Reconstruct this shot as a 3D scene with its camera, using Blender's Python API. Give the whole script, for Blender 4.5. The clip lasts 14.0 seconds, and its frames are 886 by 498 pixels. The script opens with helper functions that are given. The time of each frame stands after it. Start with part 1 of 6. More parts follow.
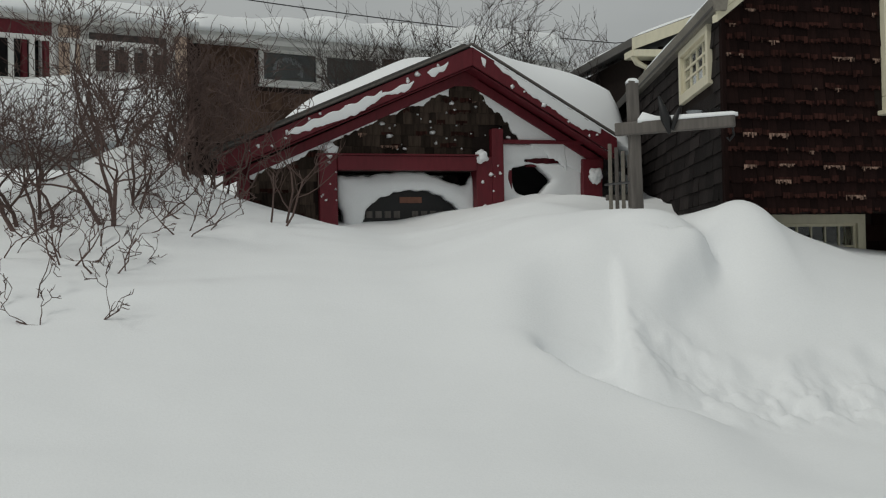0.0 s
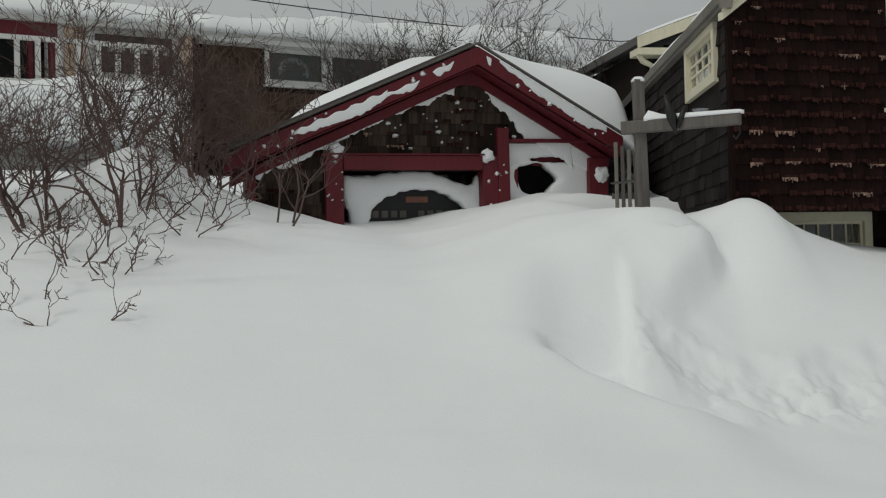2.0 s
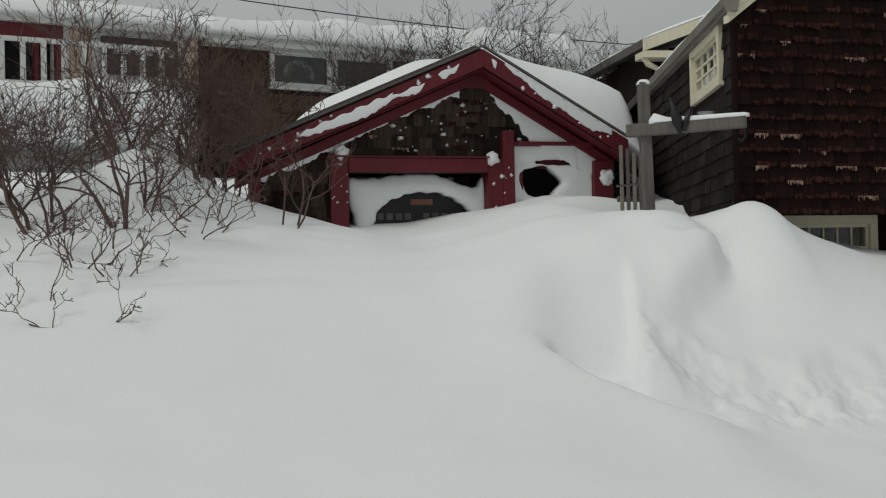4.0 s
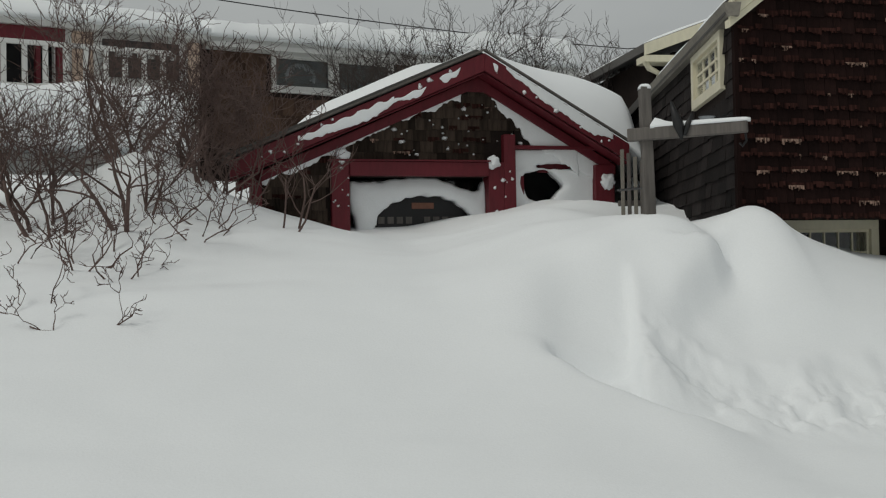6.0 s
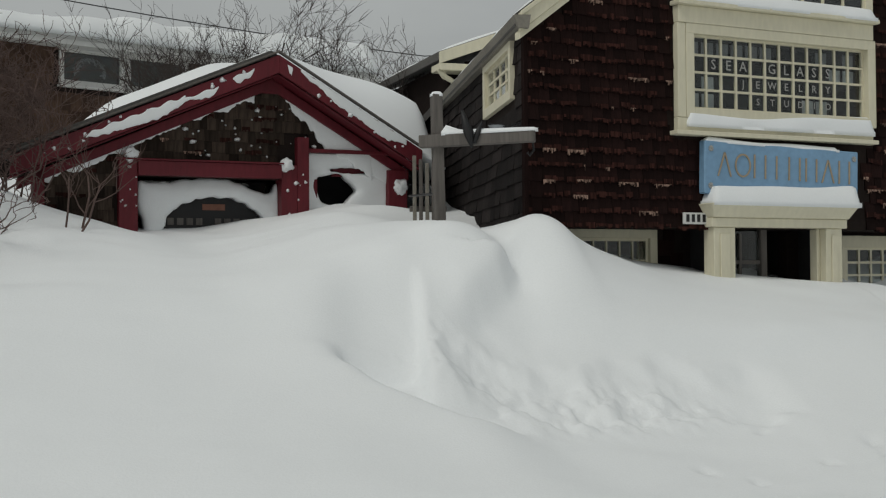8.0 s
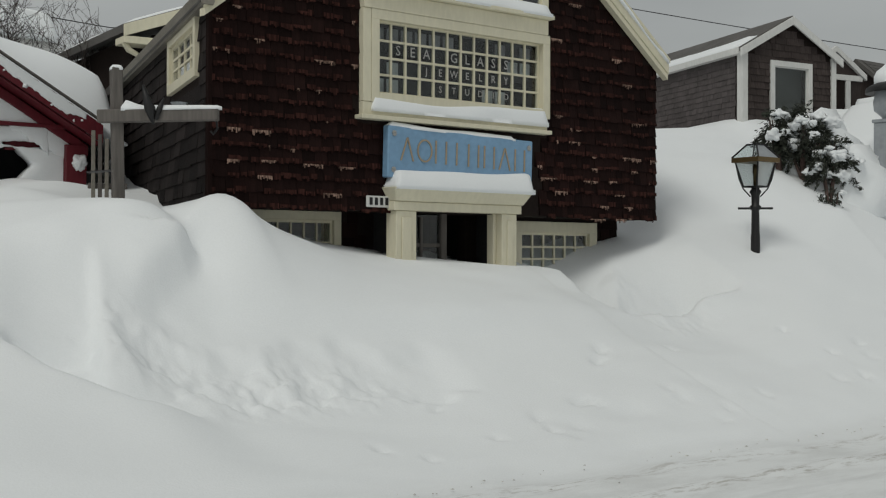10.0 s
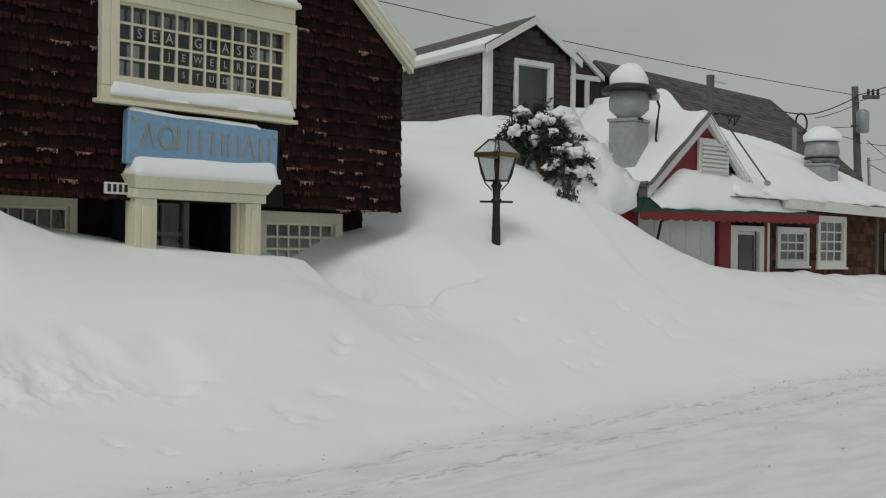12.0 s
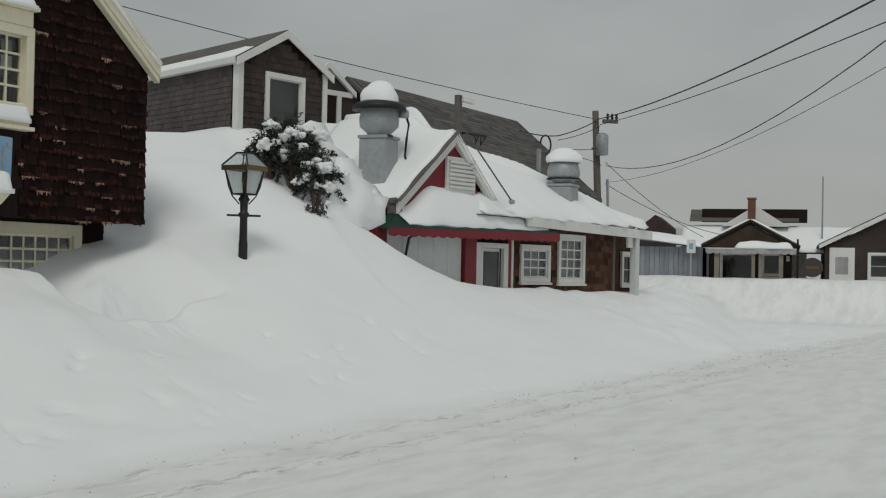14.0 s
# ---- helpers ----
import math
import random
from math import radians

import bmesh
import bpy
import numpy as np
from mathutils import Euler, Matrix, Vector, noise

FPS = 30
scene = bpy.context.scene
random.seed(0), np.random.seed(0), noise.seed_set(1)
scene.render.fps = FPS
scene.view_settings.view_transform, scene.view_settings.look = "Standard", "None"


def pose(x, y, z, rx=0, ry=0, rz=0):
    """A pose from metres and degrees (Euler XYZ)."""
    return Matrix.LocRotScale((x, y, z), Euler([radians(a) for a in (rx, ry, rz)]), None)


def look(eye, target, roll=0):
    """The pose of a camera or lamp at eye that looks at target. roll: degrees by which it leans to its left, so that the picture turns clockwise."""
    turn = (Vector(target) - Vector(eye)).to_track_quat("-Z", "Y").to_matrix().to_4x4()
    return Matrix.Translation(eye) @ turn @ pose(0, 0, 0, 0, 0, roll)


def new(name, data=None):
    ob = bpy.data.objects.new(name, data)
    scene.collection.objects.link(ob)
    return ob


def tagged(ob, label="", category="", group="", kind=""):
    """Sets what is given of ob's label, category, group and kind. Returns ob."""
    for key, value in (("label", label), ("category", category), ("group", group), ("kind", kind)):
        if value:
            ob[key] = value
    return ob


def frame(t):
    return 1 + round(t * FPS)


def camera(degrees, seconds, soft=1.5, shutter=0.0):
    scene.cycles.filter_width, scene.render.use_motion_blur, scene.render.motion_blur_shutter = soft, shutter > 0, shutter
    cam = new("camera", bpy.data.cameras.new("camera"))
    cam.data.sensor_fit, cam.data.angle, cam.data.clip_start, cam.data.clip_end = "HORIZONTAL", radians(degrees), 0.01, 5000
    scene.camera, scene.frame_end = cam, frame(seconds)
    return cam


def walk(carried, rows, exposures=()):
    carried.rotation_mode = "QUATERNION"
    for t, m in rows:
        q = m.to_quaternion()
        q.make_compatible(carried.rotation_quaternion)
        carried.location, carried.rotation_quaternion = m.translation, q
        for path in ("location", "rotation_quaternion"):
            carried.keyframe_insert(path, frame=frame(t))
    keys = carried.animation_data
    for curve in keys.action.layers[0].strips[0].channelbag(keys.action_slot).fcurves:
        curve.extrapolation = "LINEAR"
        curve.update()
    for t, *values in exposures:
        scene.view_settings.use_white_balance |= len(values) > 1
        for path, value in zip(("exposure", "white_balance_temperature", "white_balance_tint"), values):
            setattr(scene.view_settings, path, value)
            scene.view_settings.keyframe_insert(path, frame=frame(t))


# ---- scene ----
# The operator stands in the street and turns to the right: the eye swings 0.4 m in front of the body.
cam = camera(38.25, 14.0, soft=1.2)
EYE, ARM = 1.65, 0.4
# seconds, yaw, pitch, roll
ROWS = [
    (0.0, -0.496, 1.013, -1.130),
    (0.5, -0.414, 0.994, -1.227),
    (1.0, -0.312, 0.990, -1.283),
    (1.5, -0.338, 0.940, -1.266),
    (2.0, -0.219, 0.991, -1.386),
    (2.5, -0.140, 1.015, -1.536),
    (3.0, -0.086, 1.076, -1.403),
    (5.5, 0.004, 1.144, -1.193),
    (6.0, 0.026, 1.280, -1.103),
    (6.5, 0.000, 1.432, -0.858),
    (7.0, -1.504, 1.467, -0.329),
    (7.5, -5.277, 1.455, -0.349),
    (8.0, -9.037, 1.336, -0.435),
    (8.5, -12.687, 1.254, -0.215),
    (11.0, -28.449, 0.057, 0.151),
    (11.5, -31.089, 0.067, 0.254),
    (12.0, -33.818, 0.107, 0.681),
    (12.5, -36.350, 0.360, 0.562),
    (13.0, -38.931, 0.582, 0.727),
    (13.5, -41.851, 0.800, 1.026),
    (14.0, -44.819, 0.958, 1.172),
]
walk(cam, [(t, pose(-ARM * math.sin(radians(yaw)), ARM * math.cos(radians(yaw)) - ARM, EYE, 90 + pitch, 0, yaw) @ pose(0, 0, 0, 0, 0, roll)) for t, yaw, pitch, roll in ROWS],
     exposures=[(0.0, 0.03, 6630, 5), (14.0, 0.03, 6630, 5)])

# ---- light: a bright overcast winter sky ----
world = bpy.data.worlds.new("overcast")
scene.world = world
world.use_nodes = True
wn, wl = world.node_tree.nodes, world.node_tree.links
wn.clear()
sky = wn.new("ShaderNodeTexSky")
sky.sky_type = "NISHITA"
sky.sun_disc = False
sky.sun_elevation, sky.sun_rotation = radians(50), radians(230)
sky.air_density, sky.dust_density, sky.ozone_density = 1.0, 4.0, 1.0
# cloud cover: the sky's own colour greyed, with faint broad banks
grey = wn.new("ShaderNodeMix")
grey.data_type = "RGBA"
grey.inputs[0].default_value = 0.9
coord = wn.new("ShaderNodeTexCoord")
cmap = wn.new("ShaderNodeMapping")
cmap.inputs["Scale"].default_value = (1.6, 1.6, 4.0)
cloud = wn.new("ShaderNodeTexNoise")
cloud.inputs["Scale"].default_value = 1.7
cloud.inputs["Detail"].default_value = 5.0
ramp = wn.new("ShaderNodeValToRGB")
ramp.color_ramp.elements[0].position, ramp.color_ramp.elements[0].color = 0.3, (3.1, 3.14, 3.18, 1)
ramp.color_ramp.elements[1].position, ramp.color_ramp.elements[1].color = 0.75, (4.3, 4.34, 4.38, 1)
back = wn.new("ShaderNodeBackground")
back.inputs["Strength"].default_value = 0.10
out = wn.new("ShaderNodeOutputWorld")
wl.new(coord.outputs["Generated"], cmap.inputs["Vector"])
wl.new(cmap.outputs["Vector"], cloud.inputs["Vector"])
wl.new(cloud.outputs[0], ramp.inputs[0])
wl.new(sky.outputs[0], grey.inputs[6])
wl.new(ramp.outputs[0], grey.inputs[7])
wl.new(grey.outputs[2], back.inputs["Color"])
wl.new(back.outputs[0], out.inputs[0])
sun_data = bpy.data.lights.new("sun", "SUN")
sun_data.energy, sun_data.angle, sun_data.color = 0.84, radians(20), (1.0, 0.98, 0.95)
sun = new("sun", sun_data)
sun.matrix_world = look((-23.0, -19.3, 35.8), (0, 0, 0))

# ---- materials ----
def material(name, colour, rough=0.7, grain=30.0, amount=0.25, bump=0.2, metal=0.0, stretch=(1, 1, 1), dark=None, broad=1.3, island=0.0, spec=0.4):
    """A surface with fine grain and broad stains; island: how much alike pieces differ in tone."""
    m = bpy.data.materials.new(name)
    m.use_nodes = True
    n, l = m.node_tree.nodes, m.node_tree.links
    b = n["Principled BSDF"]
    b.inputs["Roughness"].default_value = rough
    b.inputs["Metallic"].default_value = metal
    b.inputs["Specular IOR Level"].default_value = spec
    tc = n.new("ShaderNodeTexCoord")
    mp = n.new("ShaderNodeMapping")
    mp.inputs["Scale"].default_value = stretch
    l.new(tc.outputs["Object"], mp.inputs["Vector"])
    fine, wide = n.new("ShaderNodeTexNoise"), n.new("ShaderNodeTexNoise")
    fine.inputs["Scale"].default_value, fine.inputs["Detail"].default_value = grain, 6.0
    wide.inputs["Scale"].default_value, wide.inputs["Detail"].default_value = broad, 4.0
    l.new(mp.outputs[0], fine.inputs["Vector"])
    l.new(tc.outputs["Object"], wide.inputs["Vector"])
    add = n.new("ShaderNodeMath")
    add.operation = "ADD"
    l.new(fine.outputs[0], add.inputs[0])
    l.new(wide.outputs[0], add.inputs[1])
    half = n.new("ShaderNodeMath")
    half.operation = "MULTIPLY"
    half.inputs[1].default_value = 0.5
    l.new(add.outputs[0], half.inputs[0])
    cr = n.new("ShaderNodeValToRGB")
    low = dark or [c * (1 - amount) for c in colour]
    high = [min(1, c * (1 + amount * 0.6)) for c in colour]
    cr.color_ramp.elements[0].position, cr.color_ramp.elements[1].position = 0.33, 0.68
    cr.color_ramp.elements[0].color, cr.color_ramp.elements[1].color = (*low, 1), (*high, 1)
    l.new(half.outputs[0], cr.inputs[0])
    top = cr.outputs[0]
    if island:
        geo, info, sm, fr, hsv, mr = (n.new(k) for k in ("ShaderNodeNewGeometry", "ShaderNodeObjectInfo", "ShaderNodeMath", "ShaderNodeMath", "ShaderNodeHueSaturation", "ShaderNodeMapRange"))
        sm.operation, fr.operation = "ADD", "FRACT"
        l.new(geo.outputs["Random Per Island"], sm.inputs[0])
        l.new(info.outputs["Random"], sm.inputs[1])
        l.new(sm.outputs[0], fr.inputs[0])
        mr.inputs["To Min"].default_value, mr.inputs["To Max"].default_value = 1 - island, 1 + island
        l.new(fr.outputs[0], mr.inputs["Value"])
        l.new(mr.outputs[0], hsv.inputs["Value"])
        l.new(top, hsv.inputs["Color"])
        top = hsv.outputs[0]
    l.new(top, b.inputs["Base Color"])
    if bump:
        bp = n.new("ShaderNodeBump")
        bp.inputs["Strength"].default_value, bp.inputs["Distance"].default_value = bump, 0.01
        l.new(fine.outputs[0], bp.inputs["Height"])
        l.new(bp.outputs[0], b.inputs["Normal"])
    return m


def snow_material(name, colour, dirt=None):
    m = material(name, colour, rough=0.75, grain=55, amount=0.03, bump=0.25, broad=0.5, spec=0.25)
    n, l = m.node_tree.nodes, m.node_tree.links
    b = n["Principled BSDF"]
    b.inputs["Subsurface Weight"].default_value = 0.0
    return m


SNOW = snow_material("snow", (0.86, 0.885, 0.90))
SHINGLE = material("dark_shingle", (0.0150, 0.0067, 0.0058), rough=0.85, grain=60, amount=0.45, bump=0.5, stretch=(1, 1, 0.12), island=0.4, spec=0.1)
FRAY = material("reddish_frayed_wood", (0.038, 0.0150, 0.0120), rough=0.9, grain=70, amount=0.6, bump=0.4, stretch=(1, 1, 0.15), island=0.5, spec=0.1)
DIRTY = material("gritty_snow", (0.60, 0.59, 0.57), rough=0.9, grain=60, amount=0.3, island=0.3)
SHINGLE_SIDE = material("weathered_side_shingle", (0.0225, 0.0185, 0.018), rough=0.9, grain=60, amount=0.5, bump=0.5, stretch=(1, 1, 0.12), island=0.45, spec=0.1)
SHINGLE_HUT = material("brown_grey_shingle", (0.050, 0.037, 0.029), rough=0.88, grain=50, amount=0.6, bump=0.5, stretch=(1, 1, 0.1), island=0.6, spec=0.1)
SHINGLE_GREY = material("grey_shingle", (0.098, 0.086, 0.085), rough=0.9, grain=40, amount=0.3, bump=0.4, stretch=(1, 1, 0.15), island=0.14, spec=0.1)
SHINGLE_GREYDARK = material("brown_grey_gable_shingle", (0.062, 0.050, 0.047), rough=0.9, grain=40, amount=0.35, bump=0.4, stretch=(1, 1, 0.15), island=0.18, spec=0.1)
SHINGLE_DINER = material("reddish_shingle", (0.085, 0.045, 0.03), rough=0.88, grain=45, amount=0.5, bump=0.4, stretch=(1, 1, 0.12), island=0.5, spec=0.1)
SHINGLE_HILL = material("brown_wall_shingle", (0.095, 0.060, 0.044), rough=0.88, grain=45, amount=0.45, bump=0.4, stretch=(1, 1, 0.12), island=0.35, spec=0.1)
ROOFING = material("asphalt_roofing", (0.10, 0.095, 0.09), rough=0.95, grain=45, amount=0.35, bump=0.5, island=0.25)
TAN = material("bleached_shingle_edge", (0.25, 0.165, 0.13), rough=0.9, grain=60, amount=0.6, bump=0.3, island=0.75, spec=0.1)
BACKING = material("dark_boarding", (0.022, 0.016, 0.014), rough=0.9, grain=20, amount=0.3, spec=0.1)
CREAM = material("cream_paint", (0.68, 0.64, 0.49), rough=0.55, grain=22, amount=0.10, bump=0.12, stretch=(1, 1, 0.3))
WHITE = material("white_paint", (0.66, 0.66, 0.64), rough=0.55, grain=20, amount=0.12, bump=0.12, stretch=(1, 1, 0.3))
RED = material("barn_red_paint", (0.125, 0.011, 0.019), rough=0.6, grain=26, amount=0.3, bump=0.2, stretch=(1, 1, 0.2))
DINER_RED = material("bright_red_paint", (0.175, 0.007, 0.015), rough=0.55, grain=20, amount=0.2, bump=0.12)
GREEN = material("green_canvas", (0.007, 0.038, 0.025), rough=0.8, grain=80, amount=0.3, bump=0.2)
BLUE = material("blue_sign_paint", (0.20, 0.35, 0.52), rough=0.5, grain=18, amount=0.14, bump=0.08)
GOLD = material("bronze_lettering", (0.36, 0.29, 0.20), rough=0.4, grain=30, amount=0.2, bump=0.05)
BLACK = material("black_iron", (0.012, 0.012, 0.013), rough=0.5, grain=40, amount=0.3, bump=0.15)
BRASS = material("dull_brass", (0.16, 0.11, 0.05), rough=0.45, grain=40, amount=0.4, bump=0.1, metal=0.6)
STEEL = material("galvanised_steel", (0.34, 0.36, 0.38), rough=0.5, grain=12, amount=0.2, bump=0.06, metal=0.25)
GREYWOOD = material("weathered_grey_timber", (0.13, 0.118, 0.108), rough=0.85, grain=35, amount=0.4, bump=0.4, stretch=(1, 1, 0.1))
POLEWOOD = material("utility_pole_wood", (0.13, 0.115, 0.105), rough=0.9, grain=30, amount=0.35, bump=0.4, stretch=(1, 1, 0.08))
BARK = material("bare_twig_bark", (0.118, 0.078, 0.068), rough=0.9, grain=40, amount=0.4, bump=0.3)
TREEBARK = material("dark_tree_bark", (0.058, 0.045, 0.040), rough=0.9, grain=40, amount=0.4, bump=0.3)
NEEDLE = material("evergreen_foliage", (0.040, 0.046, 0.034), rough=0.8, grain=30, amount=0.5, bump=0.2, island=0.5)
BRICK = material("chimney_brick", (0.16, 0.075, 0.06), rough=0.9, grain=25, amount=0.3, bump=0.3, island=0.3)
# Near-black sheets behind openings: an unlit room's shade put into the colour.
ROOM_SHADE = material("painted_room_shade", (0.030, 0.030, 0.032), rough=0.9, grain=3, amount=0.5, bump=0.0)
CURTAIN = material("pale_curtain", (0.34, 0.34, 0.35), rough=0.9, grain=9, amount=0.25, bump=0.1, stretch=(1, 1, 0.1))
PALEBOARD = material("pale_boarding", (0.58, 0.60, 0.60), rough=0.6, grain=16, amount=0.12, bump=0.1)
PEACH = material("peach_clapboard", (0.55, 0.42, 0.33), rough=0.7, grain=16, amount=0.12, bump=0.1, island=0.08)
CABLE = material("black_cable", (0.02, 0.02, 0.022), rough=0.6, grain=20, amount=0.2, bump=0.0)
# Grey sheet behind panes: room shade and dull reflection put into the colour.
DUSK = material("painted_room_dusk", (0.085, 0.09, 0.085), rough=0.9, grain=3, amount=0.3, bump=0.0)
GUTTER = material("weathered_cream_gutter", (0.22, 0.205, 0.175), rough=0.8, grain=24, amount=0.3, bump=0.15)
LETTER = material("white_lettering", (0.40, 0.40, 0.385), rough=0.5, grain=20, amount=0.1, bump=0.0)


def glass_material(name, tint, rough):
    m = bpy.data.materials.new(name)
    m.use_nodes = True
    n, l = m.node_tree.nodes, m.node_tree.links
    b = n["Principled BSDF"]
    b.inputs["Base Color"].default_value = (*tint, 1)
    b.inputs["Roughness"].default_value = rough
    b.inputs["IOR"].default_value = 1.45
    b.inputs["Transmission Weight"].default_value = 1.0
    tc, nz, bp = n.new("ShaderNodeTexCoord"), n.new("ShaderNodeTexNoise"), n.new("ShaderNodeBump")
    nz.inputs["Scale"].default_value = 4.0
    bp.inputs["Strength"].default_value, bp.inputs["Distance"].default_value = 0.08, 0.02
    l.new(tc.outputs["Object"], nz.inputs["Vector"])
    l.new(nz.outputs[0], bp.inputs["Height"])
    l.new(bp.outputs[0], b.inputs["Normal"])
    return m


GLASS = glass_material("window_glass", (0.85, 0.9, 0.9), 0.02)
FROSTED = glass_material("frosted_lamp_glass", (0.93, 0.95, 0.95), 0.55)


# ---- helpers of this scene ----
TURN = 17.0  # the street runs 17 degrees off the first view's right
STREET = pose(0, 0, 0, 0, 0, TURN)


def place(s, d, z=0.0, heading=73.0):
    """The pose of a building whose front runs towards that bearing; s along the street, d across it."""
    p = STREET @ Vector((s, d, z))
    return pose(p.x, p.y, p.z, 0, 0, 90 - heading)


def thing(name, m, label, category, group="", kind=""):
    ob = new(name)
    ob.empty_display_size = 0.3
    ob.matrix_world = m
    return tagged(ob, label, category, group, kind)


def part(name, bm, mat, parent=None, label="", smooth=False, m=None, skew=0.0):
    me = bpy.data.meshes.new(name)
    if isinstance(bm, tuple):
        me.from_pydata(bm[0], [], bm[1])
    else:
        bmesh.ops.recalc_face_normals(bm, faces=bm.faces)
        bm.to_mesh(me)
        bm.free()
    me.materials.append(mat)
    if skew:
        me.transform(shear(skew))
    if smooth:
        me.polygons.foreach_set("use_smooth", [True] * len(me.polygons))
    ob = new(name, me)
    if parent:
        ob.parent = parent
    if m is not None:
        ob.matrix_local = m
    if label:
        ob["label"] = label
    return ob


def cuboid(bm, x0, x1, y0, y1, z0, z1, bevel=0.0, m=None):
    vs = [bm.verts.new((x, y, z)) for x in (x0, x1) for y in (y0, y1) for z in (z0, z1)]
    fs = [bm.faces.new([vs[i] for i in f]) for f in ((0, 1, 3, 2), (4, 6, 7, 5), (0, 4, 5, 1), (2, 3, 7, 6), (0, 2, 6, 4), (1, 5, 7, 3))]
    if bevel:
        es = list({e for f in fs for e in f.edges})
        res = bmesh.ops.bevel(bm, geom=es, offset=bevel, segments=1, affect="EDGES")
        vs = list({v for f in res["faces"] for v in f.verts} | {v for v in vs if v.is_valid})
    if m is not None:
        bmesh.ops.transform(bm, matrix=m, verts=vs)
    return vs


def box(name, x0, x1, y0, y1, z0, z1, mat, parent, label="", bevel=0.006, m=None):
    bm = bmesh.new()
    cuboid(bm, x0, x1, y0, y1, z0, z1, bevel)
    return part(name, bm, mat, parent, label, m=m)


def prism(bm, outline, y0, y1):
    """An outline in x and z, run from y0 to y1."""
    a = [bm.verts.new((x, y0, z)) for x, z in outline]
    b = [bm.verts.new((x, y1, z)) for x, z in outline]
    n = len(outline)
    bm.faces.new(a)
    bm.faces.new(b[::-1])
    for i in range(n):
        bm.faces.new((a[i], b[i], b[(i + 1) % n], a[(i + 1) % n]))


def board(name, x0, z0, x1, z1, wide, y0, y1, mat, parent, label="", bevel=0.005):
    """A straight board in the x-z plane whose upper edge runs from (x0, z0) to (x1, z1), cut plumb at its ends."""
    bm = bmesh.new()
    prism(bm, [(x0, z0), (x1, z1), (x1, z1 - wide), (x0, z0 - wide)], y0, y1)
    if bevel:
        bmesh.ops.bevel(bm, geom=list(bm.edges), offset=bevel, segments=1, affect="EDGES")
    return part(name, bm, mat, parent, label)


def holed(bm, x0, x1, z0, z1, y0, y1, holes, joined=False):
    """A wall of cuboid pieces round its openings (x0, x1, z0, z1); joined: one welded body."""
    xs = sorted({x0, x1, *(min(max(v, x0), x1) for h in holes for v in h[:2])})
    zs = sorted({z0, z1, *(min(max(v, z0), z1) for h in holes for v in h[2:])})
    for a, b in zip(xs, xs[1:]):
        run = None
        for c, d in zip(zs, zs[1:]):
            inside = any(h[0] < (a + b) / 2 < h[1] and h[2] < (c + d) / 2 < h[3] for h in holes)
            if not inside:
                run = (run[0] if run else c, d)
            if run and (inside or joined or d == zs[-1]):
                cuboid(bm, a, b, y0, y1, run[0], run[1])
                run = None
    if joined:
        bmesh.ops.remove_doubles(bm, verts=bm.verts, dist=1e-5)


def tube(points, radii, sides=6, closed=True):
    """Vertices and faces of a tapered tube along points."""
    verts, faces = [], []
    up = Vector((0.13, 0.31, 0.94))
    for i, p in enumerate(points):
        p = Vector(p)
        t = (Vector(points[min(i + 1, len(points) - 1)]) - Vector(points[max(i - 1, 0)]))
        t = t.normalized() if t.length > 1e-9 else Vector((0, 0, 1))
        a = t.cross(up if abs(t.dot(up)) < 0.95 else Vector((1, 0, 0))).normalized()
        b = t.cross(a)
        for k in range(sides):
            w = 2 * math.pi * k / sides
            verts.append(p + (a * math.cos(w) + b * math.sin(w)) * radii[i])
    for i in range(len(points) - 1):
        for k in range(sides):
            q = (k + 1) % sides
            faces.append((i * sides + k, i * sides + q, (i + 1) * sides + q, (i + 1) * sides + k))
    if closed:
        faces.append(tuple(range(sides))[::-1])
        faces.append(tuple(range(len(verts) - sides, len(verts))))
    return verts, faces


def merge(*meshes):
    verts, faces = [], []
    for v, f in meshes:
        n = len(verts)
        verts += v
        faces += [tuple(i + n for i in q) for q in f]
    return verts, faces


def lathe(profile, sides=20):
    """A turned body from (radius, height) pairs, bottom to top."""
    v, f = [], []
    for r, z in profile:
        v += [Vector((r * math.cos(2 * math.pi * k / sides), r * math.sin(2 * math.pi * k / sides), z)) for k in range(sides)]
    for i in range(len(profile) - 1):
        f += [(i * sides + k, i * sides + (k + 1) % sides, (i + 1) * sides + (k + 1) % sides, (i + 1) * sides + k) for k in range(sides)]
    return v, f + [tuple(range(sides))[::-1], tuple(range(len(v) - sides, len(v)))]


def shingle_mesh(w, h, thick):
    """One shingle, butt at z = 0, front towards -y, its top tapering to the wall."""
    g = w / 2 - 0.0012
    v = [(-g, 0, 0), (g, 0, 0), (g, -thick, 0.0), (-g, -thick, 0.004), (-g, 0, h), (g, 0, h), (g, -0.003, h), (-g, -0.003, h)]
    f = [(0, 3, 2, 1), (3, 7, 6, 2), (4, 5, 6, 7), (0, 4, 7, 3), (1, 2, 6, 5), (0, 1, 5, 4)]
    return [Vector(p) for p in v], f


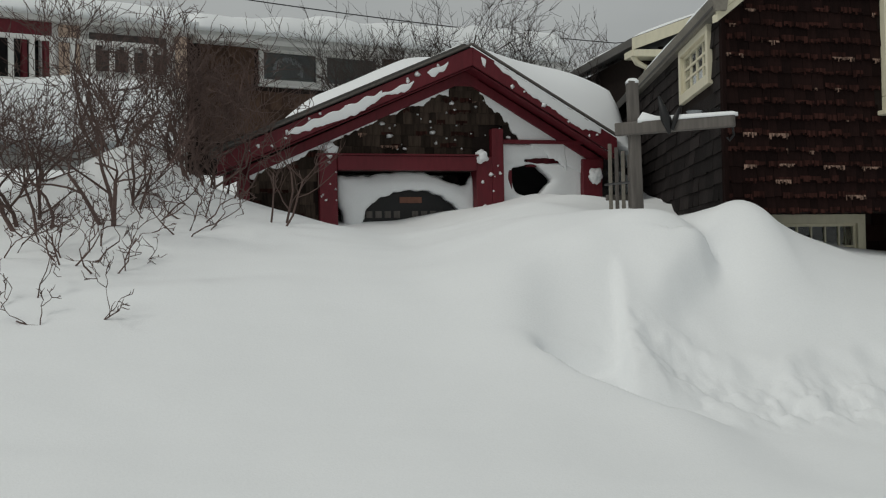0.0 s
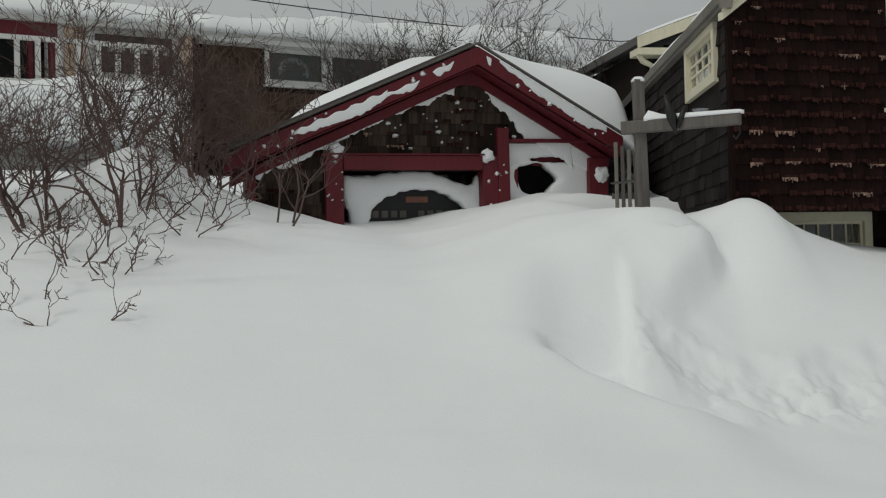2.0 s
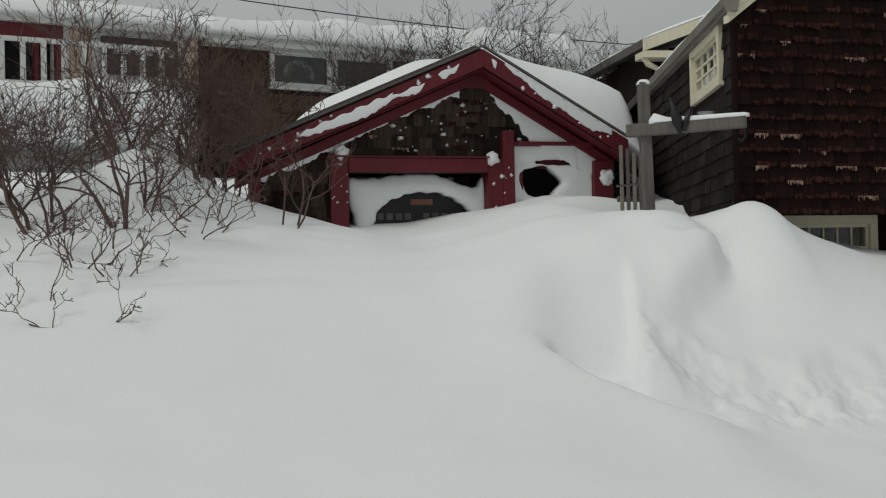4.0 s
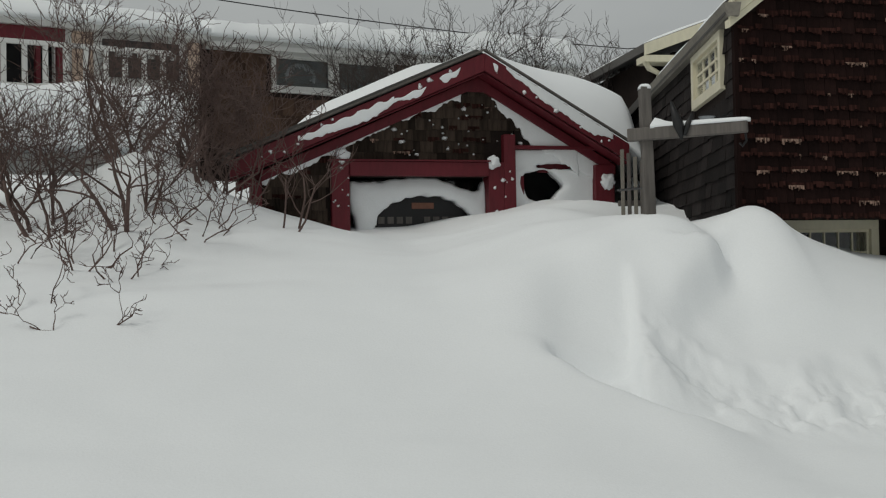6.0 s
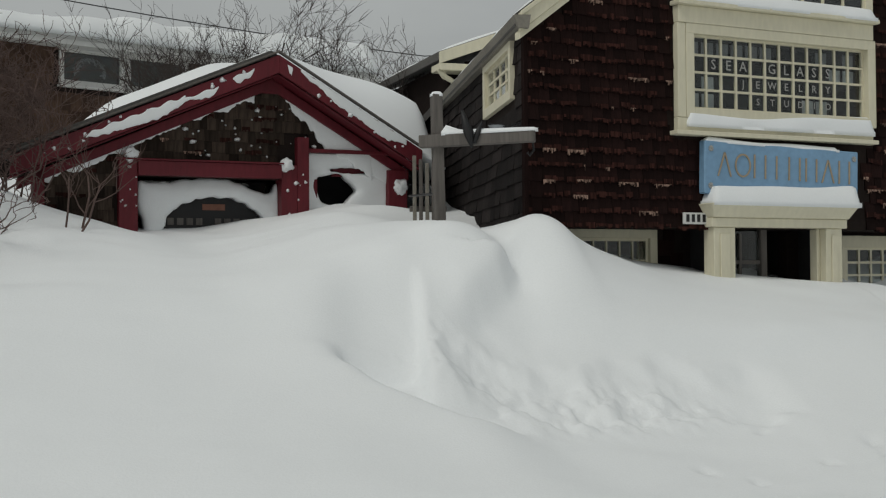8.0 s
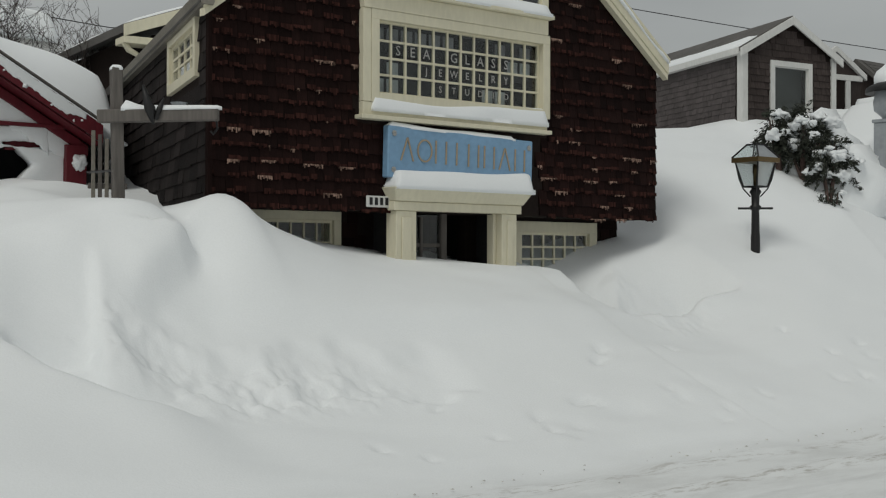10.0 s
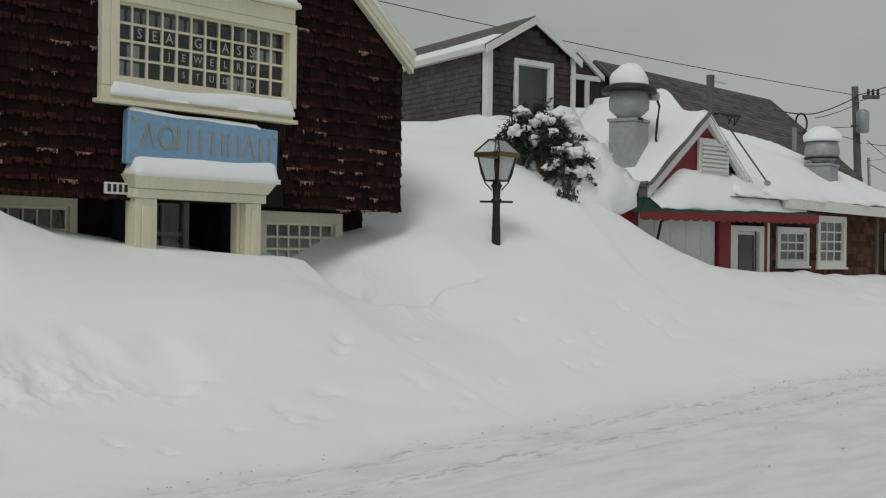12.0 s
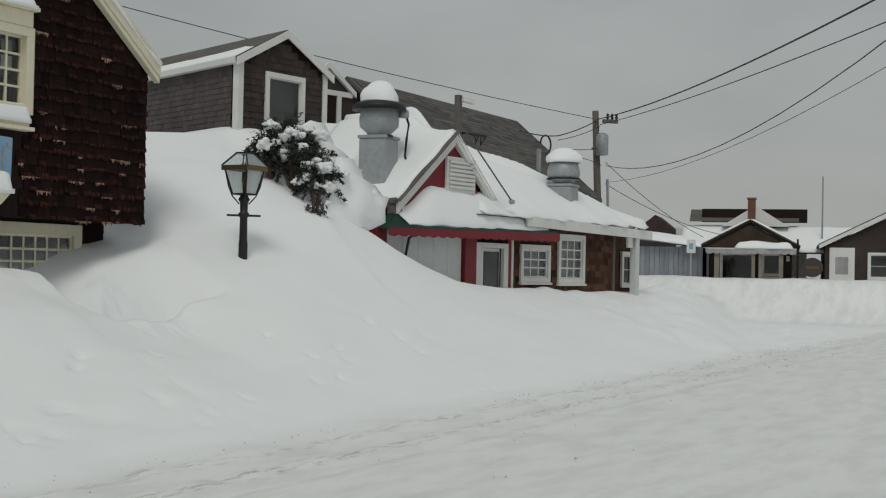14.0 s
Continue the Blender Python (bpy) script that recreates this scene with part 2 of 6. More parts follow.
def shingle_wall(parent, x0, x1, z0, z1, y, mat, inside=lambda x, z: True, course=0.145, width=(0.10, 0.20), thick=0.014, seed=1, singles=0, single_at=None, m=None, tan=0.0, fray=0.0, ragged=0.006):
    """Courses of shingles on a wall's front at y: the first singles of them in single_at are objects of their own."""
    rng = random.Random(seed)
    widths = [width[0] + (width[1] - width[0]) * k / 5 for k in range(6)]
    shared, verts, faces, tv, tf, fv, ff = {}, [], [], [], [], [], []
    z, made = z0, 0
    while z < z1 - 0.02:
        x = x0 - rng.uniform(0, 0.1)
        while x < x1:
            k = rng.randrange(6)
            w = widths[k]
            if x + w > x1:
                w = x1 - x
                k = -1
            a, b = max(x, x0), x + w
            if b - a > 0.03:
                cx, zz = (a + b) / 2, z + rng.uniform(-ragged, ragged)
                if inside(cx, z + course * 0.5) and inside(cx - (b - a) * 0.3, z + course * 0.85) and inside(cx + (b - a) * 0.3, z + course * 0.85):
                    base = m @ Vector((cx, y, zz)) if m is not None else Vector((cx, y, zz))
                    if k >= 0 and a == x and made < singles and (single_at is None or single_at(cx, z)):
                        if k not in shared:
                            me = bpy.data.meshes.new("shingle")
                            v, f = shingle_mesh(w, course + 0.02, thick)
                            me.from_pydata(v, [], f)
                            me.materials.append(mat)
                            shared[k] = me
                        ob = new("shingle", shared[k])
                        ob.parent = parent
                        ob.matrix_local = (m if m is not None else Matrix()) @ Matrix.Translation((cx, y, zz)) @ pose(0, 0, 0, 0, rng.uniform(-1.2, 1.2), 0)
                        made += 1
                    else:
                        v, f = shingle_mesh(b - a, course + 0.02, thick * rng.uniform(0.7, 1.3))
                        n = len(verts)
                        q = (m if m is not None else Matrix()) @ Matrix.Translation((cx, y, zz)) @ pose(0, 0, 0, 0, rng.uniform(-1.2, 1.2), 0)
                        verts += [q @ p for p in v]
                        faces += [tuple(i + n for i in t) for t in f]
                    for chance, store, far in ((fray, (fv, ff), 0.0015), (tan, (tv, tf), 0.004)):
                        if rng.random() < chance:
                            u, end = a + rng.uniform(0, 0.02), b + (rng.uniform(-0.02, 0.02) if far < 0.003 else rng.uniform(-0.09, 0.14))
                            end = min(end, x1)
                            peak = zz + (rng.uniform(0.03, 0.06) if far < 0.003 else rng.uniform(0.006, 0.02))
                            q = m if m is not None else Matrix()
                            while u < end:
                                e = min(end, u + (rng.uniform(0.012, 0.03) if far < 0.003 else rng.uniform(0.006, 0.018)))
                                low = zz + (rng.uniform(-0.012, 0.02) if far < 0.003 else rng.choice((-0.03, -0.014, -0.006, 0.004)) * rng.uniform(0.6, 1.2))
                                if inside(e, zz):
                                    n = len(store[0])
                                    yf = y - thick * 1.35 - far
                                    store[0].extend(q @ Vector(p) for p in ((u, yf, low), (e, yf, low + rng.uniform(-0.006, 0.006)), (e, yf + 0.003, peak), (u, yf + 0.003, peak), (u, y, low), (e, y, low)))
                                    store[1].extend(tuple(i + n for i in t) for t in ((0, 1, 2, 3), (0, 4, 5, 1)))
                                u = e
            x += w
        z += course
    if verts:
        ob = part("shingle_course", (verts, faces), mat, parent)
        ob["kind"] = "stuff"
    if fv:
        ob = part("frayed_edge", (fv, ff), FRAY, parent, "frayed reddish shingle edges")
        ob["kind"] = "stuff"
    if tv:
        ob = part("bleached_edge", (tv, tf), TAN, parent, "pale frayed shingle edges")
        ob["kind"] = "stuff"


def window(parent, name, x0, x1, z0, z1, y, nx, nz, trim, fw=0.07, sash=0.03, bar=0.016, depth=0.05, sill=0.0, back=ROOM_SHADE, deep=0.35, label="", m=None, shown=None):
    """A window in an opening: casing proud of the wall at y, bars, single panes, and a flat sheet behind, by default
    coloured as a dark room.
    """
    bm = bmesh.new()
    for a, b, c, d in ((x0 - fw, x1 + fw, z1, z1 + fw), (x0 - fw, x0, z0 - fw, z1), (x1, x1 + fw, z0 - fw, z1), (x0, x1, z0 - fw, z0)):
        cuboid(bm, a, b, y - depth, y + 0.04, c, d, 0.004)
    holder = part(name, bm, trim, parent, label)
    bm = bmesh.new()
    for a, b, c, d in ((x0, x1, z1 - sash, z1), (x0, x0 + sash, z0, z1 - sash), (x1 - sash, x1, z0, z1 - sash), (x0 + sash, x1 - sash, z0, z0 + sash)):
        cuboid(bm, a, b, y - 0.01, y + 0.03, c, d)
    part("sash", bm, trim, holder)
    gx, gz = (x1 - x0 - 2 * sash) / nx, (z1 - z0 - 2 * sash) / nz
    for k in range(1, nx):
        x = x0 + sash + gx * k
        box("glazing_bar", x - bar / 2, x + bar / 2, y - 0.006, y + 0.022, z0 + sash, z1 - sash, trim, holder, bevel=0)
    for k in range(1, nz):
        z = z0 + sash + gz * k
        box("glazing_bar", x0 + sash, x1 - sash, y - 0.003, y + 0.019, z - bar / 2, z + bar / 2, trim, holder, bevel=0)
    me = None
    for i in range(nx):
        for k in range(nz):
            bm = bmesh.new()
            if me is None:
                cuboid(bm, -gx / 2, gx / 2, -0.002, 0.002, -gz / 2, gz / 2)
                ob = part("pane", bm, GLASS, holder)
                me = ob.data
            else:
                bm.free()
                ob = new("pane", me)
                ob.parent = holder
            ob.visible_shadow = False
            ob.location = (x0 + sash + gx * (i + 0.5), y + 0.01, z0 + sash + gz * (k + 0.5))
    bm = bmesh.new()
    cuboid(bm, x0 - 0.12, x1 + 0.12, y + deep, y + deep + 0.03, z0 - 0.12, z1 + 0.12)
    part("back_sheet", bm, back, holder)
    if sill:
        box("sill", x0 - fw - 0.03, x1 + fw + 0.03, y - depth - sill, y, z0 - fw - 0.045, z0 - fw, trim, holder)
    if m is not None:
        holder.matrix_local = m
    return holder


def shear(k):
    """Leans what runs back along y towards +x."""
    m = Matrix()
    m[0][1] = k
    return m


def drift_cap(name, x0, x1, y0, y1, top, thick, label, m, nx=40, ny=14, seed=0.0, rough=0.05, edge=0.12, skew=0.0):
    """A cap of snow over x0..x1, y0..y1 on the surface top(x, y), thick(x, y) deep, its rim rounded and uneven."""
    verts, faces = [], []
    for lower in (False, True):
        for i in range(nx + 1):
            for k in range(ny + 1):
                u, v = i / nx, k / ny
                x, y = x0 + (x1 - x0) * u, y0 + (y1 - y0) * v
                wob = noise.noise((x * 1.3 + seed, y * 1.3, seed)) * rough
                rim = min(1.0, min(u, 1 - u) * (x1 - x0) / edge, min(v, 1 - v) * (y1 - y0) / edge)
                rim = math.sqrt(max(0.0, 1 - (1 - rim) ** 2))
                if k == 0:
                    y -= noise.noise((x * 2.1, seed, 3.0)) * rough * 0.9
                if i in (0, nx):
                    x += noise.noise((y * 2.1, seed, 5.0)) * rough * (1 if i else -1)
                z = top(x, y)
                verts.append((x, y, z - 0.02 if lower else z + (thick(x, y) + wob) * (0.15 + 0.85 * rim)))
    n, row = (nx + 1) * (ny + 1), ny + 1
    for i in range(nx):
        for k in range(ny):
            a = i * row + k
            faces.append((a, a + row, a + row + 1, a + 1))
            faces.append((n + a, n + a + 1, n + a + row + 1, n + a + row))
    ring = [i * row for i in range(nx + 1)] + [nx * row + k for k in range(1, row)] + [i * row + ny for i in range(nx - 1, -1, -1)] + [k for k in range(ny - 1, 0, -1)]
    for a, b in zip(ring, ring[1:] + ring[:1]):
        faces.append((a, n + a, n + b, b))
    ob = part(name, (verts, faces), SNOW, None, "", smooth=True, skew=skew)
    ob.matrix_world = m
    return tagged(ob, label, "snow")


# ---- ground: street, ploughed bank and wind drifts, one sheet out to the horizon ----
def smooth(a, b, x):
    t = np.clip((x - a) / (b - a), 0, 1)
    return t * t * (3 - 2 * t)


# snow height along lines parallel to the street: distance across it, then (along, height)
LINES = [
    (5.6, [(-12, 0.0), (60, 0.0)]),
    (6.8, [(-12, 0.22), (2, 0.20), (5, 0.12), (12, 0.08), (28, 0.08), (30, 0.0)]),
    (8.0, [(-12, 0.62), (0, 0.62), (3, 0.60), (4.3, 0.56), (4.9, 0.36), (6.5, 0.34), (8.5, 0.50), (10, 0.60), (11.2, 0.62), (12.5, 0.72), (15, 0.66), (20, 0.50), (27, 0.60), (28.6, 0.55), (30.0, 0.2), (31.0, 0.0)]),
    (9.2, [(-12, 1.12), (0, 1.15), (3, 1.15), (4.4, 1.20), (4.9, 1.05), (6.2, 1.22), (8.0, 1.28), (9.6, 1.22), (10.4, 1.02), (11.2, 0.95), (12.0, 1.25), (13, 1.5), (14, 1.55), (16, 1.40), (18, 1.20), (21, 0.95), (26, 0.95), (29, 1.12), (31, 1.15), (32.3, 0.6), (33.6, 0.0)]),
    (10.1, [(-12, 1.45), (0, 1.55), (3, 1.62), (4.3, 1.95), (4.9, 2.22), (5.25, 2.24), (5.55, 2.12), (5.75, 2.20), (6.08, 2.36), (6.3, 2.12), (6.7, 1.92), (7.3, 1.72), (8.1, 1.67), (9.6, 1.58), (10.3, 1.50), (11.2, 1.52), (12.1, 1.82), (13.0, 1.90), (14.5, 2.15), (16.0, 2.32), (17.4, 2.12), (18.3, 1.82), (19.1, 1.62), (20.3, 1.46), (22.6, 1.36), (25.5, 1.26), (29, 1.24), (31, 1.38), (32.8, 1.50), (34.2, 0.8), (35.6, 0.0)]),
    (11.2, [(-12, 1.75), (0, 1.85), (2, 1.90), (3.3, 1.86), (4.3, 2.14), (5.0, 2.16), (5.6, 2.08), (6.5, 2.02), (9.5, 1.62), (10.5, 1.74), (11.3, 1.88), (12.2, 2.02), (12.65, 2.10), (13.0, 2.45), (13.5, 2.55), (15.2, 2.95), (16.4, 3.0), (17.8, 2.60), (18.5, 2.3), (19.1, 1.95), (20.3, 1.55), (21.6, 1.3), (31, 1.2), (34.5, 1.25), (36.2, 0.4), (37.5, 0.0)]),
    (12.3, [(-12, 2.0), (-0.4, 2.14), (1.2, 2.26), (1.8, 2.30), (2.7, 2.18), (3.3, 2.02), (3.8, 2.06), (4.3, 2.16), (4.9, 2.38), (5.5, 2.28), (6.2, 2.10), (7, 2.05), (10, 1.9), (12.5, 2.75), (14.5, 3.2), (17.5, 3.3), (18.6, 3.0), (19.4, 2.4), (21, 1.6), (31, 1.2), (37, 1.0), (40, 0.0)]),
    (13.6, [(-12, 2.3), (-0.6, 2.45), (0.2, 2.62), (0.9, 2.92), (1.35, 2.72), (1.8, 2.50), (3, 2.1), (4.0, 2.08), (4.6, 2.35), (5.6, 2.5), (7.0, 2.45), (12, 3.0), (15, 3.6), (17.1, 3.65), (20, 3.4), (23, 1.6), (44, 1.0)]),
    (15.0, [(-12, 2.5), (0.2, 2.8), (0.9, 2.98), (1.8, 2.5), (3, 2.3), (7.0, 2.5), (12, 3.3), (15, 3.85), (17.3, 3.98), (19.6, 4.2), (20.5, 4.5), (22.5, 4.5), (24, 4.2), (27, 1.5), (44, 1.1)]),
    (20.0, [(-12, 3.6), (4, 3.2), (14, 3.9), (25, 4.1), (34, 1.6), (44, 1.2)]),
    (40.0, [(-12, 3.4), (25, 3.4), (38, 1.4), (60, 1.2)]),
]


def ground_height(s, d):
    """Height of the snow at street coordinates (arrays)."""
    s, d = np.asarray(s, float), np.asarray(d, float)
    rows = [np.interp(s, [p[0] for p in line], [p[1] for p in line]) for _, line in LINES]
    ds = [q for q, _ in LINES]
    z = np.where(d < ds[0], 0.0, rows[-1])
    for i in range(len(ds) - 1):
        t = np.clip((d - ds[i]) / (ds[i + 1] - ds[i]), 0, 1)
        z = np.where((d >= ds[i]) & (d < ds[i + 1]), rows[i] * (1 - t) + rows[i + 1] * t, z)
    # the mound that the shrubs grow from
    z = z + 0.40 * np.exp(-((s - 0.85) / 0.75) ** 2 - ((d - 13.0) / 0.6) ** 2)
    # the drift against the cottage's small window
    z = z + 0.20 * np.exp(-((s - 5.75) / 0.5) ** 2 - ((d - 13.8) / 0.5) ** 2)
    # far bank across the side street
    z = np.where(s > 44, np.maximum(z * (1 - smooth(44, 60, s)), 1.58 * smooth(50.4, 52.0, s + 0.25 * d)), z)
    z = z * (1 - smooth(70, 300, np.hypot(s, d)))
    return z


def blur(z, axis, times):
    for _ in range(times):
        a = np.roll(z, 1, axis)
        b = np.roll(z, -1, axis)
        z = (a + 2 * z + b) / 4
    return z


def trough(z, S, D, s0, d0, s1, d1, wide, deep, power=4):
    """A trench along a straight line in street coordinates."""
    L = math.hypot(s1 - s0, d1 - d0)
    t = ((S - s0) * (s1 - s0) + (D - d0) * (d1 - d0)) / L
    off = ((S - s0) * (d1 - d0) - (D - d0) * (s1 - s0)) / L
    off = off + wide * (0.22 * np.sin(t * 4.1 + s0 * 3) + 0.13 * np.sin(t * 10.7 + D * 2.3) + 0.08 * np.sin(S * 17 + D * 9))
    inside = np.exp(-np.abs(off / wide) ** power) * smooth(-0.35, 0.1, t) * (1 - smooth(L - 0.1, L + 0.35, t))
    return z - deep * inside


def ledge(z, S, D, line, lift, drop, near, far, soft):
    """An edge along a bent line in street coordinates: raised to the left of its run, sunk to the right, each fading away."""
    best = np.full(S.shape, 1e9)
    side, along = np.zeros(S.shape), np.zeros(S.shape)
    for i, ((a, b), (c, e)) in enumerate(zip(line, line[1:])):
        u, v = c - a, e - b
        t = np.clip(((S - a) * u + (D - b) * v) / (u * u + v * v), 0, 1)
        dx, dy = S - a - t * u, D - b - t * v
        far_off = np.hypot(dx, dy)
        closer = far_off < best
        best = np.where(closer, far_off, best)
        side = np.where(closer, np.sign(u * dy - v * dx), side)
        along = np.where(closer, i + t, along)
    n = len(line) - 1
    ends = smooth(0, 0.9, along) * (1 - smooth(n - 0.9, n, along))
    over = 0.5 + 0.5 * np.tanh(side * best / soft)
    shape = over * lift * np.exp(-(best / near) ** 2) - (1 - over) * drop * np.exp(-(best / far) ** 2)
    return z + shape * ends


def build_ground():
    s = np.concatenate([-np.geomspace(900, 8, 14), np.arange(-7, 16, 0.06), np.arange(16, 46, 0.16), np.arange(46, 58, 0.25), np.arange(58, 66, 0.5), np.geomspace(67, 1800, 16)])
    d = np.concatenate([-np.geomspace(900, 2, 12), np.arange(0, 5.4, 0.3), np.arange(5.4, 13.2, 0.06), np.arange(13.2, 24, 0.35), np.geomspace(25, 1800, 18)])
    S, D = np.meshgrid(s, d, indexing="ij")
    z = ground_height(S, D)
    fine = (S > -7.5) & (S < 46) & (D > 5) & (D < 14)
    z = np.where(fine, blur(blur(z, 0, 9), 1, 18), blur(blur(z, 0, 2), 1, 1))
    # a finer mesh where the snow was dug over
    s2 = np.concatenate([s[s < 3.7], np.arange(3.7, 7.6, 0.028), s[(s >= 7.6) & (s < 9.8)], np.arange(9.8, 12.4, 0.03), s[s >= 12.4]])
    d2 = np.concatenate([d[d < 7.9], np.arange(7.9, 10.5, 0.03), d[d >= 10.5]])
    z = np.stack([np.interp(s2, s, row) for row in z.T])
    z = np.stack([np.interp(d2, d, row) for row in z.T])
    s, d = s2, d2
    S, D = np.meshgrid(s, d, indexing="ij")
    fine = (S > -7.5) & (S < 46) & (D > 5) & (D < 14)
    # the dug trench below the cottage: the drift's cut edge, the broken face, a wind-curled fin and a soft brow
    z = ledge(z, S, D, [(4.9, 8.14), (4.25, 8.22), (3.91, 8.55), (3.74, 8.8), (3.66, 9.05), (3.7, 9.3)], 0.04, 0.20, 0.4, 0.42, 0.06)
    z = ledge(z, S, D, [(3.66, 8.8), (3.68, 9.1), (3.84, 9.6), (4.2, 10.3)], 0.03, 0.20, 0.4, 0.7, 0.24)
    z = ledge(z, S, D, [(4.06, 8.4), (4.20, 8.75), (4.36, 9.16), (4.52, 9.57), (4.62, 9.9)], -0.09, -0.05, 0.32, 0.28, 0.035)
    z = ledge(z, S, D, [(4.69, 9.40), (5.07, 9.52), (5.36, 9.66), (5.54, 9.84), (5.46, 10.02)], 0.12, 0.16, 0.30, 0.34, 0.06)
    z = ledge(z, S, D, [(5.1, 9.54), (5.55, 9.41), (6.01, 9.23), (6.47, 9.06), (7.63, 8.93), (9.0, 8.86)], 0.03, 0.10, 0.35, 0.45, 0.10)
    z = trough(z, S, D, 4.75, 8.70, 7.2, 8.50, 0.30, 0.09, 6)
    # the gully by the shop's corner, behind a wind-cut lip
    z = ledge(z, S, D, [(9.9, 10.5), (10.35, 10.1), (10.25, 9.65), (10.36, 9.2), (11.1, 9.2), (11.7, 9.3), (12.5, 9.2)], -0.60, -0.05, 0.85, 0.35, 0.045)
    # a sharp little peak that the wind left on the crest
    z = z - 0.11 * np.exp(-((S - 5.60) / 0.15) ** 2 - ((D - 10.05) / 0.4) ** 2) - 0.05 * np.exp(-((S - 4.75) / 0.25) ** 2 - ((D - 10.1) / 0.5) ** 2) + 0.03 * np.exp(-((S - 6.2) / np.where(S < 6.2, 0.25, 0.10)) ** 2 - ((D - 10.0) / 0.5) ** 2)
    # scuffs and half-filled prints along the lower bank
    rng = random.Random(19)
    for _ in range(34):
        a, b, q = rng.uniform(5.5, 19), rng.uniform(6.9, 8.5), rng.uniform(-0.6, 0.6)
        u, v = (S - a) * math.cos(q) + (D - b) * math.sin(q), (D - b) * math.cos(q) - (S - a) * math.sin(q)
        z = z - rng.uniform(0.025, 0.06) * np.exp(-(u / rng.uniform(0.05, 0.11)) ** 2 - (v / rng.uniform(0.035, 0.07)) ** 2)
    near = smooth(5.6, 6.6, D) * (1 - smooth(13.5, 16, D)) * smooth(-9, -6, S) * (1 - smooth(40, 46, S))
    flat = [Vector((a, b, 0.0)) for a, b in zip(S.ravel(), D.ravel())]
    keep = fine.ravel()
    lump = np.zeros(len(flat))
    broken = np.zeros(len(flat))
    tread = np.zeros(len(flat))
    for i in np.nonzero(keep)[0]:
        a, b = flat[i].x, flat[i].y
        # wind ripples run along the street; footprints and spade marks by the trench
        lump[i] = 0.042 * noise.noise((a * 0.55, b * 1.6, 1.0)) + 0.016 * noise.noise((a * 1.7, b * 4.0, 4.0))
        if a > 24:
            lump[i] += 0.09 * noise.noise((a * 0.9, b * 1.3, 6.0)) + 0.05 * noise.noise((a * 2.3, b * 2.6, 8.0))
        w = max(0.0, 1 - abs(b - 8.5) / 0.5) * max(0.0, 1 - abs(a - 5.7) / 1.4) + 0.6 * max(0.0, 1 - math.hypot(a - 4.6, b - 9.0) / 0.7) + 0.9 * max(0.0, 1 - math.hypot(a - 11.0, b - 9.6) / 1.0)
        if w > 0:
            broken[i] = w * 0.12 * (noise.noise((a * 3.1, b * 3.1, 7.0)) + 0.5 * noise.noise((a * 8.0, b * 8.0, 9.0)) + 0.36 * noise.noise((a * 17.0, b * 17.0, 2.0)))
        v = max(0.0, 1 - abs(b - 7.5) / 0.9) * max(0.0, 1 - abs(a - 10) / 4.5)
        if v > 0:
            broken[i] += v * 0.05 * min(0.0, noise.noise((a * 2.2, b * 2.2, 17.0)) + 0.15)
    far_bank = (S > 44) & (S < 66) & (D > -6) & (D < 24) & (z > 0.25)
    for i in np.nonzero(far_bank.ravel())[0]:
        a, b = flat[i].x, flat[i].y
        lump[i] = broken[i] = 0.09 * noise.noise((a * 0.5, b * 0.45, 11.0)) + 0.03 * noise.noise((a * 1.1, b * 1.0, 12.0))
    road = (S > -20) & (S < 60) & (D > 0) & (D < 7.2)
    for i in np.nonzero(road.ravel())[0]:
        a, b = flat[i].x, flat[i].y
        u = b + 0.12 * noise.noise((a * 0.3, 0.0, 2.0))
        for c, h in ((6.3, 0.03), (5.78, 0.03), (5.05, 0.03), (3.4, 0.03)):
            tread[i] += h * math.exp(-((u - c) / 0.11) ** 2) * (0.7 + 0.9 * noise.noise((a * 2.4, b * 3, 5.0)))
        tread[i] += 0.012 * noise.noise((a * 1.1, b * 4.5, 3.0))
    z = z + lump.reshape(z.shape) * near + broken.reshape(z.shape) + tread.reshape(z.shape)
    n, k = z.shape
    m = np.array(STREET)[:3, :3]
    co = np.stack([S.ravel(), D.ravel(), z.ravel()], 1) @ m.T
    q = np.arange((n - 1) * k).reshape(n - 1, k)[:, :-1].ravel()
    me = bpy.data.meshes.new("ground")
    me.from_pydata(co.tolist(), [], np.stack([q, q + k, q + k + 1, q + 1], 1).tolist())
    me.polygons.foreach_set("use_smooth", [True] * len(me.polygons))
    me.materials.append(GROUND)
    ob = new("ground", me)
    tagged(ob, "deep wind-drifted snow banked along a ploughed, packed-snow street", "ground", kind="structure")


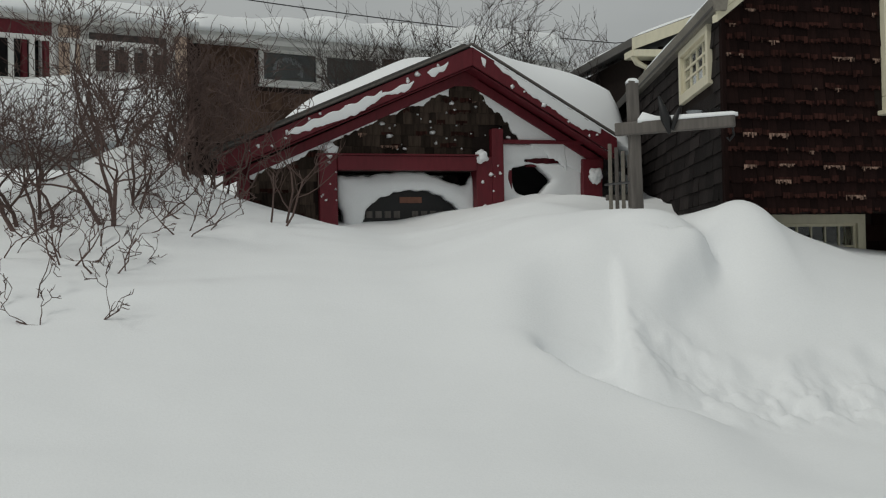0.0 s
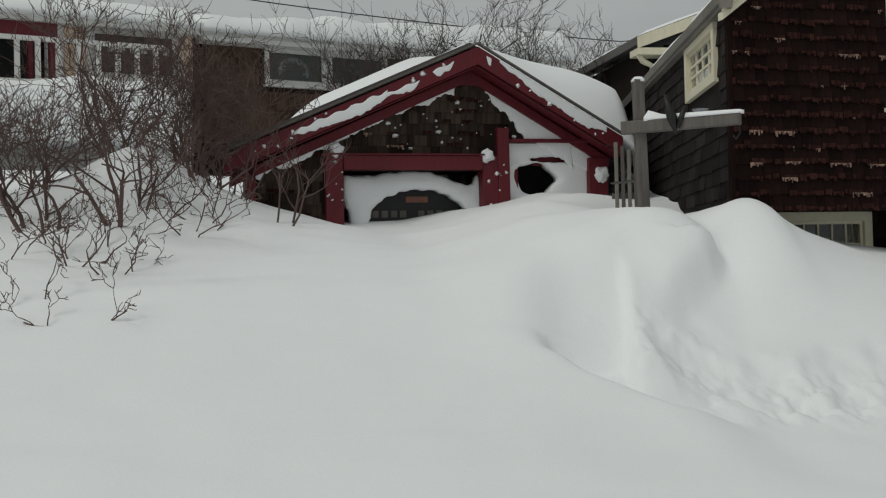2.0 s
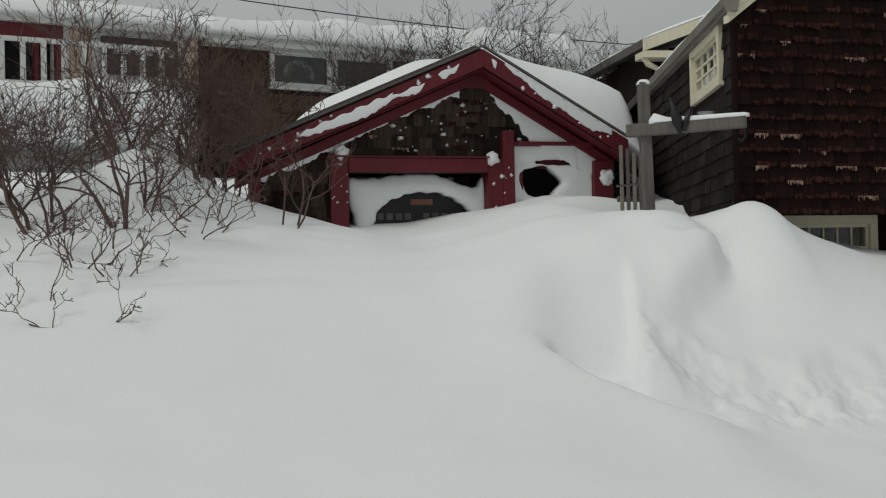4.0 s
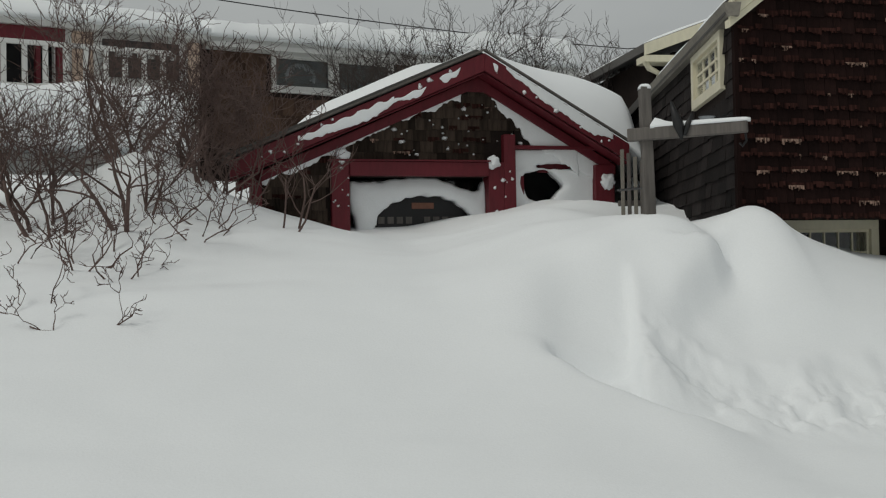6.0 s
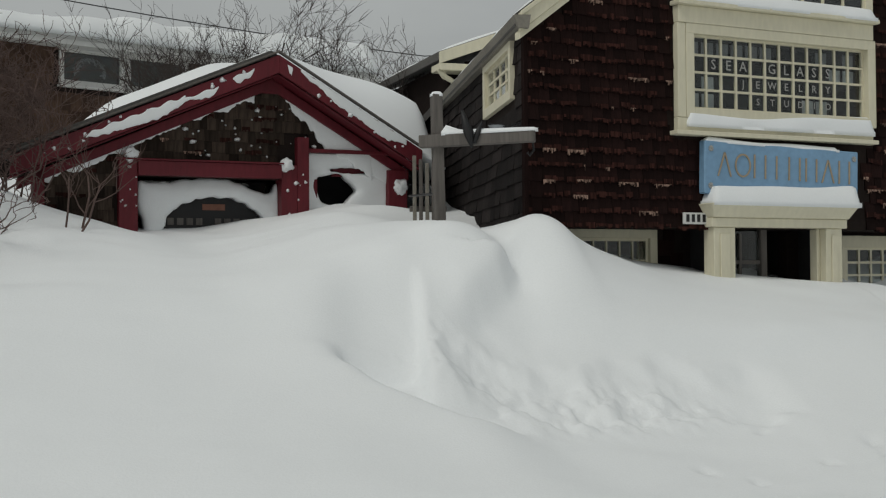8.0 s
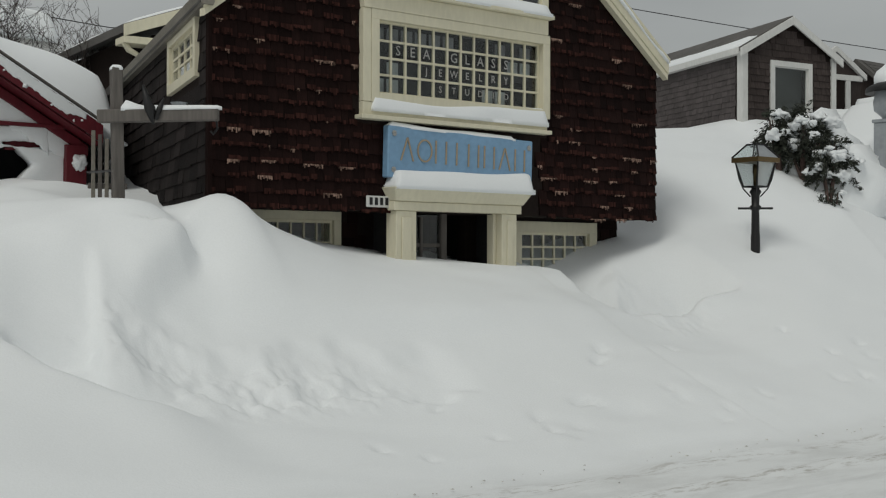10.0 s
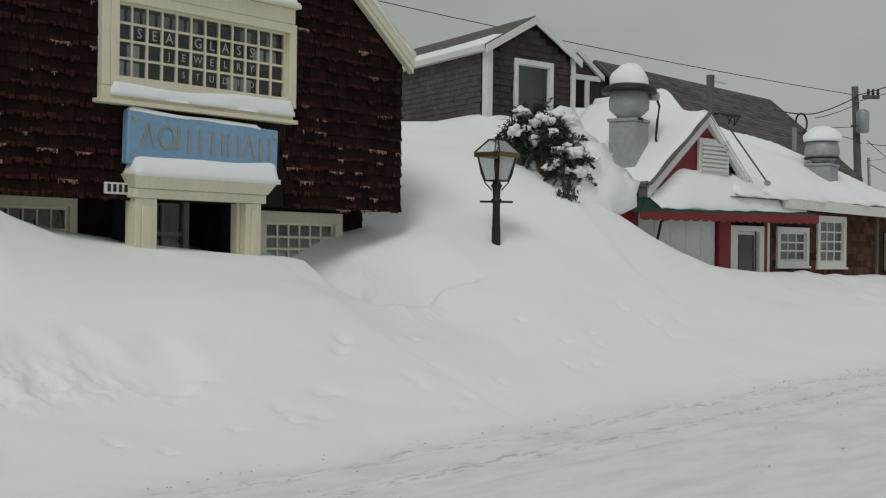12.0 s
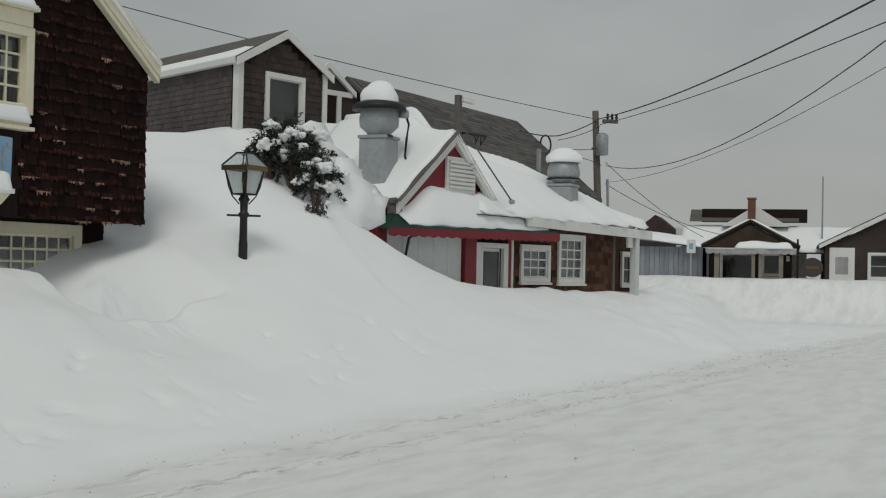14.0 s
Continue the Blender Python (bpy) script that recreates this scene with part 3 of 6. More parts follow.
def ground_snow():
    """Clean drifted snow that turns into grey packed snow with streaks of grit where the street runs."""
    m = snow_material("drifted_snow", (0.86, 0.885, 0.90))
    n, l = m.node_tree.nodes, m.node_tree.links
    b = n["Principled BSDF"]
    clean = b.inputs["Base Color"].links[0].from_socket
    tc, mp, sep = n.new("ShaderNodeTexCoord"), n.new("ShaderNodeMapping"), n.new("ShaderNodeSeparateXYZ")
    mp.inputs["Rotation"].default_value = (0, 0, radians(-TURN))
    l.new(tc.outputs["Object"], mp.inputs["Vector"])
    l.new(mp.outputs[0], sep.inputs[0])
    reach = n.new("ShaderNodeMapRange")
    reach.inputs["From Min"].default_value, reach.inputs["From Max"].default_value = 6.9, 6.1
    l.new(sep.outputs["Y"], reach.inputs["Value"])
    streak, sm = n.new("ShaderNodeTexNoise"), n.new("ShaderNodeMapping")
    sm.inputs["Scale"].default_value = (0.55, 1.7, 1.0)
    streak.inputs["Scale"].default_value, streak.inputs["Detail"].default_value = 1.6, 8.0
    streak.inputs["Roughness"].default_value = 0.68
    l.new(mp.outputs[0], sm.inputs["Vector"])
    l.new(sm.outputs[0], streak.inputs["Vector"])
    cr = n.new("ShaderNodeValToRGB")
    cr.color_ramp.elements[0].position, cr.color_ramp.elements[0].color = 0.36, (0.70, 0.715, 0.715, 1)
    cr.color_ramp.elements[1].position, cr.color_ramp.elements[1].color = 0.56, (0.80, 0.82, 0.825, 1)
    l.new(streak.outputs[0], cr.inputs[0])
    # a broken line of sandy grit where the plough's edge ran
    off, wide, thin, patch = (n.new("ShaderNodeMath") for _ in range(4))
    off.operation, wide.operation, thin.operation, patch.operation = "SUBTRACT", "ABSOLUTE", "MULTIPLY", "MULTIPLY"
    off.inputs[1].default_value = 6.3
    l.new(sep.outputs["Y"], off.inputs[0])
    l.new(off.outputs[0], wide.inputs[0])
    inner, width, nearest = (n.new("ShaderNodeMath") for _ in range(3))
    inner.operation, width.operation, nearest.operation = "SUBTRACT", "ABSOLUTE", "MINIMUM"
    inner.inputs[1].default_value = 5.78
    l.new(sep.outputs["Y"], inner.inputs[0])
    l.new(inner.outputs[0], width.inputs[0])
    l.new(wide.outputs[0], nearest.inputs[0])
    l.new(width.outputs[0], nearest.inputs[1])
    strip = n.new("ShaderNodeMapRange")
    strip.inputs["From Min"].default_value, strip.inputs["From Max"].default_value = 0.16, 0.03
    l.new(nearest.outputs[0], strip.inputs["Value"])
    fleck, fm = n.new("ShaderNodeTexNoise"), n.new("ShaderNodeMapping")
    fm.inputs["Scale"].default_value = (1.6, 7.0, 1.0)
    fleck.inputs["Scale"].default_value, fleck.inputs["Detail"].default_value, fleck.inputs["Roughness"].default_value = 2.2, 7.0, 0.75
    l.new(mp.outputs[0], fm.inputs["Vector"])
    l.new(fm.outputs[0], fleck.inputs["Vector"])
    cut = n.new("ShaderNodeMapRange")
    cut.inputs["From Min"].default_value, cut.inputs["From Max"].default_value = 0.50, 0.62
    l.new(fleck.outputs[0], cut.inputs["Value"])
    l.new(strip.outputs[0], thin.inputs[0])
    l.new(cut.outputs[0], thin.inputs[1])
    l.new(thin.outputs[0], patch.inputs[0])
    patch.inputs[1].default_value = 0.75
    sandy = n.new("ShaderNodeMix")
    sandy.data_type = "RGBA"
    sandy.inputs[7].default_value = (0.36, 0.34, 0.31, 1)
    l.new(patch.outputs[0], sandy.inputs[0])
    l.new(cr.outputs[0], sandy.inputs[6])
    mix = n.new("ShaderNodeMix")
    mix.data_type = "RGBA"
    # Far bank: ploughed-snow grey that also carries the shade of its face.
    heap_shade, either = n.new("ShaderNodeMapRange"), n.new("ShaderNodeMath")
    heap_shade.inputs["From Min"].default_value, heap_shade.inputs["From Max"].default_value = 44.0, 47.0
    l.new(sep.outputs["X"], heap_shade.inputs["Value"])
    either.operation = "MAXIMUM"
    l.new(heap_shade.outputs[0], either.inputs[0])
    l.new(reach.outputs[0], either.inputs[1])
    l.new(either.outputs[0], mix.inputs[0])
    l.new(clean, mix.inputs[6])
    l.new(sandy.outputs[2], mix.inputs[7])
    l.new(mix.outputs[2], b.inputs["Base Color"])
    return m


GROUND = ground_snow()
build_ground()


def snow_at(s, d):
    return float(ground_height(np.array([s]), np.array([d]))[0])


def grit():
    """Crumbs of dirty snow thrown up along the wheel tracks."""
    rng = random.Random(77)
    verts, faces = [], []
    for k in range(260):
        lane = rng.choice((6.55, 6.55, 6.5, 6.0, 5.2, 4.0))
        s, d = 2 + 34 * rng.random() ** 1.6, lane + rng.gauss(0, 0.05 if lane > 6 else 0.25)
        r = rng.uniform(0.003, 0.010) * (1 + s / 22)
        n = len(verts)
        z = snow_at(s, d) + 0.02
        for a, b, c in ((-1, -1, -0.6), (1, -0.8, -0.6), (0.9, 1, -0.6), (-1, 0.8, -0.6), (-0.3, -0.4, 0.8), (0.5, 0.3, 0.6)):
            verts.append(STREET @ Vector((s + a * r * rng.uniform(0.6, 1.3), d + b * r * rng.uniform(0.6, 1.3), z + c * r * 0.7)))
        faces += [tuple(i + n for i in f) for f in ((0, 1, 4), (1, 2, 5), (1, 5, 4), (2, 3, 5), (3, 0, 4), (3, 4, 5), (0, 3, 2, 1))]
    ob = part("snow_crumbs", (verts, faces), DIRTY)
    tagged(ob, "crumbs of grey gritty snow along wheel tracks", "snow", kind="stuff")


grit()


# ---- the shop with the blue sign: dark shingles, cream trim ----
def pick(x0, x1, z0, z1):
    return lambda x, z: x0 < x < x1 and z0 < z < z1


def shop():
    m = place(5.98, 10.34)
    t = thing("shop_house", m, "dark brown shingled shop with cream trim, half buried in snow", "house")
    W, EAVE, RIDGE = 6.20, 4.05, 6.39
    top = (1.90, 4.20, 3.335, 4.075)
    bm = bmesh.new()
    holed(bm, 0.056, W, 2.14, 4.10, 0, 0.16, [top], joined=True)
    part("front_wall", bm, BACKING, t)
    bm = bmesh.new()
    prism(bm, [(0.02, 4.102), (W - 0.02, 4.102), (W / 2, RIDGE)], 0.002, 0.158)
    part("gable_wall", bm, BACKING, t)
    # side wall, running back from the corner
    away = Matrix.Translation((8 * math.cos(radians(71.5)), 8 * math.sin(radians(71.5)), 0)) @ pose(0, 0, 0, 0, 0, 251.5)
    bm = bmesh.new()
    holed(bm, 0.0, 7.84, 0.4, EAVE + 0.12, 0.0, 0.14, [(6.0, 7.43, 3.49, 3.89)])
    ob = part("side_wall", bm, BACKING, t)
    ob.matrix_local = away
    # ground floor, set back under the jetty
    low = [(0.75, 1.76, 1.2, 2.05), (4.43, 5.57, 1.2, 1.97), (2.4, 3.6, 0.2, 2.14)]
    bm = bmesh.new()
    holed(bm, 0.2, 6.1, 0.2, 2.14, 0.55, 0.7, low)
    cuboid(bm, 5.95, 6.1, 0.7, 6.5, 0.2, 2.14)
    cuboid(bm, 0.3, W, 0.16, 0.7, 2.142, 2.2)
    cuboid(bm, W - 0.16, W - 0.002, 0.16, 7.0, 2.14, EAVE)
    cuboid(bm, 2.4, W - 0.1, 7.0, 7.15, 0.3, EAVE)
    part("lower_wall", bm, BACKING, t)
    slope = (RIDGE - EAVE) / (W / 2)

    def inside(x, z):
        if 1.70 < x < 4.28 and 3.10 < z < 4.9:
            return False
        if 2.15 < x < 4.15 and z < 3.0:
            return False
        return z < EAVE + slope * min(x, W - x) - 0.06

    shingle_wall(t, 0.0, W, 2.13, 6.0, 0.0, SHINGLE, inside, seed=3, singles=300, single_at=pick(0.0, 2.0, 2.1, 4.1), tan=0.12, fray=0.8, thick=0.02, width=(0.08, 0.15), ragged=0.012)
    shingle_wall(t, 0.2, 7.98, 1.4, EAVE + 0.02, 0.0, SHINGLE_SIDE, lambda x, z: not (5.92 < x < 7.51 and 3.39 < z < 3.99), seed=8, m=away, tan=0.0, width=(0.22, 0.42), thick=0.02)
    shingle_wall(t, 0.2, 6.1, 1.3, 2.12, 0.55, SHINGLE, lambda x, z: not (0.6 < x < 1.88 or 2.2 < x < 5.72), seed=5, tan=0.02)
    bm = bmesh.new()
    cuboid(bm, -0.02, 0.02, -0.03, 0.02, 2.13, EAVE)
    part("corner_course", bm, SHINGLE, t)
    # roof with overhanging rakes
    bm = bmesh.new()
    for sx in (0, 1):
        e, zz = (-0.11, EAVE - 0.07) if not sx else (W + 0.11, EAVE - 0.07)
        prism(bm, [(e, zz), (W / 2, RIDGE), (W / 2, RIDGE + 0.12), (e, zz + 0.12)], -0.083, 7.4)
    part("roof", bm, ROOFING, t, skew=0.3346)
    for e in (-1, 1):
        a, z = W / 2 + e * (W / 2 + 0.11), EAVE - 0.07
        ends = (a, z, W / 2, RIDGE) if e < 0 else (W / 2, RIDGE, a, z)
        x0, z0, x1, z1 = ends
        board("rake_board", x0, z0 + 0.12, x1, z1 + 0.12, 0.17, -0.125, -0.085, CREAM, t)
        board("rake_fillet", x0, z0 + 0.135, x1, z1 + 0.135, 0.05, -0.15, -0.127, CREAM, t)
        board("rake_moulding", x0, z0 - 0.052, x1, z1 - 0.052, 0.07, -0.11, -0.022, CREAM, t)
    # gutter along the side eave
    bm = bmesh.new()
    prism(bm, [(-0.02, 4.02), (0.02, 3.90), (0.12, 3.90), (0.14, 4.02)], 0, 6.2)
    ob = part("gutter", bm, GUTTER, t)
    ob.matrix_local = pose(-0.16, -0.14, 0.06, 0, 0, -18.5)
    # side window
    window(t, "side_window", 6.0, 7.43, 3.49, 3.89, 0.0, 4, 3, CREAM, fw=0.10, sash=0.03, bar=0.024, back=CURTAIN, deep=0.1, m=away)
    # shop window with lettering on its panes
    w = window(t, "shop_window", top[0], top[1], top[2], top[3], 0.0, 12, 4, CREAM, fw=0.10, sash=0.02, bar=0.024, back=ROOM_SHADE, deep=0.8, depth=0.09, label="cream many-paned shop window with lettered panes")
    box("apron", 1.70, 4.27, -0.08, -0.002, 3.10, 3.233, CREAM, t)
    box("head_board", 1.70, 4.27, -0.10, -0.002, 4.177, 4.345, CREAM, t)
    box("jamb_board", 1.70, 1.798, -0.085, -0.002, 3.235, 4.175, CREAM, t)
    box("jamb_board", 4.302, 4.31, -0.085, -0.002, 3.235, 4.175, CREAM, t)
    box("ledge", 1.665, 4.30, -0.17, -0.002, 4.347, 4.39, CREAM, t)
    # No opening here: the room's darkness is a near-black sheet on the wall.
    window(t, "upper_window", 1.92, 4.18, 4.50, 4.92, -0.06, 8, 3, CREAM, fw=0.10, sash=0.02, bar=0.024, back=ROOM_SHADE, deep=0.025, depth=0.03)
    box("ledge", 1.645, 4.29, -0.14, -0.002, 3.055, 3.098, CREAM, t)
    g = (top[1] - top[0] - 0.04) / 12
    h = (top[3] - top[2] - 0.04) / 4
    for row, word, col, size in ((2, "SEA GLASS", 1, 0.145), (1, "JEWELRY", 3, 0.11), (0, "STUDIO", 4, 0.10)):
        for i, ch in enumerate(word):
            if ch == " ":
                continue
            letter("letter", ch, top[0] + 0.02 + g * (col + i + 0.5), 0.001, top[2] + 0.02 + h * (row + 0.5), size, LETTER, w)
    # papers and goods behind the glass
    rng = random.Random(4)
    for i in range(12):
        for k in range(4):
            x, z = top[0] + 0.02 + g * i, top[2] + 0.02 + h * k
            if (i, k) in ((0, 0), (1, 0), (1, 1), (8, 0), (9, 0), (10, 2), (11, 2)) or (k == 3 and rng.random() < 0.45):
                box("display_card", x + 0.02, x + g - 0.02, 0.10, 0.11, z + 0.015, z + h - 0.02, PALEBOARD if k < 3 else CURTAIN, w, bevel=0)
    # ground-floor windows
    window(t, "lower_window", *low[0], 0.55, 6, 4, CREAM, fw=0.09, back=ROOM_SHADE)
    window(t, "lower_window", *low[1], 0.55, 6, 5, CREAM, fw=0.13, back=ROOM_SHADE, bar=0.026)
    # doorway: pilasters, lintel, cornice, a half-open dark doorway
    d = thing("doorway", Matrix(), "", "")
    d.parent = t
    for key in ("label", "category"):
        if key in d:
            del d[key]
    for a, b in ((2.09, 2.355), (3.545, 3.765)):
        box("pilaster", a, b, -0.12, 0.05, 0.3, 2.145, CREAM, d)
        box("pilaster_panel", a + 0.07, b - 0.07, -0.135, -0.122, 0.4, 2.08, CREAM, d)
    box("lintel", 2.05, 3.82, -0.14, 0.05, 2.147, 2.24, CREAM, d)
    bm = bmesh.new()
    for v in (bmesh.ops.create_cube(bm, size=1.0)["verts"],):
        for q in v:
            up = q.co.z > 0
            q.co = Vector((2.945 + q.co.x * 2 * (0.96 if up else 0.885), (-0.24 if q.co.y < 0 and up else -0.16 if q.co.y < 0 else 0.0), 2.242 if not up else 2.38))
    bmesh.ops.bevel(bm, geom=list(bm.edges), offset=0.008, segments=1, affect="EDGES")
    part("cornice", bm, CREAM, d)
    box("door_jamb", 2.357, 2.395, -0.03, 0.08, 0.3, 2.145, WHITE, d)
    box("door_jamb", 3.50, 3.543, -0.03, 0.08, 0.3, 2.145, CREAM, d)
    box("glazed_door", 3.02, 3.10, 0.28, 0.36, 0.3, 2.2, GREYWOOD, d)
    # Near-black panels stand in for the shade inside the doorway.
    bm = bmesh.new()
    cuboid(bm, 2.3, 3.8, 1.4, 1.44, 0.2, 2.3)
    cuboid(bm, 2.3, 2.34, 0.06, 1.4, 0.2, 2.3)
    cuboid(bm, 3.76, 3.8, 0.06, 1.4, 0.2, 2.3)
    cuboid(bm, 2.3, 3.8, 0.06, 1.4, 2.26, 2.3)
    part("entrance_lining", bm, ROOM_SHADE, d)
    bm = bmesh.new()
    cuboid(bm, 2.56, 3.02, 0.32, 0.326, 0.4, 2.18)
    ob = part("door_glass", bm, GLASS, d)
    ob.visible_shadow = False
    box("sash_bar", 2.56, 3.02, 0.30, 0.33, 1.78, 1.82, GREYWOOD, d, bevel=0)
    box("sash_bar", 2.74, 2.77, 0.295, 0.332, 1.4, 2.1, GREYWOOD, d, bevel=0)
    # number plate
    pl = box("number_plate", 1.775, 2.075, -0.05, -0.024, 2.175, 2.29, WHITE, t, "small white number plate")
    for k in range(4):
        box("number_bar", 1.805 + k * 0.066, 1.84 + k * 0.066, -0.056, -0.0505, 2.197, 2.272, BLACK, pl, bevel=0)
    # sign: bevelled blue board with pale drop edges, thin bronze ornaments
    sgn = thing("shop_sign", m @ pose(2.0, 0, 3.01, 0, 1.4, 0) @ pose(-2.115, 0, -3.03), "long blue painted shop sign with thin bronze ornaments", "sign")
    box("board", 2.1, 4.115, -0.13, -0.03, 2.5, 3.03, BLUE, sgn, bevel=0.012)
    for k in range(8):
        x, mid = 2.26 + k * 0.225, 2.80
        bm = bmesh.new()
        if k in (0, 6):  # open wedges
            for e in (-1, 1):
                prism(bm, [(x + 0.08 - 0.008, 2.92), (x + 0.08 + 0.008, 2.92), (x + 0.08 + e * 0.08 + 0.008, 2.68), (x + 0.08 + e * 0.08 - 0.008, 2.68)], -0.142, -0.132)
        elif k == 1:  # a ring
            n = 24
            o = [[bm.verts.new((x + 0.085 + r * math.cos(2 * math.pi * q / n), yy, mid + 1.2 * r * math.sin(2 * math.pi * q / n))) for q in range(n)] for r in (0.085, 0.1) for yy in (-0.142, -0.132)]
            for q in range(n):
                w = (q + 1) % n
                for u, v in ((0, 2), (2, 3), (3, 1), (1, 0)):
                    bm.faces.new((o[u][q], o[u][w], o[v][w], o[v][q]))
        else:  # pairs of uprights
            for e in ((x, x + 0.14) if k != 3 else (x + 0.06,)):
                cuboid(bm, e, e + 0.016, -0.142, -0.132, 2.68, 2.92)
        part("ornament", bm, GOLD, sgn)
    for x, z in ((2.17, 2.95), (4.05, 2.95), (2.17, 2.58)):
        bm = bmesh.new()
        for k in range(4):
            cuboid(bm, -0.03, 0.03, -0.142, -0.132, -0.005, 0.005, m=Matrix.Translation((x, 0, z)) @ pose(0, 0, 0, 0, 45 * k, 0))
        part("star_bolt", bm, LETTER, sgn)
    # snow on ledges, sign, cornice and roof
    flat = lambda z: (lambda x, y: z)
    drift_cap("snow_ledge", 2.01, 3.92, -0.25, -0.001, flat(2.38), lambda x, y: 0.19 + 0.02 * math.sin(x * 2), "thick pillow of snow on the door cornice", m, seed=2, ny=8, rough=0.03, edge=0.07)
    drift_cap("snow_ledge", 2.12, 3.85, -0.13, -0.03, flat(3.03), lambda x, y: 0.03, "thin line of snow on the sign", sgn.matrix_world, seed=4, ny=4, rough=0.03, edge=0.03)
    drift_cap("snow_ledge", 1.80, 4.26, -0.115, -0.02, flat(3.16), lambda x, y: 0.16 + 0.03 * math.sin(x * 1.7 + 1), "snow banked on the window sill", m, seed=6, ny=10, nx=60, rough=0.035, edge=0.075)
    drift_cap("snow_ledge", 1.72, 4.27, -0.17, -0.01, flat(4.39), lambda x, y: 0.12, "snow on the upper ledge", m, seed=7, ny=6, rough=0.04, edge=0.06)
    roof = lambda x, y: RIDGE + 0.12 - slope * abs(x - W / 2)
    drift_cap("roof_snow", W / 2 + 0.05, W + 0.13, -0.15, 7.3, roof, lambda x, y: 0.16 + 0.22 * smooth(-0.1, 0.6, y), "thick snow hanging over the shop's rake", m, seed=9, nx=30, ny=40, rough=0.08, edge=0.2, skew=0.3346)
    drift_cap("roof_snow", 0.2, W / 2 - 0.05, -0.06, 7.3, roof, lambda x, y: 0.05 + 0.1 * smooth(0.5, 2, y), "thin snow on the shop's roof", m, seed=11, nx=24, ny=30, rough=0.05, edge=0.2, skew=0.3346)


def letter(name, text, x, y, z, size, mat, parent):
    """A printed character, centred, in the x-z plane."""
    cu = bpy.data.curves.new(name, "FONT")
    cu.body, cu.size, cu.extrude, cu.align_x, cu.align_y = text, size, 0.001, "CENTER", "CENTER"
    cu.resolution_u = 2
    tmp = bpy.data.objects.new(name, cu)
    scene.collection.objects.link(tmp)
    me = bpy.data.meshes.new_from_object(tmp.evaluated_get(bpy.context.evaluated_depsgraph_get()))
    bpy.data.objects.remove(tmp)
    me.materials.clear()
    me.materials.append(mat)
    ob = new(name, me)
    ob.parent = parent
    ob.matrix_local = pose(x, y, z, 90, 0, 0)
    return ob


shop()


# ---- the red-trimmed cottage ----
def cottage():
    m = place(4.39, 14.34)
    t = thing("red_cottage", m, "small cottage with barn-red trim and brown shingled gable, buried in snow", "house")
    RX, RZ, LX, LZ, QX, QZ = 0.44, 4.275, -2.53, 3.0, 2.26, 3.235
    sl, sr = (RZ - LZ) / (RX - LX), (RZ - QZ) / (QX - RX)
    bay, side = (-1.14, 0.54, 1.2, 2.83), (0.9, 1.91, 1.8, 3.16)
    bm = bmesh.new()
    holed(bm, -2.2, 2.16, 0.6, 3.02, 0.0, 0.12, [bay, (side[0], side[1], side[2], 3.02)])
    prism(bm, [(-2.2, 3.02), (0.88, 3.02), (0.88, 3.9), (RX, 4.15)], 0.0, 0.12)
    prism(bm, [(0.9, 3.16), (2.12, 3.16), (0.9, 3.85)], 0.0, 0.12)
    cuboid(bm, -2.2, -2.08, 0.12, 5.0, 0.6, 3.1)
    cuboid(bm, 2.04, 2.16, 0.12, 5.0, 0.6, 3.15)
    cuboid(bm, -2.2, 2.16, 5.0, 5.12, 0.6, 3.1)
    part("wall", bm, BACKING, t, skew=0.3)

    def inside(x, z):
        if x > 0.56 and z < 3.34:
            return False
        if -1.33 < x < 0.56 and z < 3.02:
            return False
        return z < (RZ - sl * (RX - x) if x < RX else RZ - sr * (x - RX)) - 0.30

    shingle_wall(t, -2.2, 2.2, 1.9, 4.3, 0.0, SHINGLE_HUT, inside, course=0.135, width=(0.09, 0.16), seed=12, fray=0.3, singles=160, single_at=pick(-1.3, 1.2, 3.0, 4.2), tan=0.06)
    bm = bmesh.new()
    prism(bm, [(LX, LZ - 0.04), (RX, RZ - 0.04), (RX, RZ + 0.03), (LX, LZ + 0.03)], -0.28, 5.3)
    prism(bm, [(RX, RZ - 0.04), (QX, QZ - 0.04), (QX, QZ + 0.03), (RX, RZ + 0.03)], -0.28, 5.3)
    part("roof", bm, ROOFING, t, skew=0.3)
    for a, b, c, e in ((LX, LZ, RX, RZ), (RX, RZ, QX, QZ)):
        board("rake_board", a, b - 0.02, c, e - 0.02, 0.21, -0.325, -0.282, RED, t)
        board("rake_edge", a, b + 0.03, c, e + 0.03, 0.026, -0.345, -0.284, GREYWOOD, t, "weathered drip edge")
        board("frieze_board", a * 0.96, b - 0.24 if a < 0 else b - 0.26, c * 0.97 if c > 1 else c, e - 0.26 if c < 1 else e - 0.25, 0.12, -0.06, -0.002, RED, t)
    board("soffit_board", LX, LZ - 0.235, RX, RZ - 0.235, 0.02, -0.28, 0.0, RED, t)
    board("soffit_board", RX, RZ - 0.235, QX, QZ - 0.235, 0.02, -0.28, 0.0, RED, t)
    bm = bmesh.new()
    cuboid(bm, -0.16, 0.16, -0.05, -0.004, 3.84, 4.06, 0.01, Matrix.Translation((RX, 0, 0)))
    part("gable_block", bm, RED, t)
    box("corner_post", -1.35, -1.14, -0.09, 0.12, 0.6, 3.02, RED, t)
    box("corner_post", 0.54, 0.735, -0.10, 0.12, 0.6, 3.0, RED, t)
    box("corner_post", 0.737, 0.88, -0.105, 0.12, 0.6, 3.335, RED, t)
    box("corner_post", 1.91, 2.16, -0.09, 0.12, 0.6, 2.985, RED, t)
    box("corner_board", -2.26, -2.14, -0.06, 0.12, 0.6, 3.0, RED, t)
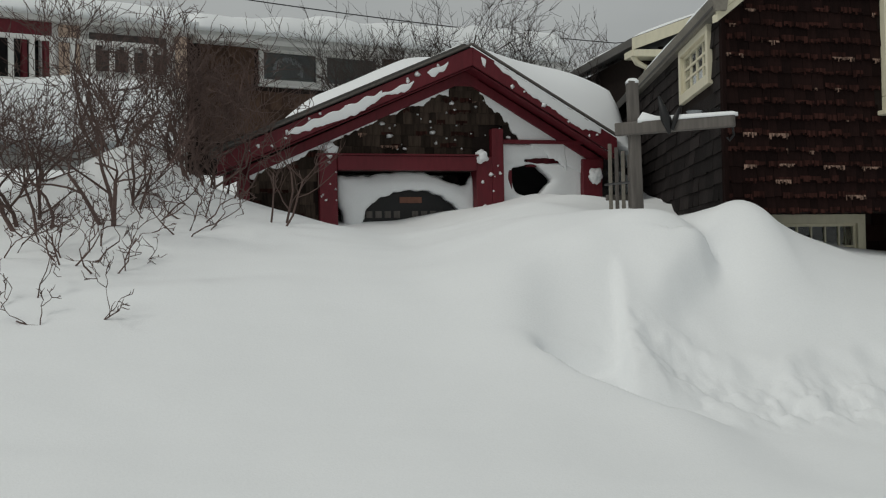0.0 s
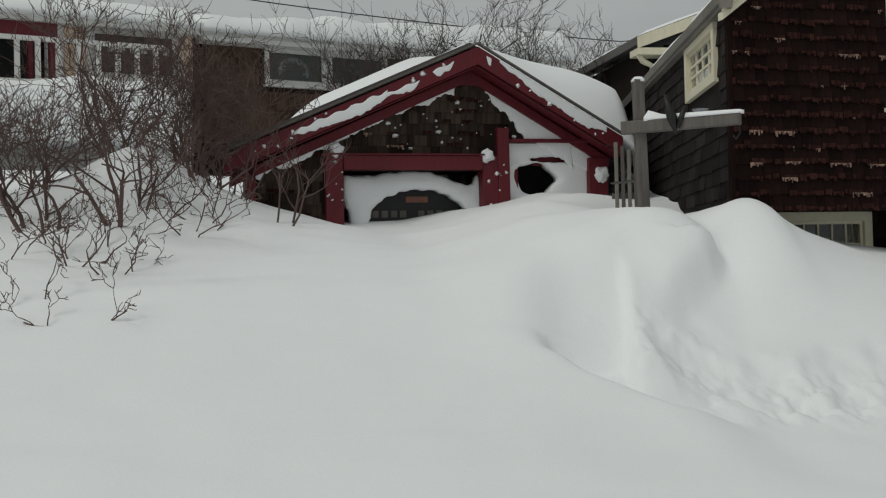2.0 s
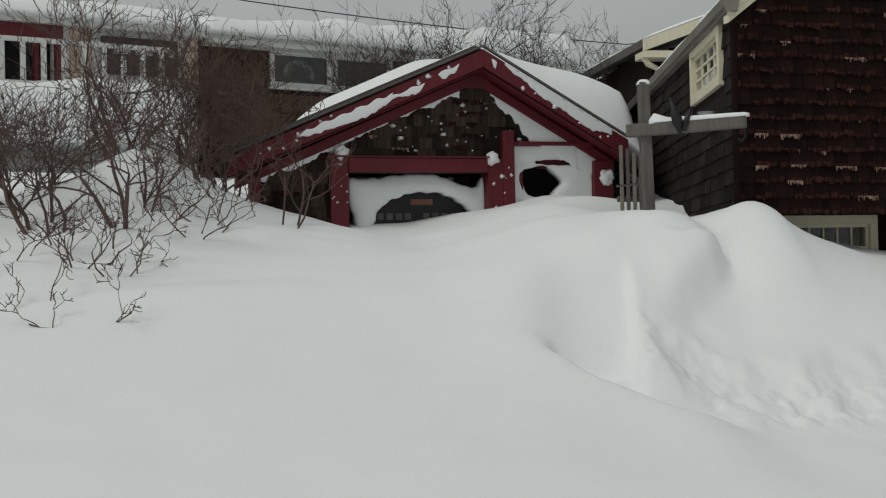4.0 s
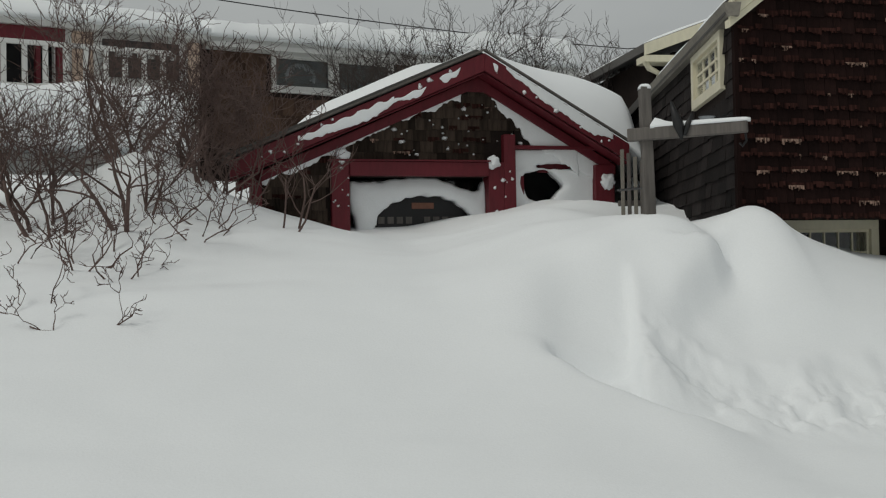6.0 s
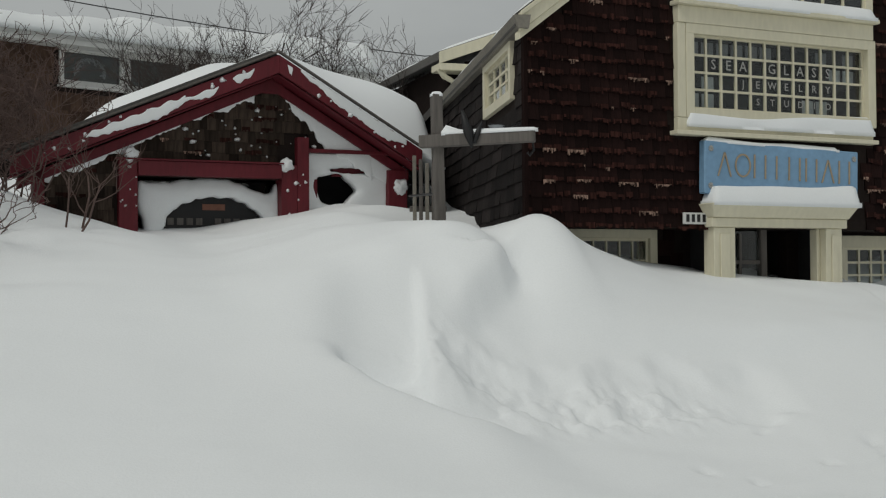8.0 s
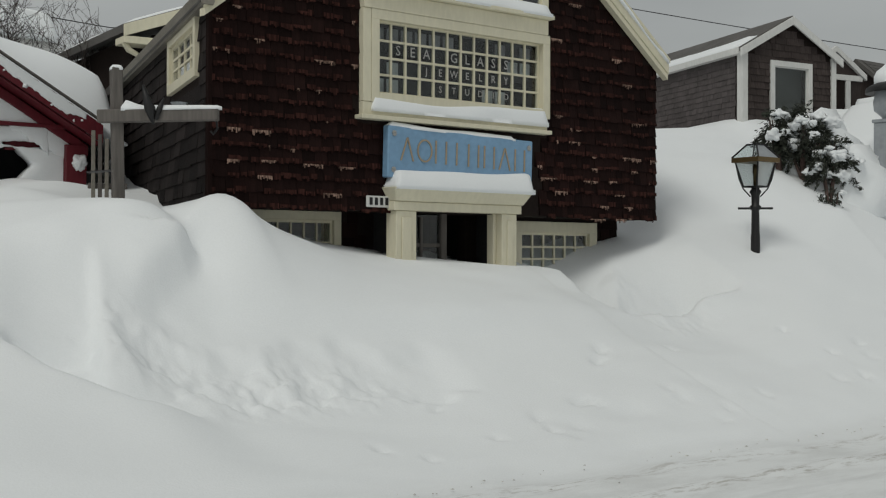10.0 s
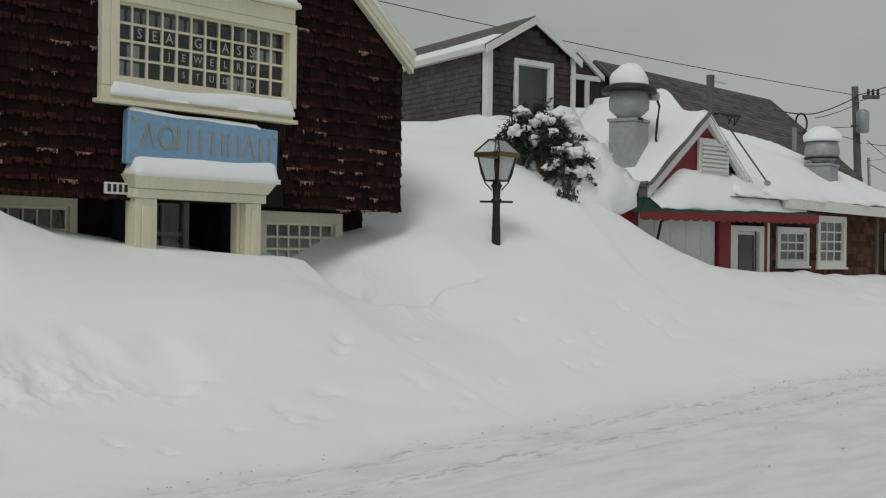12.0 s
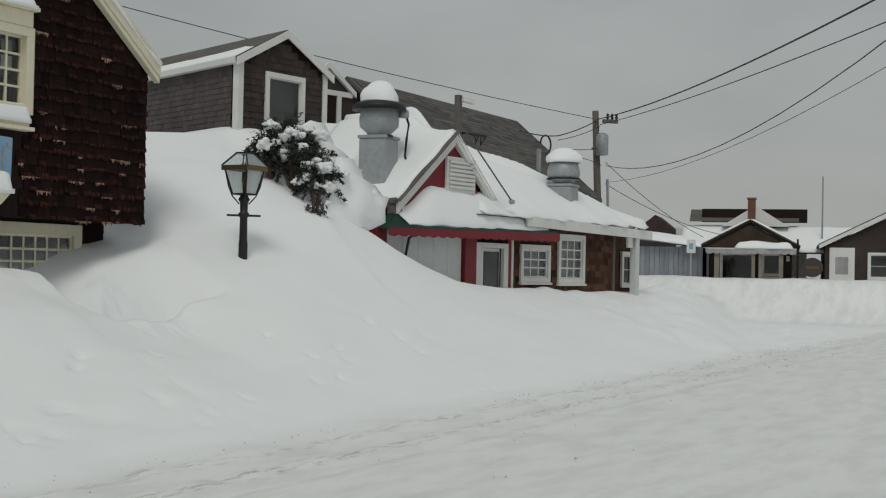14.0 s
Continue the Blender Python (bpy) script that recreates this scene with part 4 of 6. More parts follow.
    box("beam", -1.14, 0.538, -0.12, 0.12, 2.835, 3.0, RED, t)
    box("beam_cap", -1.38, 0.56, -0.14, 0.0, 3.002, 3.022, RED, t)
    box("window_head", 0.882, 1.96, -0.07, 0.12, 3.165, 3.21, RED, t)
    box("inner_post", 0.90, 1.02, 0.0, 0.12, 1.8, 2.85, RED, t)
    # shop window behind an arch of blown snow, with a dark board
    # Near-black sheets stand in for the shade inside both openings.
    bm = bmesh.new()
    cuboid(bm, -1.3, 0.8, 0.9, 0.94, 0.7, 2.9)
    part("inside_shade_sheet", bm, ROOM_SHADE, t)
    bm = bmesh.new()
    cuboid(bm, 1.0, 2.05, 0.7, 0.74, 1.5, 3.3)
    part("inside_shade_sheet", bm, ROOM_SHADE, t)
    box("door_rail", 1.25, 1.9, 0.10, 0.16, 2.90, 3.02, RED, t)
    ob = bmesh.new()
    cuboid(ob, -1.14, 0.54, 0.30, 0.306, 1.2, 2.83)
    g = part("shop_glass", ob, GLASS, t)
    g.visible_shadow = False
    sg = thing("name_board", m, "dark hanging board with pale unreadable lettering", "sign")
    bm = bmesh.new()
    arc = [(-0.81, 2.0)] + [(-0.20 + 0.61 * math.cos(math.pi * (1 - k / 14)), 2.25 + 0.38 * math.sin(math.pi * (1 - k / 14))) for k in range(15)] + [(0.41, 2.0)]
    prism(bm, arc, 0.20, 0.23)
    part("board", bm, BLACK, sg)
    for k in range(10):
        if k != 4:
            box("lettering_bar", -0.74 + k * 0.112, -0.665 + k * 0.112, 0.192, 0.199, 2.295, 2.375, GREYWOOD, sg, bevel=0)
    box("emblem", -0.33, -0.06, 0.19, 0.199, 2.47, 2.54, material("bronze_emblem", (0.20, 0.09, 0.06)), sg, bevel=0)
    # snow blown into the openings: a sheet with a hole over the board, a filled window
    blown(m)
    # roof snow
    rl = lambda x, y: RZ + 0.03 - sl * (RX - x)
    rr = lambda x, y: RZ + 0.03 - sr * (x - RX)
    drift_cap("roof_snow", LX + 0.25, RX + 0.04, -0.22, 5.2, rl, lambda x, y: 0.04 + 0.42 * smooth(0.0, 1.8, y) * smooth(LX, LX + 1.1, x) * (1 - 0.6 * smooth(-0.4, RX, x)), "smooth snow on the long roof slope", m, seed=13, nx=30, ny=30, rough=0.03, edge=0.15, skew=0.3)
    drift_cap("roof_snow", RX - 0.04, QX + 0.42, -0.26, 5.2, rr, lambda x, y: 0.04 + (0.12 + 0.22 * smooth(RX, RX + 0.35, x) + 0.58 * smooth(RX, QX + 0.3, x)) * smooth(-0.1, 2.2, y) + 0.10 * smooth(-0.2, 0.4, y), "deep overhanging snow on the short roof slope", m, seed=15, nx=30, ny=34, rough=0.03, edge=0.14, skew=0.36)
    # snow caught on rakes and frieze
    rng = random.Random(31)
    edge = lambda x: RZ - sl * (RX - x) if x < RX else RZ - sr * (x - RX)

    def band(x0, x1, up, low, y, jag, label):
        """A ragged band of snow between two heights under the roof's edge."""
        fade = lambda x: min(1.0, (x - x0) / 0.08, (x1 - x) / 0.08)
        keep = lambda x, z: 0.6 * min((edge(x) - up) - z - 0.01 * math.sin(x * 31), z - (edge(x) - low(x)) - jag * (noise.noise((x * 6, 0, y)) + 0.6 * noise.noise((x * 19, 1.0, y))), 0.1 * fade(x))
        lo, hi = min(edge(x0), edge(x1)) - 0.75, max(edge(x0), edge(x1), RZ if x0 < RX < x1 else 0)
        snow_sheet("snow_band", m, x0, x1, lo, hi, y, keep, label, bulge=0.012 if y > -0.2 else 0.006, n=150, k=110, back=0.02, ragged=0.014 if y > -0.2 else 0.009)

    thin = "ragged band of snow stuck under the red rake"
    band(-2.2, 0.24, 0.34, lambda x: 0.42 + 0.03 * math.sin(x * 3), -0.02, 0.05, thin)
    band(0.62, 1.72, 0.35, lambda x: 0.44 + 0.22 * smooth(0.65, 1.15, x), -0.02, 0.10, thin)
    band(1.2, 2.1, 0.36, lambda x: 0.62, -0.012, 0.02, thin)
    flat_patch = "thin patch of snow on the red rake board"
    for x0, x1, up, wide in ((-1.75, -0.66, 0.09, 0.13), (-0.67, -0.27, 0.12, 0.07), (-0.12, 0.14, 0.08, 0.09), (0.54, 0.60, 0.08, 0.10), (0.70, 2.05, 0.02, 0.15)):
        taper = lambda x, x0=x0, x1=x1, up=up, wide=wide: up + wide * min(1.0, 0.25 + (x - x0) / (0.5 * (x1 - x0)), 0.4 + (x1 - x) / (0.3 * (x1 - x0)))
        band(x0, x1, up, taper, -0.329, 0.034, flat_patch)
    flecks(m, lambda x, z: 3.08 < z < edge(x) - 0.45, 34, -1.3, 1.1, 3.05, 4.0, -0.014, 5)
    flecks(m, lambda x, z: True, 8, 0.55, 0.87, 2.4, 3.0, -0.106, 6)
    flecks(m, lambda x, z: True, 8, -1.34, -1.15, 2.4, 3.0, -0.091, 7)
    flecks(m, lambda x, z: edge(x) - 0.21 < z < edge(x) - 0.05, 26, -2.2, 2.0, 3.0, 4.2, -0.326, 8)
    for x, z, r in ((-1.22, 3.06, 0.09), (0.60, 3.0, 0.09), (2.06, 2.78, 0.10)):
        blob("snow_clump", m, x, -0.10 if r > 0.06 else -0.02, z, r, rng)


def flecks(m, inside, count, x0, x1, z0, z1, y, seed):
    """Small ragged spots of snow stuck to a wall."""
    rng = random.Random(seed)
    verts, faces = [], []
    while count:
        x, z = rng.uniform(x0, x1), rng.uniform(z0, z1)
        if not inside(x, z):
            continue
        count -= 1
        r, n = rng.uniform(0.008, 0.02) * rng.choice((1, 1, 1.8)), len(verts)
        ring = [(x + r * rng.uniform(0.5, 1.5) * math.cos(a), z + r * rng.uniform(0.5, 1.3) * math.sin(a)) for a in (k * math.pi / 4 for k in range(8))]
        verts += [(x, y - 0.016, z)] + [(p, y, q) for p, q in ring]
        faces += [(n, n + 1 + (k + 1) % 8, n + 1 + k) for k in range(8)] + [tuple(n + 1 + k for k in range(8))]
    ob = part("snow_flecks", (verts, faces), SNOW, None, smooth=True)
    ob.matrix_world = m
    tagged(ob, "small flecks of blown snow stuck to the wall", "snow", kind="stuff")


def blob(name, m, x, y, z, r, rng, label="clump of wind-packed snow stuck to the woodwork", sx=1.0, sz=1.0):
    bm = bmesh.new()
    bmesh.ops.create_icosphere(bm, subdivisions=3, radius=1.0)
    k = rng.random() * 50
    for v in bm.verts:
        f = 0.85 + 0.45 * noise.noise(v.co * 1.6 + Vector((k, 0, 0))) + 0.3 * noise.noise(v.co * 3.7 + Vector((0, k, 0)))
        v.co = Vector((v.co.x * r * f * sx, v.co.y * r * 0.45 * f, v.co.z * r * f * sz))
    ob = part(name, bm, SNOW, None, smooth=True)
    ob.matrix_world = m @ Matrix.Translation((x, y, z))
    return tagged(ob, label, "snow", group="snow clumps")


def snow_sheet(name, m, x0, x1, z0, z1, y, keep, label, bulge=0.05, n=110, k=90, back=0.12, ragged=0.02):
    """Blown snow that fills an opening except where keep(x, z) is below zero, rounded at its edge."""
    verts, faces, idx = [], [], {}
    edge = lambda x, z: keep(x, z) + ragged * noise.noise((x * 9, z * 9, 2.0))
    cell = max((x1 - x0) / n, (z1 - z0) / k)
    for i in range(n + 1):
        for j in range(k + 1):
            x, z = x0 + (x1 - x0) * i / n, z0 + (z1 - z0) * j / k
            e = edge(x, z)
            if abs(e) < 1.4 * cell:
                # draw the outermost corners onto the sheet's true outline
                gx, gz = (edge(x + 0.003, z) - e) / 0.003, (edge(x, z + 0.003) - e) / 0.003
                g = max(0.05, gx * gx + gz * gz)
                if -0.75 * cell < e / math.sqrt(g) < 0.45 * cell:
                    x, z, e = x - gx * e / g, z - gz * e / g, 1e-6
            if e > 0:
                idx[i, j] = len(verts)
                roll = math.sqrt(max(0.0, 1 - (1 - min(1.0, e / 0.12)) ** 2))
                verts.append((x, y - bulge * roll - min(0.02, bulge * 0.7) * noise.noise((x * 3, z * 3, 5.0)), z))
    front = len(verts)
    verts += [(a, y + back, c) for a, b, c in verts]
    for (i, j), a in list(idx.items()):
        q = [idx.get(p) for p in ((i, j), (i + 1, j), (i + 1, j + 1), (i, j + 1))]
        if None not in q:
            faces.append(tuple(q))
            faces.append(tuple(v + front for v in q[::-1]))
    seen = {}
    for f in faces:
        for a, b in zip(f, f[1:] + f[:1]):
            seen[a, b] = True
    for a, b in list(seen):
        if (b, a) not in seen and a < front and b < front:
            faces.append((b, a, a + front, b + front))
    ob = part(name, (verts, faces), SNOW, None, smooth=True)
    ob.matrix_world = m
    return tagged(ob, label, "snow")


def blown(m):
    arch = lambda x, z: math.hypot((x + 0.19) / 0.62, (z - 2.2) / 0.42) * 0.4 - 0.4
    top = lambda x: 2.80 - 0.10 * smooth(0.0, 0.45, x) * (1 - smooth(0.47, 0.54, x)) - 0.03 * math.sin(x * 5)
    snow_sheet("blown_snow", m, -1.10, 0.54, 1.5, 2.83, 0.10, lambda x, z: min(arch(x, z), (top(x) - z) * 0.8, (x + 1.08 - 0.05 * math.sin(z * 9)) * 0.8), "crusted snow plastered round an arched window opening")
    hole = lambda x, z: math.hypot((x - 1.27) / 0.25, (z - 2.74) / 0.19) * 0.22 - 0.22
    gap = lambda x, z: math.hypot((x - 1.50) / 0.34, (z - 2.97) / 0.035) * 0.05 - 0.05
    snow_sheet("blown_snow", m, 0.9, 1.91, 1.9, 3.16, 0.04, lambda x, z: min(hole(x, z) + 0.07 * noise.noise((x * 4, z * 4, 8.0)), gap(x, z)), "snow packed into a small window with a dark gap")


cottage()


# ---- wooden signpost with its arm ----
def ground_z(x, y):
    p = STREET.inverted() @ Vector((x, y, 0))
    return snow_at(p.x, p.y)


def signpost():
    t = thing("signpost", pose(1.88, 11.65, 1.2), "weathered grey timber signpost with a snow-capped arm", "post")
    box("post", -0.048, 0.048, -0.05, 0.05, 0, 2.16, GREYWOOD, t, bevel=0.008, m=pose(0.03, 0, 0, 0, -1.3, 8))
    ang = pose(0, 0, 0, 0, -1.5, -20)
    box("arm", -0.12, 0.95, -0.05, 0.05, 1.66, 1.775, GREYWOOD, t, bevel=0.008, m=pose(-0.02, -0.06, 0, 0, 0, 0) @ ang)
    hang = [tube([(0.19, -0.2, 1.99), (0.21, -0.22, 1.90), (0.24, -0.24, 1.78), (0.27, -0.25, 1.64)], [0.012, 0.03, 0.05, 0.012], 7),
            tube([(0.37, -0.24, 1.88), (0.33, -0.25, 1.79), (0.29, -0.25, 1.68)], [0.008, 0.026, 0.02], 6)]
    part("bracket", merge(*hang), BLACK, t, "dark iron sign bracket", smooth=True)
    part("flood_lamp", merge(lathe([(0.02, 0), (0.05, 0.01), (0.075, 0.05), (0.08, 0.055)], 12)), STEEL, t, m=pose(0.52, -0.15, 1.80))
    links = []
    for k in range(9):
        a = Vector((0.46 + k * 0.032, -0.16 - k * 0.008, 1.865 - 0.02 * math.sin(k * 0.4)))
        links.append(tube([a + Vector((0.013 * math.cos(w), 0.006 * (k % 2), 0.013 * math.sin(w))) for w in (0, 1.57, 3.14, 4.71, 6.28)], [0.005] * 5, 5))
    part("chain", merge(*links), BLACK, t)
    part("hook", tube([(0.83, -0.28, 1.70), (0.84, -0.28, 1.62), (0.80, -0.28, 1.57), (0.78, -0.28, 1.6)], [0.012] * 4, 6), BLACK, t)
    mm = t.matrix_world @ pose(-0.02, -0.06, 0) @ ang
    drift_cap("arm_snow", 0.1, 0.98, -0.055, 0.055, lambda x, y: 1.78, lambda x, y: 0.022 + 0.06 * smooth(0.3, 0.1, x), "snow lying along the signpost's arm", mm, nx=24, ny=4, seed=21, rough=0.03, edge=0.04)
    drift_cap("arm_snow", -0.05, 0.055, -0.055, 0.055, lambda x, y: 2.155, lambda x, y: 0.03, "small cap of snow on the post", t.matrix_world @ pose(-0.02, 0, 0), nx=6, ny=6, seed=22, rough=0.02, edge=0.05)
    # pale pickets between the cottage and the shop
    f = thing("picket_fence", pose(2.02, 13.5, 1.75), "short run of pale weathered pickets in the gap", "fence")
    for k in range(5):
        box("picket", -0.13 + k * 0.068, -0.09 + k * 0.068, 0, 0.025, 0, 1.22 - 0.04 * k, GUTTER if k % 2 == 0 else GREYWOOD, f, bevel=0.004)
    box("rail", -0.16, 0.24, 0.027, 0.06, 0.62, 0.68, GREYWOOD, f)
    br = thing("lamp_bracket", pose(1.78, 12.95, 2.5), "thin black wall bracket", "bracket")
    part("rod", tube([(0, 0, 0), (0.10, -1.25, -0.06)], [0.012, 0.012], 6), BLACK, br)


signpost()


# ---- bare shrubs and trees ----
def shrub(name, x, y, z, high, spread, stems, seed, label, lean=(0, 0), depth=4, thick=0.02, m_group="bare shrubs", cat="shrub", fork=3, wander=0.16, bark=BARK):
    rng = random.Random(seed)
    limbs, twigs = [], []

    def grow(p, way, length, r, level):
        pts, rad, q = [p.copy()], [r], p.copy()
        n = 4
        for k in range(n):
            way = (way + Vector((rng.gauss(0, wander), rng.gauss(0, wander), rng.gauss(0.04, 0.6 * wander)))).normalized()
            q = q + way * length / n
            pts.append(q.copy())
            rad.append(r * (1 - 0.45 * (k + 1) / n))
        (limbs if level == 0 else twigs).append(tube(pts, rad, 5 if level == 0 else 3 if level > 1 else 4, closed=level == 0))
        if level >= depth:
            return
        for k in range(rng.randrange(2, fork + 1)):
            i = rng.randrange(2, n + 1)
            side = Vector((rng.gauss(0, 1), rng.gauss(0, 1), rng.gauss(0.25, 0.5))).normalized()
            grow(pts[i], (way * 0.75 + side * 0.62).normalized(), length * rng.uniform(0.5, 0.78), max(0.0042, rad[i] * 0.66), level + 1)

    for k in range(stems):
        a = 2 * math.pi * (k + rng.random() * 0.6) / stems
        way = Vector((math.cos(a) * spread + lean[0], math.sin(a) * spread * 0.7 + lean[1], 1)).normalized()
        grow(Vector((math.cos(a) * 0.05, math.sin(a) * 0.05, -0.25)), way, high * rng.uniform(0.38, 0.5) + 0.2, thick * rng.uniform(0.7, 1.15), 0)
    t = thing(name, pose(x, y, z), label, cat, m_group)
    for limb in limbs:
        part("stem", limb, bark, t, smooth=True)
    ob = part("twig", merge(*twigs), bark, t, smooth=True)
    ob["kind"] = "stuff"
    return t


SHRUBS = [  # x, y, height, spread, stems, lean, stem radius
    (-2.90, 11.75, 1.9, 0.42, 5, 0.0, 0.036), (-3.60, 11.55, 1.8, 0.45, 5, -0.05, 0.036), (-2.35, 12.7, 1.9, 0.5, 8, 0.05, 0.024), (-3.2, 12.8, 2.0, 0.55, 8, 0.0, 0.026),
    (-4.1, 12.6, 1.9, 0.55, 8, 0.0, 0.026), (-2.05, 13.0, 1.35, 0.4, 5, 0.0, 0.02), (-4.7, 11.8, 1.8, 0.6, 7, 0.0, 0.028), (-2.65, 13.5, 2.0, 0.45, 8, 0.1, 0.022),
    (-3.7, 13.6, 1.7, 0.5, 6, 0.0, 0.022), (-2.55, 13.4, 1.9, 0.35, 6, -0.1, 0.022), (-2.35, 14.1, 1.9, 0.3, 6, -0.1, 0.02)]
for k, (x, y, high, spread, stems, lean, r) in enumerate(SHRUBS):
    shrub("bare_shrub", x, y, ground_z(x, y), high * 0.84, spread, stems, 40 + k, "leafless brown shrub with many thin stems rising from snow", (lean, 0), depth=4, fork=4 if k < 5 else 3, thick=r * 0.72, wander=0.26)
shrub("bare_shrub", -1.50, 12.1, ground_z(-1.50, 12.1), 1.25, 0.3, 3, 61, "thin leafless sapling against the cottage", (0.25, 0), depth=3, thick=0.014)
for k, (x, y, high, spread, stems, lean, label) in enumerate((
        (-2.20, 11.49, 0.65, 0.8, 4, 0.3, "low bare shoots poking out of snow"), (-2.14, 11.89, 0.6, 0.9, 3, 0.4, "low bare shoots poking out of snow"),
        (-2.55, 11.85, 0.8, 1.2, 4, 0.5, "low arching bare branches over snow"), (-2.99, 10.50, 0.55, 1.2, 5, 0.4, "low arching bare branches over snow"),
        (-2.62, 10.35, 0.5, 1.2, 4, 0.5, "low arching bare branches over snow"), (-3.42, 11.14, 0.5, 0.5, 3, 0.0, "low bare shoots poking out of snow"),
        (-2.92, 9.40, 0.55, 1.0, 2, -0.2, "bent bare twigs half buried in snow"), (-2.62, 9.25, 0.35, 1.3, 2, -0.2, "bent bare twigs half buried in snow"), (-3.53, 10.66, 0.5, 0.6, 3, 0.0, "low bare shoots poking out of snow"),
        (-2.88, 10.95, 0.45, 0.5, 2, 0.0, "low bare shoots poking out of snow"))):
    shrub("bare_shrub", x, y, ground_z(x, y) + 0.16, high, spread, stems, 162 + k, label, (lean, -0.1), depth=4, thick=0.009, fork=2, wander=0.36)
for k, (x, y, high) in enumerate(((-1.2, 20.6, 2.5), (-0.4, 21.2, 2.4), (0.45, 20.6, 2.9), (1.2, 21.2, 2.5), (1.95, 21.0, 2.2), (2.8, 21.4, 2.0), (-0.7, 20.2, 1.8), (1.6, 20.6, 1.9))):
    shrub("bare_tree", x, y, 3.6, high, 0.45, 5, 80 + k, "leafless grey-brown tree behind the cottage roof", (0, 0), depth=4, thick=0.042, wander=0.24, m_group="bare trees", cat="tree", fork=4, bark=TREEBARK)


# ---- the large building behind on the rise ----
def hillside_building():
    m = place(3.19, 24.12, 0, 58)
    t = thing("hillside_building", m, "long low building under deep roof snow, white trim and brown shingles", "house")
    wins = [(0.97, 2.14, 5.40, 5.96), (2.33, 3.50, 5.40, 5.96)]
    bm = bmesh.new()
    holed(bm, -0.6, 8.0, 3.0, 6.08, 0.0, 0.15, wins)
    part("front_wall", bm, BACKING, t)
    shingle_wall(t, -0.3, 8.0, 4.2, 6.0, 0.0, SHINGLE_HILL, lambda x, z: not (0.86 < x < 3.62 and 5.27 < z < 6.05), course=0.16, width=(0.12, 0.24), seed=71)
    for a in wins:
        w = window(t, "window", a[0], a[1], a[2], a[3], 0.0, 1, 1, WHITE, fw=0.085, back=DUSK, sash=0.02)
    box("sill_snow_board", 0.85, 3.62, -0.12, -0.002, 5.27, 5.313, WHITE, t)
    wr = thing("wreath", m @ pose(1.58, 0.16, 5.62), "pale frosted wreath hung inside the window", "wreath")
    rng = random.Random(6)
    bits = [tube([Vector((0.26 * math.cos(a) + rng.gauss(0, 0.03), rng.gauss(0, 0.02), 0.22 * math.sin(a) + rng.gauss(0, 0.03))), Vector((0.33 * math.cos(a + 0.2), rng.gauss(0, 0.03), 0.28 * math.sin(a + 0.2)))], [0.018, 0.006], 4) for a in (k * 0.07 - 0.3 for k in range(52))]
    part("ring", merge(*bits), CURTAIN, wr)
    # front wing with its deck, rail, dark red shopfront and a dark sign board
    bm = bmesh.new()
    holed(bm, -9.5, -2.98, 3.0, 6.09, -0.5, -0.35, [(-6.8, -3.38, 4.8, 5.76)])
    part("wing_wall", bm, WHITE, t)
    box("wing_wall", -2.978, -0.78, -0.5, -0.35, 3.0, 6.09, WHITE, t, bevel=0)
    for k in range(9):
        box("clapboard", -3.08, -2.71, -0.53, -0.505, 5.04 + 0.11 * k, 5.145 + 0.11 * k, PEACH, t, bevel=0.003)
    box("corner_block", -0.98, -0.76, -0.52, 0.0, 5.2, 6.0, PEACH, t)
    box("red_fascia", -9.5, -3.22, -0.62, -0.502, 5.78, 6.03, RED, t)
    box("red_post", -3.36, -3.22, -0.64, -0.5, 4.7, 5.778, RED, t)
    for k in range(6):
        box("red_mullion", -6.8 + k * 0.62, -6.72 + k * 0.62, -0.56, -0.40, 4.8, 5.76, RED, t)
    # Near-black sheet in place of the shaded room behind the wing.
    bm = bmesh.new()
    cuboid(bm, -6.9, -0.9, 0.2, 0.24, 4.6, 6.0)
    part("inside_shade_sheet", bm, ROOM_SHADE, t)
    box("white_cornice", -9.6, -0.76, -0.72, -0.502, 6.032, 6.15, WHITE, t)
    box("eave_board", -0.5, 8.2, -0.42, 0.0, 6.0, 6.09, WHITE, t)
    r = thing("deck_rail", m @ pose(0, -1.6, 0), "white painted deck railing with square balusters in snow", "railing")
    box("top_rail", -9.5, -1.7, -0.05, 0.05, 5.53, 5.60, WHITE, r)
    box("bottom_rail", -9.5, -1.7, -0.03, 0.03, 4.85, 4.90, WHITE, r)
    for k in range(23):
        box("baluster", -9.14 + 0.33 * k, -9.06 + 0.33 * k, -0.03, 0.03, 4.90, 5.53, WHITE, r, bevel=0)
    sg = thing("dark_sign_board", m @ pose(0, -0.62, 0), "dark wooden sign board with worn unreadable pale letters", "sign")
    box("board", -2.57, -1.18, 0, 0.04, 5.26, 5.92, GREYWOOD_DARK, sg)
    for k in range(6):
        box("lettering_bar", -2.36 + k * 0.2, -2.25 + k * 0.2, -0.012, -0.002, 5.62, 5.76, LETTER, sg, bevel=0)
    bm = bmesh.new()
    cuboid(bm, -9.6, 8.1, -0.35, 6.0, 6.092, 6.2)
    part("roof", bm, WHITE, t)
    top = lambda x, y: 6.2 + 0.0 * x
    drift_cap("roof_snow", -0.6, 8.0, -0.55, 5.5, top, lambda x, y: 0.24 + 0.50 * smooth(-0.6, 2.6, y) + 0.05 * max(0.0, x) + 0.14 * math.exp(-((x - 2.3) / 0.4) ** 2) * (1 - smooth(0, 1, y)), "deep smooth snow on the long roof", m, nx=70, ny=30, seed=33, rough=0.12, edge=0.12)
